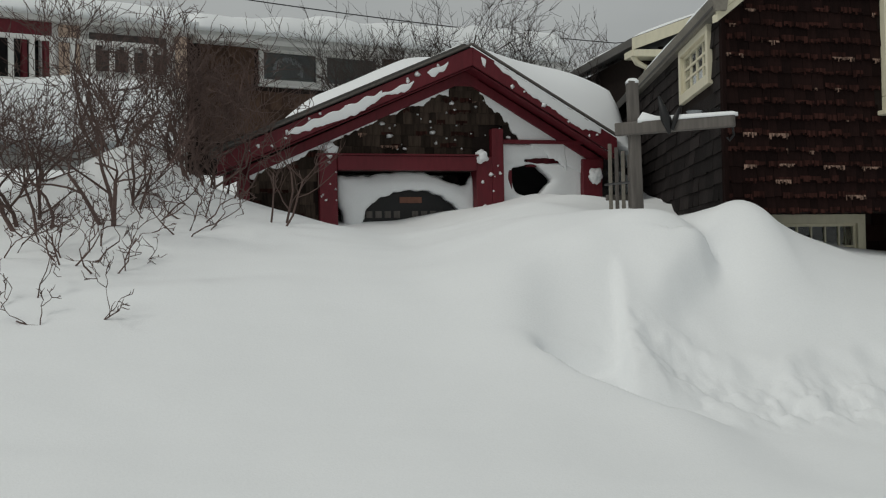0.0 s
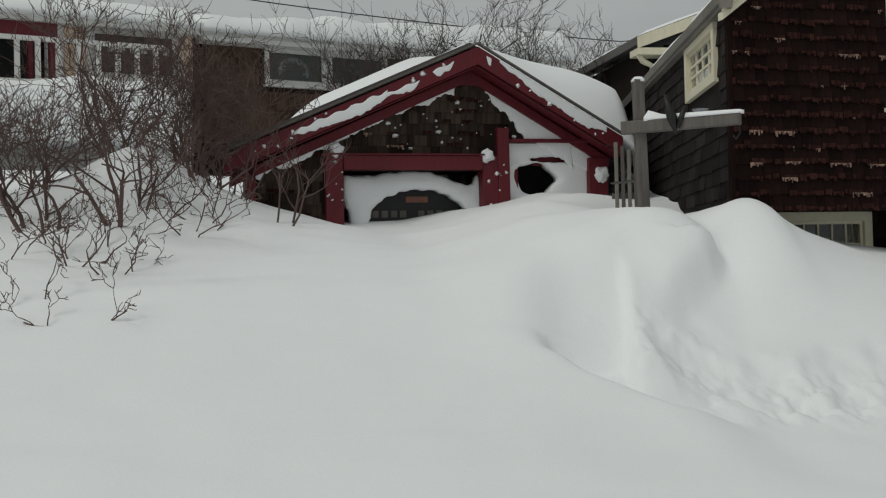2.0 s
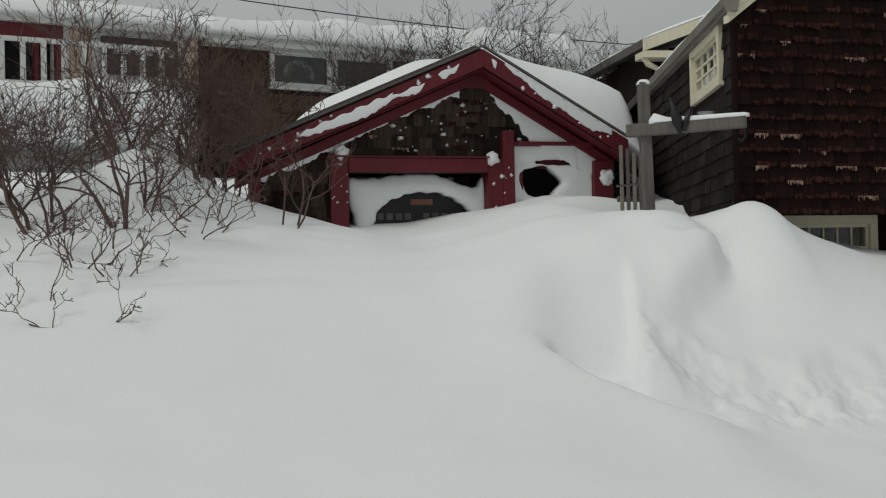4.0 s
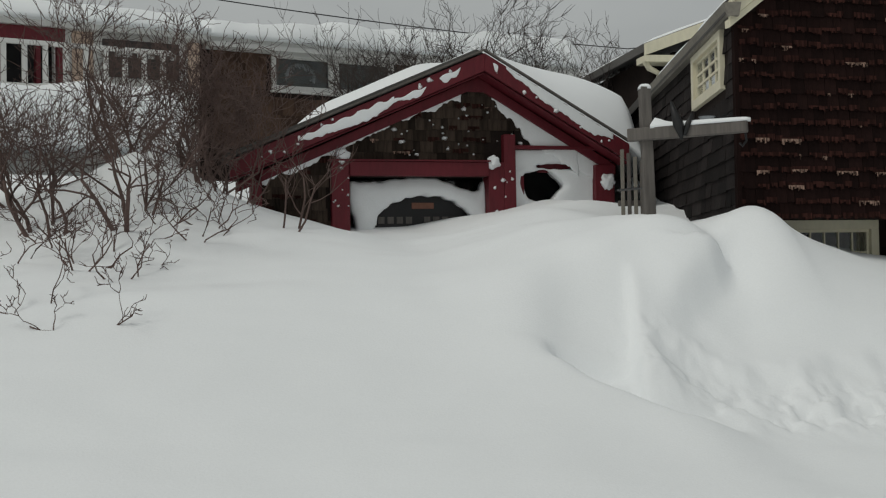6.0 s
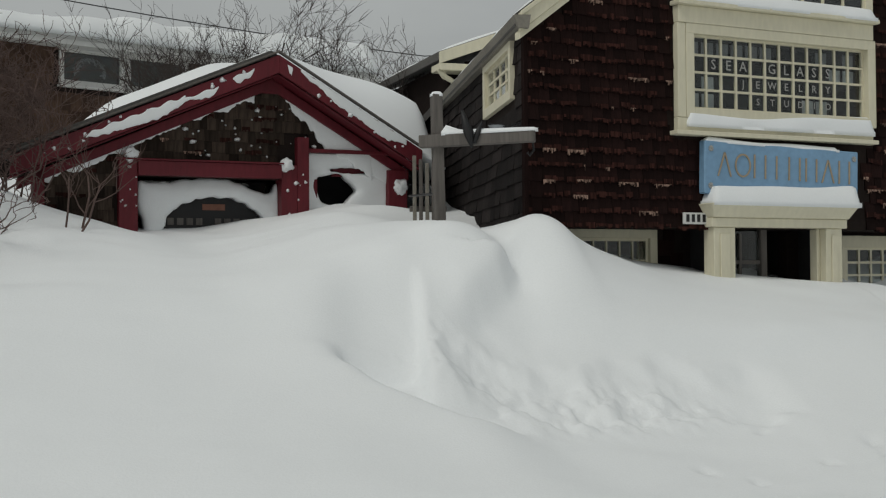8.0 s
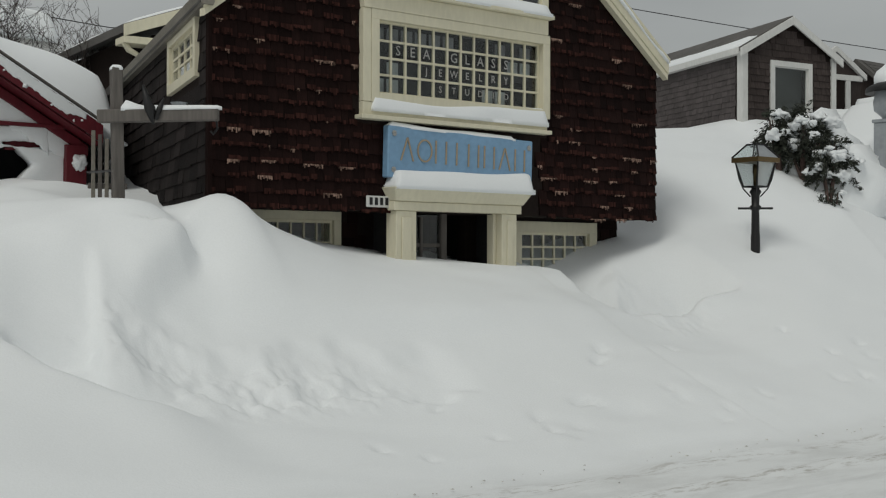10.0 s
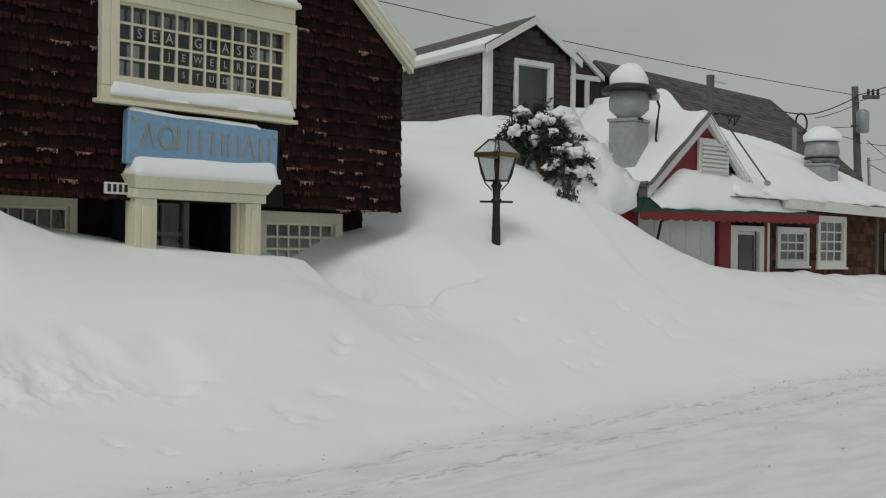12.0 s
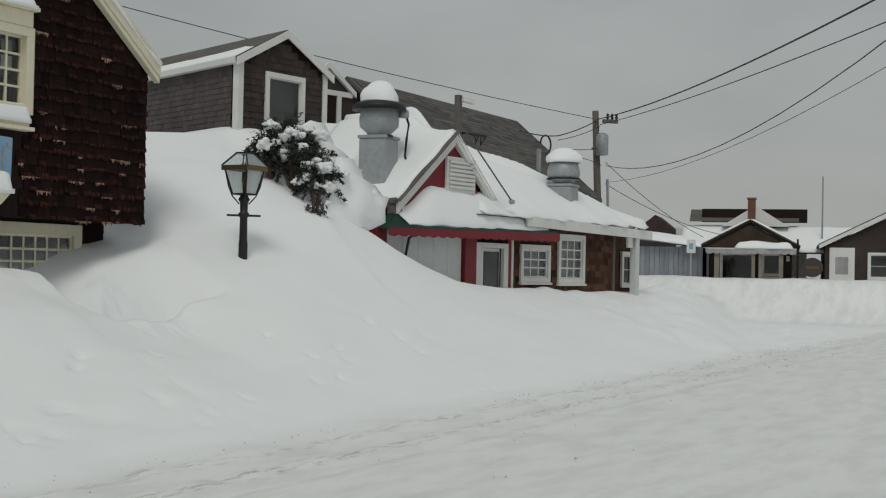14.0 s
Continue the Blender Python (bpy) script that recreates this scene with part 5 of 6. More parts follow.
    drift_cap("roof_snow", -9.8, -0.7, -0.95, 5.5, lambda x, y: 6.15, lambda x, y: 0.30 + 0.40 * smooth(-0.9, 1.5, y), "deep smooth snow on the wing's roof", m, nx=60, ny=26, seed=35, rough=0.08, edge=0.3)
    drift_cap("deck_snow", -9.8, -1.5, -2.2, -0.5, lambda x, y: 3.9, lambda x, y: 1.02 + 0.06 * math.sin(x * 1.7), "snow heaped over the deck", m, nx=50, ny=12, seed=37, rough=0.12, edge=0.4)


GREYWOOD_DARK = material("dark_sign_wood", (0.06, 0.05, 0.047), rough=0.8, grain=30, amount=0.3, stretch=(0.2, 1, 1))
hillside_building()


# ---- the shop's rear wing, seen over its side ----
def rear_wing():
    t = thing("rear_wing", pose(2.9, 18.6, 0, 0, 0, 10), "cream-trimmed rear wing with a gutter and snow on its roof", "house")
    box("wall", 0.25, 4.0, 0.1, 4.0, 2.0, 4.85, BACKING, t, bevel=0)
    bm = bmesh.new()
    prism(bm, [(0.0, 4.85), (4.0, 6.3), (4.0, 6.42), (0.0, 4.97)], -0.25, 4.2)
    part("roof", bm, ROOFING, t)
    board("fascia", 0.0, 4.96, 3.2, 6.11, 0.17, -0.30, -0.252, CREAM, t)
    box("return", 0.0, 0.5, -0.29, 0.1, 4.70, 4.80, CREAM, t)
    box("shutter", 0.52, 0.95, 0.02, 0.10, 4.30, 4.9, BACKING, t)
    box("panel", 0.98, 2.2, 0.03, 0.10, 4.2, 5.25, WHITE, t)
    part("downspout", tube([(0.02, -0.18, 4.75), (0.1, -0.18, 4.62), (0.26, -0.15, 4.55), (0.28, -0.13, 4.2), (0.28, -0.13, 3.0)], [0.045] * 5, 8), CREAM, t, smooth=True)
    drift_cap("roof_snow", 0.05, 3.9, -0.2, 4.1, lambda x, y: 4.97 + 0.3625 * x, lambda x, y: 0.05, "thin snow on the rear wing's roof", t.matrix_world, nx=20, ny=20, seed=41, rough=0.04, edge=0.1)


rear_wing()


# ---- street lamp ----
def street_lamp():
    az = radians(36.95)
    t = thing("street_lamp", pose(16.5 * math.sin(az), 16.5 * math.cos(az), 0.94, 0, 0, 8), "black post lantern with clear tapered panes and a brass collar", "street lamp")
    part("post", lathe([(0.058, 0), (0.058, 1.0), (0.052, 1.05), (0.048, 1.33), (0.07, 1.35), (0.07, 1.38), (0.048, 1.4), (0.052, 1.52), (0.075, 1.56), (0.05, 1.6), (0.05, 1.63)], 14), BLACK, t, smooth=True)
    part("ladder_bar", tube([(-0.17, 0.13, 1.355), (0.17, -0.13, 1.355)], [0.014, 0.014], 6), BLACK, t)
    B, T, z0, z1 = 0.15, 0.245, 1.63, 1.93

    def corner(k, r, z):
        a = math.pi / 2 * k - 0.66
        return Vector((r * math.cos(a), r * math.sin(a), z))

    for k in range(4):
        part("corner_bar", tube([corner(k, B, z0), corner(k, T, z1)], [0.012, 0.012], 5), BLACK, t)
        v = [corner(k, B - 0.006, z0), corner(k + 1, B - 0.006, z0), corner(k + 1, T - 0.006, z1), corner(k, T - 0.006, z1)]
        ob = part("pane", (v + [p * 0.98 + Vector((0, 0, p.z * 0.02)) for p in v], [(0, 1, 2, 3), (7, 6, 5, 4), (0, 4, 5, 1), (1, 5, 6, 2), (2, 6, 7, 3), (3, 7, 4, 0)]), FROSTED if k % 2 else GLASS, t)
        ob.visible_shadow = False
        # Fourth roof pane is pale steel: its bright reflection put into the material.
        v = [corner(k, 0.285, 1.985), corner(k + 1, 0.285, 1.985), corner(k + 1, 0.11, 2.14), corner(k, 0.11, 2.14)]
        ob = part("roof_pane", (v + [p - Vector((0, 0, 0.006)) for p in v], [(0, 1, 2, 3), (7, 6, 5, 4), (0, 4, 5, 1), (1, 5, 6, 2), (2, 6, 7, 3), (3, 7, 4, 0)]), STEEL if k == 3 else GLASS, t)
        part("roof_bar", tube([corner(k, 0.29, 1.985), corner(k, 0.11, 2.145)], [0.012, 0.012], 5), BLACK, t)
        part("scroll", tube([corner(k, 0.06, 1.50), corner(k, 0.15, 1.60), corner(k, 0.20, 1.72), corner(k, 0.245, 1.93)], [0.009] * 4, 5), BLACK, t)
    ring = lambda r, z, h: ([corner(k, r, z) for k in range(4)] + [corner(k, r, z + h) for k in range(4)], [(0, 1, 5, 4), (1, 2, 6, 5), (2, 3, 7, 6), (3, 0, 4, 7), (3, 2, 1, 0), (4, 5, 6, 7)])
    part("collar", ring(0.295, 1.925, 0.06), BRASS, t, "dull brass collar")
    part("base_plate", ring(0.16, 1.615, 0.02), BLACK, t)
    part("cap", ring(0.12, 2.14, 0.02), BLACK, t)
    part("burner", lathe([(0.02, 1.64), (0.025, 1.78), (0.035, 1.8), (0.03, 1.9), (0.01, 1.91)], 10), BRASS, t, smooth=True)


street_lamp()


# ---- grey shingled house on the rise and the long roof behind ----
def grey_house():
    m = place(20.14, 15.07, 0, 82)
    t = thing("grey_house", m, "grey shingled gabled house with white trim above the snow", "house")
    W, E, R = 2.50, 5.70, 6.36
    win = (0.84, 1.75, 4.3, 5.43)
    bm = bmesh.new()
    holed(bm, 0, W, 2.5, E, 0, 0.15, [win])
    prism(bm, [(0, E), (W, E), (W / 2, R - 0.05)], 0, 0.15)
    part("front_wall", bm, BACKING, t)
    slope = (R - E) / (W / 2)
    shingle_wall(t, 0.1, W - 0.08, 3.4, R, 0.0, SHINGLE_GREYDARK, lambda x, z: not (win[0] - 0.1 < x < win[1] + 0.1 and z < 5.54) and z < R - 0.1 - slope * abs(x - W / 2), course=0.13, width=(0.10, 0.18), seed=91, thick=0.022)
    back = Matrix.Translation((5.2 * math.cos(radians(78)), 5.2 * math.sin(radians(78)), 0)) @ pose(0, 0, 0, 0, 0, 258)
    bm = bmesh.new()
    cuboid(bm, 0, 5.16, 0.005, 0.15, 2.5, E)
    ob = part("side_wall", bm, BACKING, t)
    ob.matrix_local = back
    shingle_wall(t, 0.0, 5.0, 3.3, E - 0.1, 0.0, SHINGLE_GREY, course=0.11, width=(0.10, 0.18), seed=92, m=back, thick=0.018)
    window(t, "gable_window", win[0], win[1], win[2], win[3], 0.0, 1, 1, WHITE, fw=0.11, back=DUSK, deep=0.25, sash=0.02)
    box("corner_board", -0.03, 0.12, -0.05, 0.1, 2.6, E, WHITE, t)
    box("corner_board", W - 0.1, W + 0.03, -0.05, 0.1, 2.6, E, WHITE, t)
    cx = W / 2
    bm = bmesh.new()
    sk = 5.2 / math.tan(radians(78))
    for a, b in ((-0.14, cx), (cx, W + 0.14)):
        za, zb = R - slope * abs(a - cx), R - slope * abs(b - cx)
        v = [bm.verts.new((p + (sk if q > 1 else 0), q, z + h)) for q in (-0.10, 5.2) for p, z in ((a, za), (b, zb)) for h in (0, 0.08)]
        for f in ((0, 1, 3, 2), (4, 6, 7, 5), (0, 4, 5, 1), (2, 3, 7, 6), (0, 2, 6, 4), (1, 5, 7, 3)):
            bm.faces.new([v[i] for i in f])
    part("roof", bm, ROOFING, t)
    board("rake_board", -0.14, R + 0.06 - slope * (cx + 0.14), cx, R + 0.06, 0.16, -0.14, -0.102, WHITE, t)
    board("rake_board", cx, R + 0.06, W + 0.14, R + 0.06 - slope * (W + 0.14 - cx), 0.16, -0.14, -0.102, WHITE, t)
    drift_cap("roof_snow", -0.10, cx * 0.3, -0.04, 5.0, lambda x, y: R + 0.078 - slope * abs(x - cx), lambda x, y: 0.012, "thin patchy snow on the grey house's roof", m, nx=14, ny=20, seed=96, rough=0.05, edge=0.05, skew=sk / 5.3)
    ob = box("eave_board", 0, 5.3, -0.16, -0.02, E - 0.12, E + 0.0, WHITE, t)
    ob.matrix_local = back
    ob = drift_cap("roof_snow", 0.0, 5.2, -0.14, 0.15, lambda x, y: E + 0.08 + 0.48 * y, lambda x, y: 0.03, "thin snow along the grey house's eave", m @ back, nx=20, ny=4, seed=95, rough=0.02, edge=0.05)


grey_house()


def long_roof_house():
    p0, p1 = Vector((22.20, 25.60, 0)), Vector((32.2, 28.60, 0))
    way = (p1 - p0)
    head = math.degrees(math.atan2(way.y, way.x))
    m = pose(p0.x, p0.y, 0, 0, 0, head)
    L = way.length
    t = thing("long_roof_house", m, "long house with a bare grey shingled roof and white gable trim", "house")
    bm = bmesh.new()
    prism(bm, [(-2.6, 2.0), (2.6, 2.0), (2.6, 4.3), (0, 6.5), (-2.6, 4.3)], 0.2, L - 0.2)
    ob = part("walls", bm, SHINGLE_GREYDARK, t)
    ob.matrix_local = pose(0, 0, 0, 0, 0, -90)
    bm = bmesh.new()
    prism(bm, [(-3.1, 3.95), (0, 6.60), (0, 6.72), (-3.1, 4.07)], -0.1, L)
    prism(bm, [(0, 6.60), (3.1, 3.95), (3.1, 4.07), (0, 6.72)], -0.1, L)
    ob = part("roof", bm, ROOFING, t)
    ob.matrix_local = pose(0, 0, 0, 0, 0, -90)
    # roof courses on the near slope
    rm = pose(0, -3.1, 4.08, -math.degrees(math.atan2(3.1, 2.65)), 0, 0)
    shingle_wall(t, 0.1, L - 0.1, 0.0, 4.0, 0.0, ROOF_SHINGLE, course=0.16, width=(0.3, 0.6), seed=97, m=rm, thick=0.012)
    g = thing("front_gable", Matrix(), "", "")
    for key in ("label", "category"):
        if key in g:
            del g[key]
    g.parent = t
    g.matrix_local = Matrix.Rotation(radians(-head), 4, 'Z') @ Matrix.Translation((-2.65, -1.56, 0)) @ pose(0, 0, 0, 0, 0, 4)
    bm = bmesh.new()
    prism(bm, [(-0.2, 2.0), (1.5, 2.0), (1.5, 6.03), (0.65, 6.57), (-0.2, 6.03)], 0.0, 2.6)
    part("gable_wall", bm, SHINGLE_GREYDARK, g)
    board("gable_rake", -0.3, 6.05, 0.65, 6.68, 0.14, -0.10, -0.01, WHITE, g)
    board("gable_rake", 0.65, 6.68, 1.6, 6.05, 0.14, -0.10, -0.01, WHITE, g)
    box("gable_beam", -0.2, 1.5, -0.06, -0.004, 5.89, 6.02, WHITE, g)
    box("gable_post", 0.98, 1.12, -0.06, -0.004, 3.4, 5.89, WHITE, g)
    # Dark box on the wall: the open porch's shade done as colour.
    box("porch_shade_box", -0.15, 0.96, -0.03, -0.002, 3.4, 5.87, BACKING, g)
    box("vent_pipe", 7.0, 7.12, -2.4, -2.3, 4.7, 5.4, STEEL, t)


ROOF_SHINGLE = material("grey_roof_shingle", (0.098, 0.094, 0.09), rough=0.95, grain=40, amount=0.35, bump=0.4, island=0.28)
long_roof_house()


# ---- the diner with red trim and a green awning ----
def diner():
    m = place(19.04, 11.02, 0, 79)
    t = thing("diner", m, "low diner with red and white front and roof deep in snow", "restaurant")
    holes = [(3.05, 3.80, 0.2, 2.10), (4.62, 5.62, 1.54, 2.11), (6.17, 7.15, 1.52, 2.37)]
    bm = bmesh.new()
    holed(bm, -0.1, 8.66, 0.2, 2.75, 0.0, 0.14, holes)
    cuboid(bm, 0.1, 8.66, 5.5, 5.6, 0.2, 2.75)
    cuboid(bm, 8.52, 8.66, 0.14, 5.5, 0.2, 2.75)
    part("wall", bm, BACKING, t)
    shingle_wall(t, 4.2, 8.66, 1.0, 2.7, 0.0, SHINGLE_DINER, lambda x, z: not any(h[0] - 0.1 < x < h[1] + 0.1 and h[2] - 0.12 < z < h[3] + 0.1 for h in holes), course=0.14, width=(0.1, 0.2), seed=101)
    for k in range(5):
        box("white_board", 0.02 + 0.465 * k, 0.48 + 0.465 * k, -0.04, -0.002, 0.6, 2.4, PALEBOARD, t, bevel=0.008)
    box("red_post", 2.36, 2.75, -0.12, -0.002, 0.4, 2.4, DINER_RED, t)
    box("red_band", 3.98, 4.12, -0.05, -0.002, 0.6, 2.3, DINER_RED, t)
    box("white_strip", 4.122, 4.20, -0.06, -0.002, 0.6, 2.3, WHITE, t)
    for a, b, c, e in ((2.80, 3.05, 0.4, 2.2), (3.80, 3.97, 0.4, 2.2), (3.05, 3.80, 2.10, 2.2)):
        box("door_casing", a, b, -0.08, -0.002, c, e, WHITE, t)
    dr = box("door", 3.05, 3.80, 0.02, 0.06, 0.3, 2.10, WHITE, t, "white door with a tall dark pane")
    box("door_pane", 3.20, 3.74, 0.0, 0.018, 1.0, 2.03, BLACK_GLASS, dr, bevel=0)
    window(t, "window", *holes[1], 0.0, 3, 3, WHITE, fw=0.1, back=CURTAIN, deep=0.2, bar=0.03, sash=0.035, sill=0.03)
    window(t, "window", *holes[2], 0.0, 3, 4, WHITE, fw=0.1, back=CURTAIN, deep=0.2, bar=0.03, sash=0.035, sill=0.03)
    box("corner_board", 8.60, 8.69, -0.05, 0.05, 0.5, 2.7, GREYWOOD, t)
    # left end, red band and gutter running back
    box("end_wall", -0.65, 0.1, 0.25, 0.4, 0.5, 2.46, DINER_RED, t)
    box("end_return", -0.28, 0.0, -0.05, 0.25, 0.5, 2.46, DINER_RED, t)
    box("end_gutter", -0.68, 0.25, 0.05, 0.24, 2.50, 2.59, STEEL, t)
    box("gutter_box", 0.06, 0.28, -0.16, 0.06, 2.60, 2.83, GREYWOOD, t)
    # porch at the far end
    board("porch_fascia", 4.12, 2.75, 9.86, 2.66, 0.20, -0.42, -0.36, WHITE, t)
    box("porch_soffit", 4.12, 9.8, -0.358, 0.0, 2.57, 2.61, WHITE, t)
    box("porch_post", 9.10, 9.26, -0.38, -0.22, 0.6, 2.57, PALEBOARD, t)
    box("porch_wall", 9.0, 10.5, 0.3, 0.4, 0.6, 2.66, SHINGLE_DINER, t)
    # Dark boarding right behind the panes stands in for the unlit room.
    window(t, "porch_window", 9.72, 10.15, 1.42, 2.09, 0.28, 1, 2, WHITE, fw=0.09, back=BACKING, deep=0.01)
    box("porch_brace", 8.76, 8.98, -0.34, -0.28, 2.25, 2.57, WHITE, t)
    # awning
    lip = lambda x: 2.33 + 0.018 * (x + 0.57)
    up, dn = [], []
    for i in range(25):
        u = i / 24
        xb, xt = -0.57 + 5.82 * u, 0.3 + 4.95 * u
        for k in range(7):
            w = k / 6
            x, y, z = xb + (xt - xb) * w, -0.5 + 0.5 * w, lip(xb) + (2.73 - lip(xb)) * w - 0.03 * math.sin(math.pi * w) * (1 + 0.4 * math.sin(u * 25))
            up.append((x, y, z + 0.012))
            dn.append((x, y, z - 0.012))
    grid = [(i * 7 + k, i * 7 + k + 7, i * 7 + k + 8, i * 7 + k + 1) for i in range(24) for k in range(6)]
    rim = [i * 7 for i in range(25)] + [168 + k for k in range(1, 7)] + [i * 7 + 6 for i in range(23, -1, -1)] + [k for k in range(5, 0, -1)]
    part("awning_cloth", (up + dn, grid + [tuple(175 + q for q in f[::-1]) for f in grid] + [(a, a + 175, b + 175, b) for a, b in zip(rim, rim[1:] + rim[:1])]), GREEN, t, "dark green canvas awning")
    v, f = [], []
    n = 120
    for i in range(n + 1):
        x = -0.57 + 5.82 * i / n
        low = lip(x) - 0.10 - 0.04 * i / n - 0.03 * abs(math.sin(i * math.pi / 6))
        for yy in (-0.512, -0.502):
            v += [(x, yy, low), (x, yy, lip(x) + 0.01)]
    for i in range(n):
        a = i * 4
        f += [(a, a + 4, a + 5, a + 1), (a + 2, a + 3, a + 7, a + 6), (a, a + 2, a + 6, a + 4), (a + 1, a + 5, a + 7, a + 3)]
    part("valance", (v, f), DINER_RED, t, "scalloped red valance")
    part("awning_strut", tube([(0.42, -0.06, 1.5), (0.44, -0.2, 2.2), (0.44, -0.48, 2.34)], [0.025] * 3, 6), BLACK, t)
    part("awning_end", ([(-0.57, -0.5, 2.33), (0.3, 0, 2.74), (-0.25, 0.0, 2.40), (-0.58, -0.49, 2.31), (0.29, 0.03, 2.72), (-0.26, 0.03, 2.38)], [(0, 2, 1), (3, 4, 5), (0, 1, 4, 3), (1, 2, 5, 4), (2, 0, 3, 5)]), GREEN, t)
    # front gable with louvred vent
    AX, AZ, LX, LZ, QX, QZ = 1.84, 4.14, 0.10, 2.80, 3.25, 3.0
    bm = bmesh.new()
    prism(bm, [(LX + 0.1, 2.75), (QX - 0.1, 2.75), (AX, AZ - 0.08)], -0.1, 0.05)
    part("gable_wall", bm, DINER_RED, t)
    board("gable_rake", LX, LZ, AX, AZ, 0.20, -0.20, -0.102, WHITE, t)
    board("gable_rake", AX, AZ, QX, QZ, 0.13, -0.20, -0.102, WHITE, t)
    board("drip_edge", LX - 0.06, LZ + 0.05, AX, AZ + 0.08, 0.04, -0.30, -0.202, GREYWOOD, t)
    board("drip_edge", AX, AZ + 0.08, QX + 0.06, QZ + 0.02, 0.03, -0.22, -0.202, WHITE, t)
    vb = box("vent_frame", 1.64, 2.59, -0.16, -0.102, 3.10, 3.73, WHITE, t, "white louvred gable vent")
    for k in range(7):
        box("louvre", 1.70, 2.53, -0.20, -0.165, 3.15 + 0.076 * k, 3.20 + 0.076 * k, WHITE, vb, m=None)
    bm = bmesh.new()
    for a, b, c, e in ((LX - 0.05, LZ, AX, AZ), (AX, AZ, QX + 0.05, QZ)):
        prism(bm, [(a, b - 0.02), (c, e - 0.02), (c, e + 0.03), (a, b + 0.03)], -0.19, 3.2)
    part("gable_roof", bm, ROOFING, t, skew=0.23)
    bm = bmesh.new()
    prism(bm, [(-0.35, 2.70), (2.0, 3.7), (5.0, 2.70)], 0, 5.6)
    ob = part("roof", bm, ROOFING, t)
    ob.matrix_local = pose(8.0, 0, 0, 0, 0, 90)
    # snow
    main = lambda x, y: min(2.76 + 0.50 * (y + 0.4), 2.76 + 0.42 * (9.75 - x), 4.4) - 0.02
    drift_cap("roof_snow", 2.6, 9.7, -0.42, 4.6, main, lambda x, y: 0.10 + 0.16 * smooth(-0.4, 1.0, y) * (1 - 0.6 * smooth(8, 9.5, x)), "thick wind-packed snow on the diner roof", m, nx=80, ny=44, seed=51, rough=0.12, edge=0.18)
    drift_cap("roof_snow", -0.9, 1.3, 0.05, 3.0, lambda x, y: 2.56 + 0.1 * y, lambda x, y: 0.16 + 0.5 * smooth(0, 0.9, y), "rounded snow on the diner's low end roof", m, nx=24, ny=20, seed=52, rough=0.1, edge=0.2)
    sl, sr = (AZ - LZ) / (AX - LX), (AZ - QZ) / (QX - AX)
    drift_cap("roof_snow", LX + 0.0, AX + 0.03, -0.22, 3.1, lambda x, y: AZ + 0.05 - sl * (AX - x), lambda x, y: 0.05 + 0.30 * smooth(0, 1.2, y) + 0.18 * smooth(0.9, 1.8, x) * smooth(0.4, 1.2, y), "smooth snow on the gable's slope", m, nx=30, ny=26, seed=53, rough=0.06, edge=0.16, skew=0.23)
    drift_cap("roof_snow", AX - 0.03, QX, -0.2, 3.1, lambda x, y: AZ + 0.05 - sr * (x - AX), lambda x, y: 0.06 + 0.58 * smooth(0.2, 1.1, y), "deep snow on the gable's slope", m, nx=30, ny=26, seed=54, rough=0.06, edge=0.16, skew=0.23)
    aw = lambda x, y: 2.74 + 0.75 * y
    drift_cap("awning_snow", 0.15, 5.1, -0.40, 0.1, aw, lambda x, y: (0.06 + 0.42 * smooth(0.2, 1.3, x) * (1 - 0.55 * smooth(3.0, 5.2, x)) * smooth(-0.5, -0.1, y)), "snow heaped on the green awning", m, nx=60, ny=16, seed=55, rough=0.07, edge=0.18)
    return m


BLACK_GLASS = material("dark_door_glass", (0.03, 0.032, 0.034), rough=0.08, grain=4, amount=0.3, bump=0.0, spec=0.5)
DINER = diner()


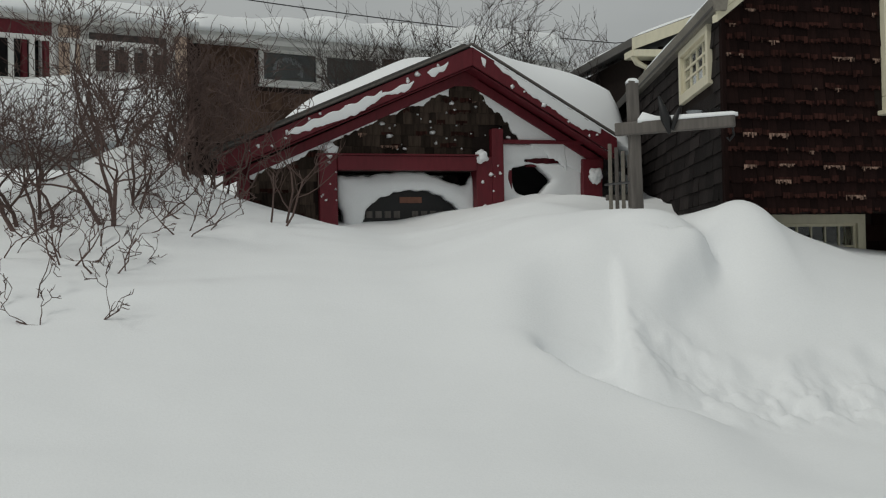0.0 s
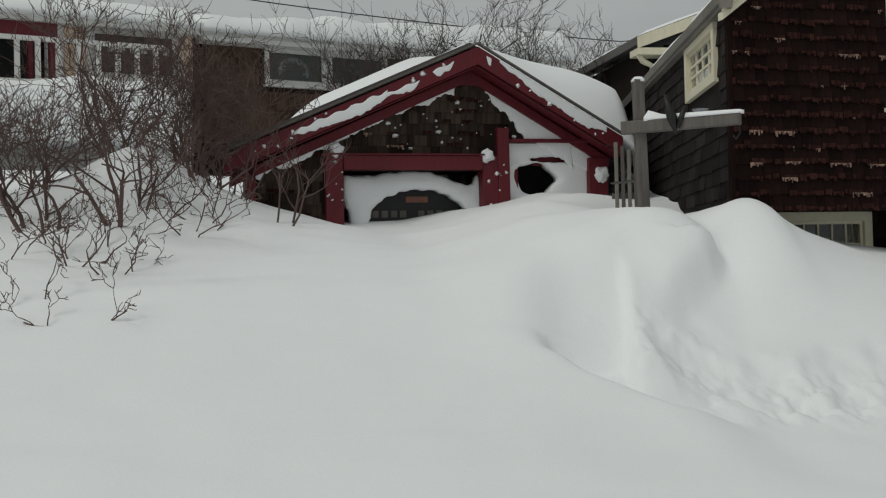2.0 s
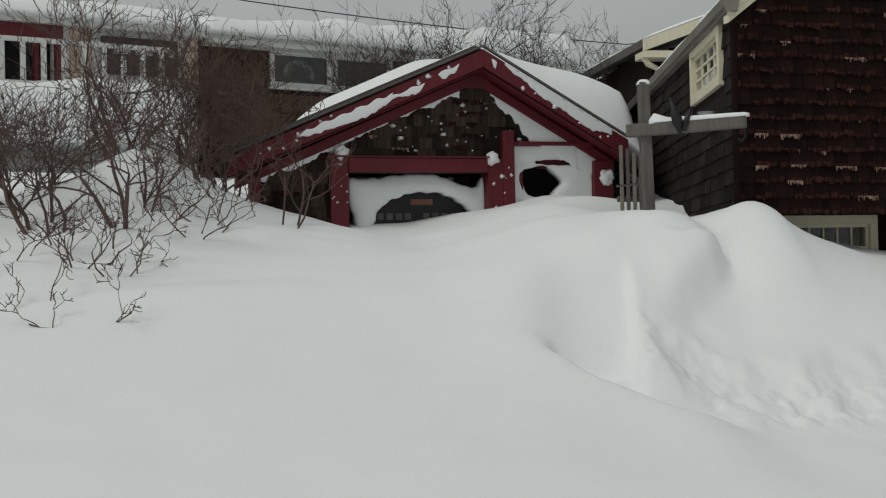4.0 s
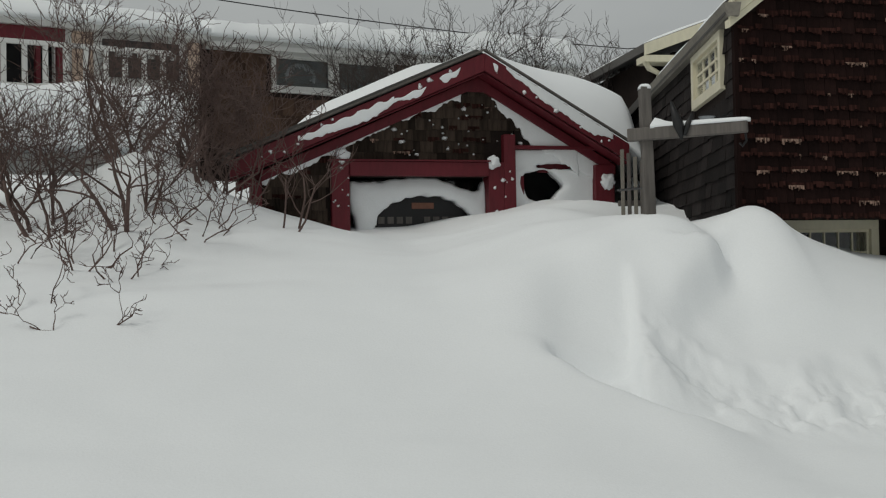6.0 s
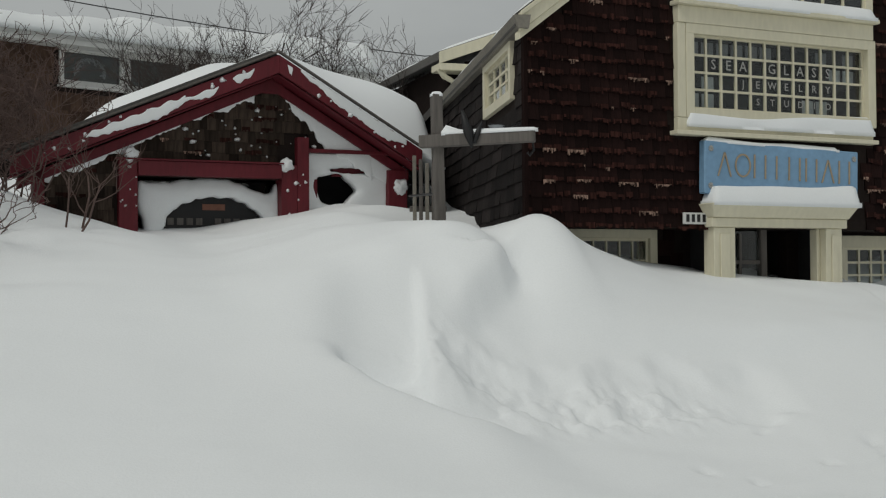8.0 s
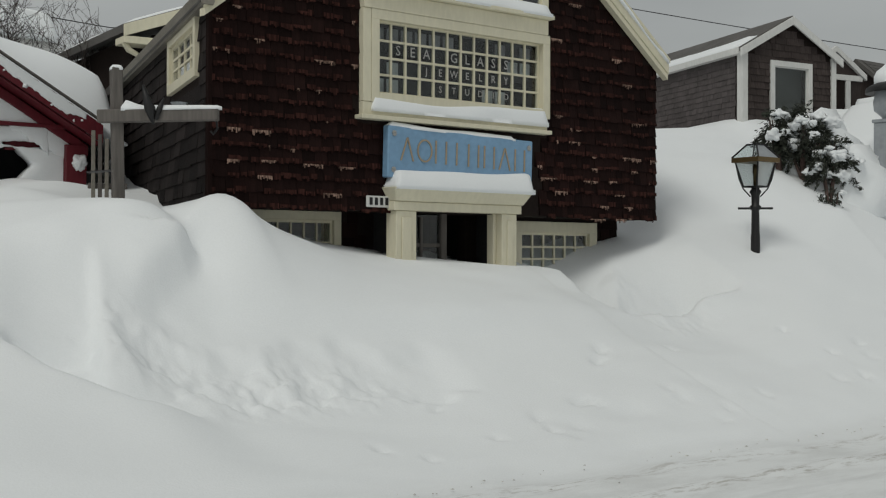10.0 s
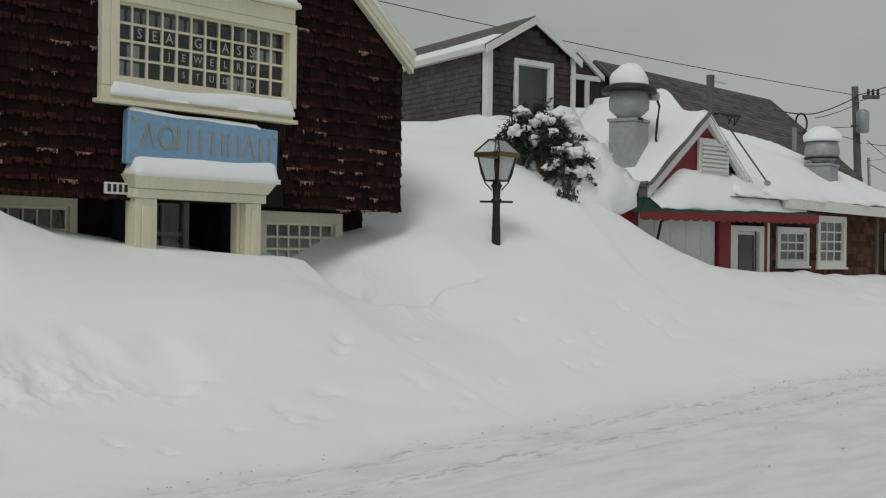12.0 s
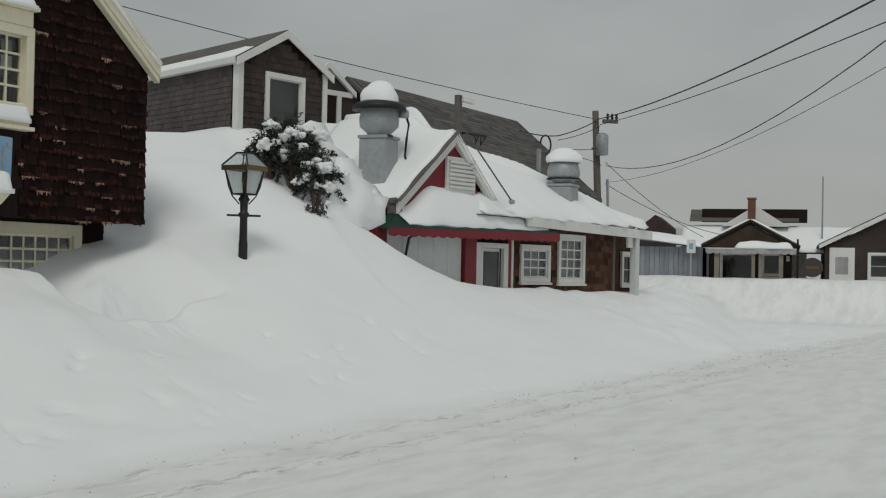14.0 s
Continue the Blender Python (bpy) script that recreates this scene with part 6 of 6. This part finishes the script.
def roof_fan(x, y, z, wide, duct, bowl, label, seed, hat):
    t = thing("roof_exhaust_fan", DINER @ pose(x, y, z, 0, 0, 12), label, "exhaust fan", "roof fans")
    box("duct", -wide * 0.57, wide * 0.57, -wide * 0.54, wide * 0.54, -0.3, duct, STEEL, t, bevel=0.01)
    box("duct_flange", -wide * 0.62, wide * 0.62, -wide * 0.59, wide * 0.59, duct + 0.002, duct + 0.06, STEEL, t, bevel=0.01)
    r = wide * 0.72
    part("bowl", lathe([(r * 0.62, duct + 0.06), (r * 0.62, duct + 0.10), (r, duct + 0.22), (r * 1.04, duct + 0.1 + bowl * 0.5), (r * 0.92, duct + 0.1 + bowl * 0.85), (r * 0.8, duct + 0.1 + bowl)], 22), STEEL, t, smooth=True)
    part("brim", lathe([(r * 0.8, duct + 0.06 + bowl), (r * (1.42 if hat else 1.02), duct - (0.03 if hat else -0.08) + bowl), (r * (1.38 if hat else 1.0), duct + 0.06 + bowl), (r * 1.05, duct + 0.12 + bowl), (r * 0.5, duct + 0.2 + bowl)], 22), BLACK if hat else STEEL, t, smooth=True)
    if hat:
        part("conduit", tube([(0.30, -0.34, duct + 0.05 + bowl), (0.36, -0.42, duct + 0.3), (0.28, -0.42, duct + 0.05), (0.26, -0.40, duct - 0.28), (0.36, -0.40, duct - 0.38), (0.42, -0.36, duct - 0.3)], [0.022] * 6, 6), BLACK, t, smooth=True)
        part("junction_box", lathe([(0.09, 0), (0.1, 0.06), (0.08, 0.14)], 10), STEEL, t, m=pose(0.22, -0.38, duct + bowl * 0.75))
        box("latch_plate", -0.24, -0.04, -wide * 0.625, -wide * 0.592, duct + 0.015, duct + 0.07, BLACK, t)
    else:
        part("band", lathe([(r * 1.06, duct + 0.16), (r * 1.06, duct + 0.19)], 22), BLACK, t)
    bm = bmesh.new()
    bmesh.ops.create_icosphere(bm, subdivisions=3, radius=1.0)
    for v in bm.verts:
        f = 1 + 0.12 * noise.noise(v.co * 1.5 + Vector((seed, 0, 0)))
        v.co = Vector((v.co.x * r * (1.0 if hat else 1.12) * f, v.co.y * r * (1.0 if hat else 1.12) * f, max(v.co.z, -0.25) * (0.38 if hat else 0.26) * f))
    ob = part("fan_snow", bm, SNOW, None, smooth=True)
    ob.matrix_world = t.matrix_world @ pose(0, 0, duct + 0.14 + bowl)
    tagged(ob, "rounded cap of snow on a roof fan", "snow", "fan snow")


def diner_local(wx, wy, wz):
    return DINER.inverted() @ Vector((wx, wy, wz))


q = diner_local(15.49, 16.87, 0)
roof_fan(q.x, q.y, 3.22, 0.48, 0.74, 0.54, "large galvanised roof fan with a dark brim and snow cap", 3.0, True)
q = diner_local(21.96, 17.98, 0)
roof_fan(q.x, q.y, 3.02, 0.49, 0.52, 0.46, "smaller galvanised roof fan with a snow cap", 8.0, False)


def roof_camera():
    t = thing("roof_mast", DINER @ pose(2.12, -0.05, 4.0), "short timber mast with a small camera on the gable", "mast")
    box("mast", -0.06, 0.06, -0.05, 0.05, 0, 0.90, GREYWOOD, t)
    box("camera_body", -0.09, 0.17, -0.15, -0.05, 0.76, 0.88, WHITE, t, bevel=0.02, m=pose(0, 0, 0, 0, 8, -20))
    box("bracket", 0.05, 0.75, -0.1, -0.05, 0.20, 0.25, BLACK, t, m=pose(0, 0, -0.03, 0, 0, -6))
    part("cable_coil", tube([Vector((0.35 + 0.06 * k + 0.05 * math.sin(k * 2.2), -0.12, 0.12 + 0.10 * math.cos(k * 1.9))) for k in range(8)], [0.014] * 8, 5), CABLE, t, smooth=True)
    part("guy_rod", tube([(0.0, -0.2, 0.18), (1.32, -0.4, -1.0)], [0.016, 0.016], 5), GREYWOOD, t)
    part("rod_end", lathe([(0.01, 0), (0.06, 0.02), (0.06, 0.08), (0.01, 0.1)], 8), STEEL, t, m=pose(1.32, -0.4, -1.06))


roof_camera()


# ---- snow-laden evergreen by the grey house ----
def evergreen(x, y, z, sprays, spread, high, seed, laden):
    """Drooping feathery sprays round a few stems; laden: how much of it lies under snow."""
    rng = random.Random(seed)
    t = thing("evergreen_shrub", pose(x, y, z), "dark evergreen shrub bent under clumps of snow", "shrub")
    verts, faces, caps = [], [], []
    for k in range(sprays):
        a = rng.uniform(0, 2 * math.pi)
        rr = math.sqrt(rng.random())
        c = Vector((math.cos(a) * spread * rr, math.sin(a) * spread * 0.5 * rr, high * (1 - rr * 0.6) * rng.uniform(0.0, 1.0)))
        way = Vector((math.cos(a) * 0.8, math.sin(a) * 0.6, rng.uniform(-0.7, 1.0) if c.z > high * 0.45 else rng.uniform(-1.2, 0.2))).normalized()
        length = rng.uniform(0.18, 0.42)
        for q in range(110):
            u = rng.random()
            p = c + way * length * (u - 0.35) + Vector((rng.gauss(0, 1), rng.gauss(0, 1), rng.gauss(0, 1))) * 0.055 * (1.15 - u) - Vector((0, 0, 0.12 * u * u))
            d = (way + Vector((rng.gauss(0, 0.55), rng.gauss(0, 0.55), rng.gauss(-0.1, 0.55)))).normalized() * rng.uniform(0.02, 0.055)
            s = d.cross(Vector((rng.gauss(0, 1), rng.gauss(0, 1), rng.gauss(0, 1)))).normalized() * rng.uniform(0.006, 0.014)
            n = len(verts)
            verts += [p - d, p + s, p + d, p - s]
            faces.append((n, n + 1, n + 2, n + 3))
        if rng.random() < laden:
            base = c + Vector((rng.gauss(0, 0.06), rng.gauss(-0.05, 0.06), 0.04))
            for q in range(rng.choice((1, 3, 4))):
                caps.append((base + Vector((rng.gauss(0, 0.10), rng.gauss(0, 0.06), rng.gauss(0, 0.05))), rng.uniform(0.03, 0.11)))
    for _ in range(7):
        part("stem", tube([(0, 0, -0.4), (rng.gauss(0, spread * 0.4), rng.gauss(0, spread * 0.2), high * 0.6)], [0.03, 0.01], 5), BARK, t)
    ob = part("foliage", (verts, faces), NEEDLE, t)
    ob["kind"] = "stuff"
    if caps:
        bm = bmesh.new()
        for c, r in caps:
            for v in bmesh.ops.create_icosphere(bm, subdivisions=3, radius=1.0)["verts"]:
                f = 0.85 + 0.75 * noise.noise(v.co * 1.4 + c * 5) + 0.5 * noise.noise(v.co * 3.5 + c * 2) + 0.25 * noise.noise(v.co * 8 + c)
                v.co = c + Vector((v.co.x * r * 1.4 * f, v.co.y * r * f, v.co.z * r * 0.85 * f))
        ob = part("branch_snow", bm, SNOW, t, "clumps of snow resting on the boughs", smooth=True)
        ob["kind"] = "stuff"


def hill_point(az, dist):
    a = radians(az)
    return dist * math.sin(a), dist * math.cos(a)


for k, (az, dist, z, n, spread, high, laden) in enumerate(((37.9, 19.5, 3.35, 40, 0.30, 0.85, 0.05), (38.9, 19.6, 3.3, 40, 0.45, 0.95, 0.36), (40.0, 19.5, 2.9, 40, 0.32, 1.0, 0.2), (40.1, 19.0, 2.55, 6, 0.2, 0.35, 0.4))):
    x, y = hill_point(az, dist)
    evergreen(x, y, max(z - 0.15, ground_z(x, y) - 0.15), n, spread, high, 120 + k, laden)
for az, dist, z, r, sx in ((39.6, 20.3, 3.02, 0.85, 1.15), (38.6, 19.9, 3.1, 0.5, 1.0), (41.0, 20.0, 2.6, 0.7, 1.3)):
    x, y = hill_point(az, dist)
    blob("snow_mound", pose(x, y, z), 0, 0, 0, r, random.Random(9), "mound of snow piled behind an evergreen shrub", sx=sx)


# ---- utility pole and wires ----
def utility_pole():
    t = thing("utility_pole", pose(33.55, 26.0, 0.75), "weathered wooden utility pole with a transformer and cables", "utility pole")
    part("pole", tube([(0, 0, 0), (-0.17, 0.2, 6.25)], [0.14, 0.105], 12), POLEWOOD, t, smooth=True)
    part("transformer", lathe([(0.15, 4.76), (0.2, 4.79), (0.2, 5.4), (0.15, 5.46), (0.05, 5.5)], 16), STEEL, t, m=pose(-0.26, -0.18, 0), smooth=True)
    box("cross_arm", -0.1, 0.42, -0.06, 0.06, 5.85, 5.97, POLEWOOD, t, m=pose(0, -0.1, 0, 0, 0, -30))
    for k in range(3):
        part("insulator", lathe([(0.03, 0), (0.06, 0.06), (0.035, 0.1), (0.05, 0.16), (0.01, 0.2)], 10), CABLE, t, m=pose(0.05 + 0.13 * k, -0.14 - 0.08 * k, 5.97))
    part("guard", tube([(0.1, -0.2, 2.4), (0.05, -0.18, 4.0)], [0.05, 0.05], 6), STEEL, t)
    box("bracket_arm", -0.55, 0.0, -0.04, 0.04, 4.95, 5.01, POLEWOOD, t)
    part("cable_loop", tube([Vector((-2.3 + 0.26 * math.cos(w), 0.5, 4.98 + 0.3 * math.sin(w))) for w in (k * 0.5 - 1.4 for k in range(10))], [0.03] * 10, 5), CABLE, t, smooth=True)


utility_pole()


def wire(points, r=0.02, sag=0.0, label="thin black overhead cable"):
    """A hanging cable through the points."""
    pts = []
    for a, b in zip(points, points[1:]):
        a, b = Vector(a), Vector(b)
        for k in range(16):
            u = k / 16
            pts.append(a.lerp(b, u) - Vector((0, 0, sag * 4 * u * (1 - u))))
    pts.append(Vector(points[-1]))
    ob = part("overhead_cable", tube(pts, [r * 0.72] * len(pts), 5), CABLE, None, smooth=True)
    tagged(ob, label, "cable", "overhead cables")


wire([(33.4, 26.15, 6.72), (14.5, 5.2, 5.65)], 0.024, 0.30)
wire([(33.5, 26.1, 6.55), (16.5, 5.6, 5.75)], 0.016, 0.20)
wire([(33.6, 25.9, 5.2), (13.0, 2.4, 6.9)], 0.015, 1.40)
wire([(33.6, 25.9, 4.65), (14.5, 3.1, 6.1)], 0.009, 0.75, "thin pale overhead cable")
wire([(33.35, 26.25, 6.75), (9.0, 26.4, 8.25)], 0.015, 0.20)
wire([(9.0, 26.8, 7.2), (4.38, 29.68, 6.9), (-6.5, 23.5, 7.3)], 0.017, 0.12)
wire([(33.6, 25.9, 5.3), (44.0, 29.0, 3.2)], 0.016, 0.2)
wire([(33.6, 25.9, 4.6), (52.0, 31.0, 3.4)], 0.016, 0.5)
# bundled service drops towards the long roof
wire([(33.4, 26.15, 6.68), (29.6, 24.6, 5.75), (25.2, 22.2, 5.35)], 0.024, 0.05)
wire([(33.5, 26.1, 6.5), (29.6, 24.6, 5.62)], 0.016, 0.06)
wire([(33.5, 26.0, 5.75), (29.9, 24.8, 5.4)], 0.014, 0.03)
wire([(33.5, 26.0, 5.2), (30.2, 25.0, 5.15)], 0.014, -0.12)


# ---- buildings at the end of the street ----
def far_street():
    a = radians(58.5)
    m = pose(55 * math.sin(a), 55 * math.cos(a), 0.12, 0, 0, -60) @ pose(-0.17, 0, 0)
    h = thing("far_porch_shop", m, "small dark gabled shop with a snowy porch roof", "house")
    bm = bmesh.new()
    holed(bm, -1.45, 1.95, 0, 2.75, 0.5, 0.6, [(-0.90, 0.34, 1.4, 2.46), (0.80, 1.48, 1.65, 2.46)])
    prism(bm, [(-1.6, 2.75), (2.15, 2.75), (0.27, 3.72)], -0.2, 0.6)
    cuboid(bm, -1.45, 1.95, 0.9, 5.0, 0, 2.7)
    part("wall", bm, SHINGLE_HUT, h)
    for b in ((-0.90, 0.34, 1.4, 2.46), (0.80, 1.48, 1.65, 2.46)):
        window(h, "window", *b, 0.5, 1, 1, WHITE, fw=0.09, back=ROOM_SHADE, deep=0.3)
    board("rake_board", -1.72, 2.80, 0.27, 3.88, 0.12, -0.30, -0.22, BACKING, h)
    board("rake_board", 0.27, 3.88, 2.25, 2.80, 0.12, -0.30, -0.22, BACKING, h)
    bm = bmesh.new()
    prism(bm, [(-1.75, 2.80), (0.27, 3.86), (0.27, 3.92), (-1.75, 2.86)], -0.28, 5.0)
    prism(bm, [(0.27, 3.86), (2.28, 2.80), (2.28, 2.86), (0.27, 3.92)], -0.28, 5.0)
    part("roof", bm, ROOFING, h)
    for x, w in ((-1.05, 0.10), (0.42, 0.07), (0.70, 0.07), (1.52, 0.09)):
        box("porch_post", x - w, x + w, -0.85, -0.72, 0.8, 2.6, GUTTER, h)
    box("porch_roof", -1.50, 2.12, -0.95, -0.2, 2.6, 2.7, WHITE, h)
    v, f = [], []
    for k in range(61):
        x = -1.50 + 3.62 * k / 60
        low = 2.50 - 0.06 * abs(math.sin(k * math.pi / 5))
        v += [(x, -0.965, low), (x, -0.965, 2.66), (x, -0.955, low), (x, -0.955, 2.66)]
    for k in range(60):
        a = k * 4
        f += [(a, a + 4, a + 5, a + 1), (a + 2, a + 3, a + 7, a + 6), (a, a + 2, a + 6, a + 4), (a + 1, a + 5, a + 7, a + 3)]
    part("scalloped_valance", (v, f), CURTAIN, h, "faded scalloped awning edge")
    box("notice", 1.72, 1.86, 0.46, 0.49, 2.2, 2.42, WHITE, h)
    box("stall_riser", 0.62, 1.5, 0.40, 0.49, 1.0, 1.55, CREAM, h)
    drift_cap("porch_snow", -0.3, 1.95, -1.0, -0.15, lambda x, y: 2.7, lambda x, y: 0.26, "thick snow on the porch roof", m, nx=24, ny=8, seed=61, rough=0.08, edge=0.25)
    sl = 1.06 / 2.02
    for a, b in ((-1.75, 0.27), (0.27, 2.28)):
        drift_cap("roof_snow", a, b, -0.1, 5.0, lambda x, y: 3.92 - sl * abs(x - 0.27), lambda x, y: 0.08, "snow on the porch shop's roof", m, nx=16, ny=16, seed=62 + a, rough=0.05, edge=0.2)
    c = thing("chimney_house", m @ pose(0, 6.0, -0.1), "far house with a dark dormer roof and brick chimney", "house")
    box("chimney", 0.0, 0.34, -1.6, -1.2, 3.2, 5.12, BRICK, c)
    box("chimney_cap", -0.04, 0.38, -1.64, -1.16, 5.122, 5.2, BRICK, c)
    bm = bmesh.new()
    prism(bm, [(-2.2, 1.0), (2.62, 1.0), (2.62, 4.02), (-2.2, 4.02)], 0.4, 4.0)
    part("wall", bm, WHITE, c)
    bm = bmesh.new()
    prism(bm, [(0.1, 4.28), (0.4, 4.28), (1.1, 4.82), (1.1, 4.88), (0.1, 4.34)], -2.25, 2.7)
    ob = part("dormer_roof", bm, ROOFING, c)
    ob.matrix_local = pose(0, 0, -0.1, 0, 0, -90) @ pose(0, 0, 0, 0, 0, 180)
    box("dormer_face", -2.15, 2.62, 0.34, 0.4, 4.15, 4.78, BACKING, c)
    bm = bmesh.new()
    prism(bm, [(-1.2, 3.95), (0.3, 4.9), (1.8, 3.95)], -0.4, 0.3)
    part("gable_front", bm, WHITE, c)
    drift_cap("roof_snow", -3.0, 5.0, -2.2, 0.6, lambda x, y: 2.75 + 0.43 * (y + 2.2), lambda x, y: 0.12, "broad snow-covered lower roof", c.matrix_world, nx=30, ny=12, seed=66, rough=0.06, edge=0.2)
    r = thing("far_corner_house", m @ pose(0, -0.5, 0), "brown shingled corner house with white door and snowy roof edge", "house")
    bm = bmesh.new()
    holed(bm, 3.25, 9.0, 0.5, 2.8, 0.0, 0.15, [(5.0, 6.0, 1.6, 2.5)])
    prism(bm, [(3.25, 2.8), (9.0, 2.8), (6.1, 4.25)], 0.0, 0.15)
    cuboid(bm, 3.3, 9.0, 0.6, 6.0, 0.5, 2.8)
    part("wall", bm, SHINGLE_GREYDARK, r)
    window(r, "window", 5.0, 6.0, 1.6, 2.5, 0.0, 1, 2, WHITE, fw=0.1, back=ROOM_SHADE, deep=0.3)
    box("white_door", 3.42, 4.4, -0.06, -0.002, 1.0, 2.78, WHITE, r)
    box("door_glass", 3.65, 4.15, -0.07, -0.062, 1.7, 2.4, CURTAIN, r)
    board("rake_board", 3.0, 2.88, 6.1, 4.45, 0.16, -0.25, -0.15, WHITE, r)
    board("rake_board", 6.1, 4.45, 9.2, 2.88, 0.16, -0.25, -0.15, WHITE, r)
    bm = bmesh.new()
    prism(bm, [(3.0, 2.86), (6.1, 4.43), (6.1, 4.5), (3.0, 2.93)], -0.2, 6.0)
    prism(bm, [(6.1, 4.43), (9.2, 2.86), (9.2, 2.93), (6.1, 4.5)], -0.2, 6.0)
    part("roof", bm, ROOFING, r)
    b = thing("grey_shed", m @ pose(0, 1.0, 0), "low blue-grey shed with snow on its roof", "shed")
    for k in range(14):
        box("board", -4.6 + 0.205 * k, -4.41 + 0.205 * k, -0.02, 0.02, 0.8, 2.75, SHED, b, bevel=0)
    box("body", -4.6, -1.75, 0.03, 3.0, 0.8, 2.75, SHED, b)
    for k in range(10):
        bm = bmesh.new()
        cuboid(bm, -4.15 + 0.115 * k, -4.04 + 0.115 * k, -0.55, -0.53, 1.75, 2.45, 0, pose(0, 0.32, -0.16, -14, 0, 0))
        part("awning_stripe", bm, SHED if k % 2 else GREYWOOD, b)
    drift_cap("roof_snow", -4.9, -1.6, -0.5, 3.2, lambda x, y: 2.75 + 0.13 * (-1.7 - x), lambda x, y: 0.2 + 0.2 * smooth(-0.3, 2, y), "snow on the low shed roof", b.matrix_world, nx=24, ny=14, seed=68, rough=0.08, edge=0.3)
    k = thing("far_gabled_house", m @ pose(0, 9.0, 0), "distant dark gable with a small chimney", "house")
    bm = bmesh.new()
    prism(bm, [(-5.6, 1.5), (-3.6, 1.5), (-3.6, 3.7), (-4.6, 4.5), (-5.6, 3.7)], 0, 4)
    part("body", bm, SHINGLE_GREYDARK, k)
    box("chimney", -6.1, -5.7, 0.5, 1.0, 2.5, 4.35, BRICK, k)
    box("snow_dormer", -3.6, -2.2, 0.3, 3.0, 1.5, 3.9, WHITE, k)
    p = thing("flagpole", m @ pose(3.25, 5.0, -0.2), "slender pale flagpole on a roof", "flagpole")
    part("pole", tube([(0, 0, 0.5), (0, 0, 6.3)], [0.05, 0.035], 8), STEEL, p)
    s = thing("small_street_sign", m @ pose(-2.05, -1.5, 0), "small white sign on a thin post", "sign")
    box("post", -0.03, 0.03, -0.03, 0.03, 0.8, 3.0, STEEL, s)
    box("panel", -0.18, 0.18, -0.05, -0.032, 2.45, 3.0, WHITE, s)
    box("symbol_bar", -0.08, 0.08, -0.056, -0.0505, 2.6, 2.85, BLUE, s, bevel=0)
    o = thing("hanging_oval_sign", m @ pose(2.75, -0.8, 0), "dark oval hanging sign with faded lettering", "sign")
    box("post", -0.62, -0.54, -0.04, 0.04, 0.9, 3.1, BACKING, o)
    bm = bmesh.new()
    prism(bm, [(0.42 * math.cos(w), 1.95 + 0.40 * math.sin(w)) for w in (2 * math.pi * q / 20 for q in range(20))], -0.03, 0.03)
    part("panel", bm, GREYWOOD_DARK, o)
    box("lettering_bar", -0.25, 0.25, -0.038, -0.032, 1.9, 2.0, BRASS, o, bevel=0)
    box("arm", -0.58, 0.4, -0.03, 0.03, 2.5, 2.56, BACKING, o)


SHED = material("blue_grey_boards", (0.24, 0.26, 0.29), rough=0.8, grain=20, amount=0.2, stretch=(1, 1, 0.1), island=0.15)
far_street()
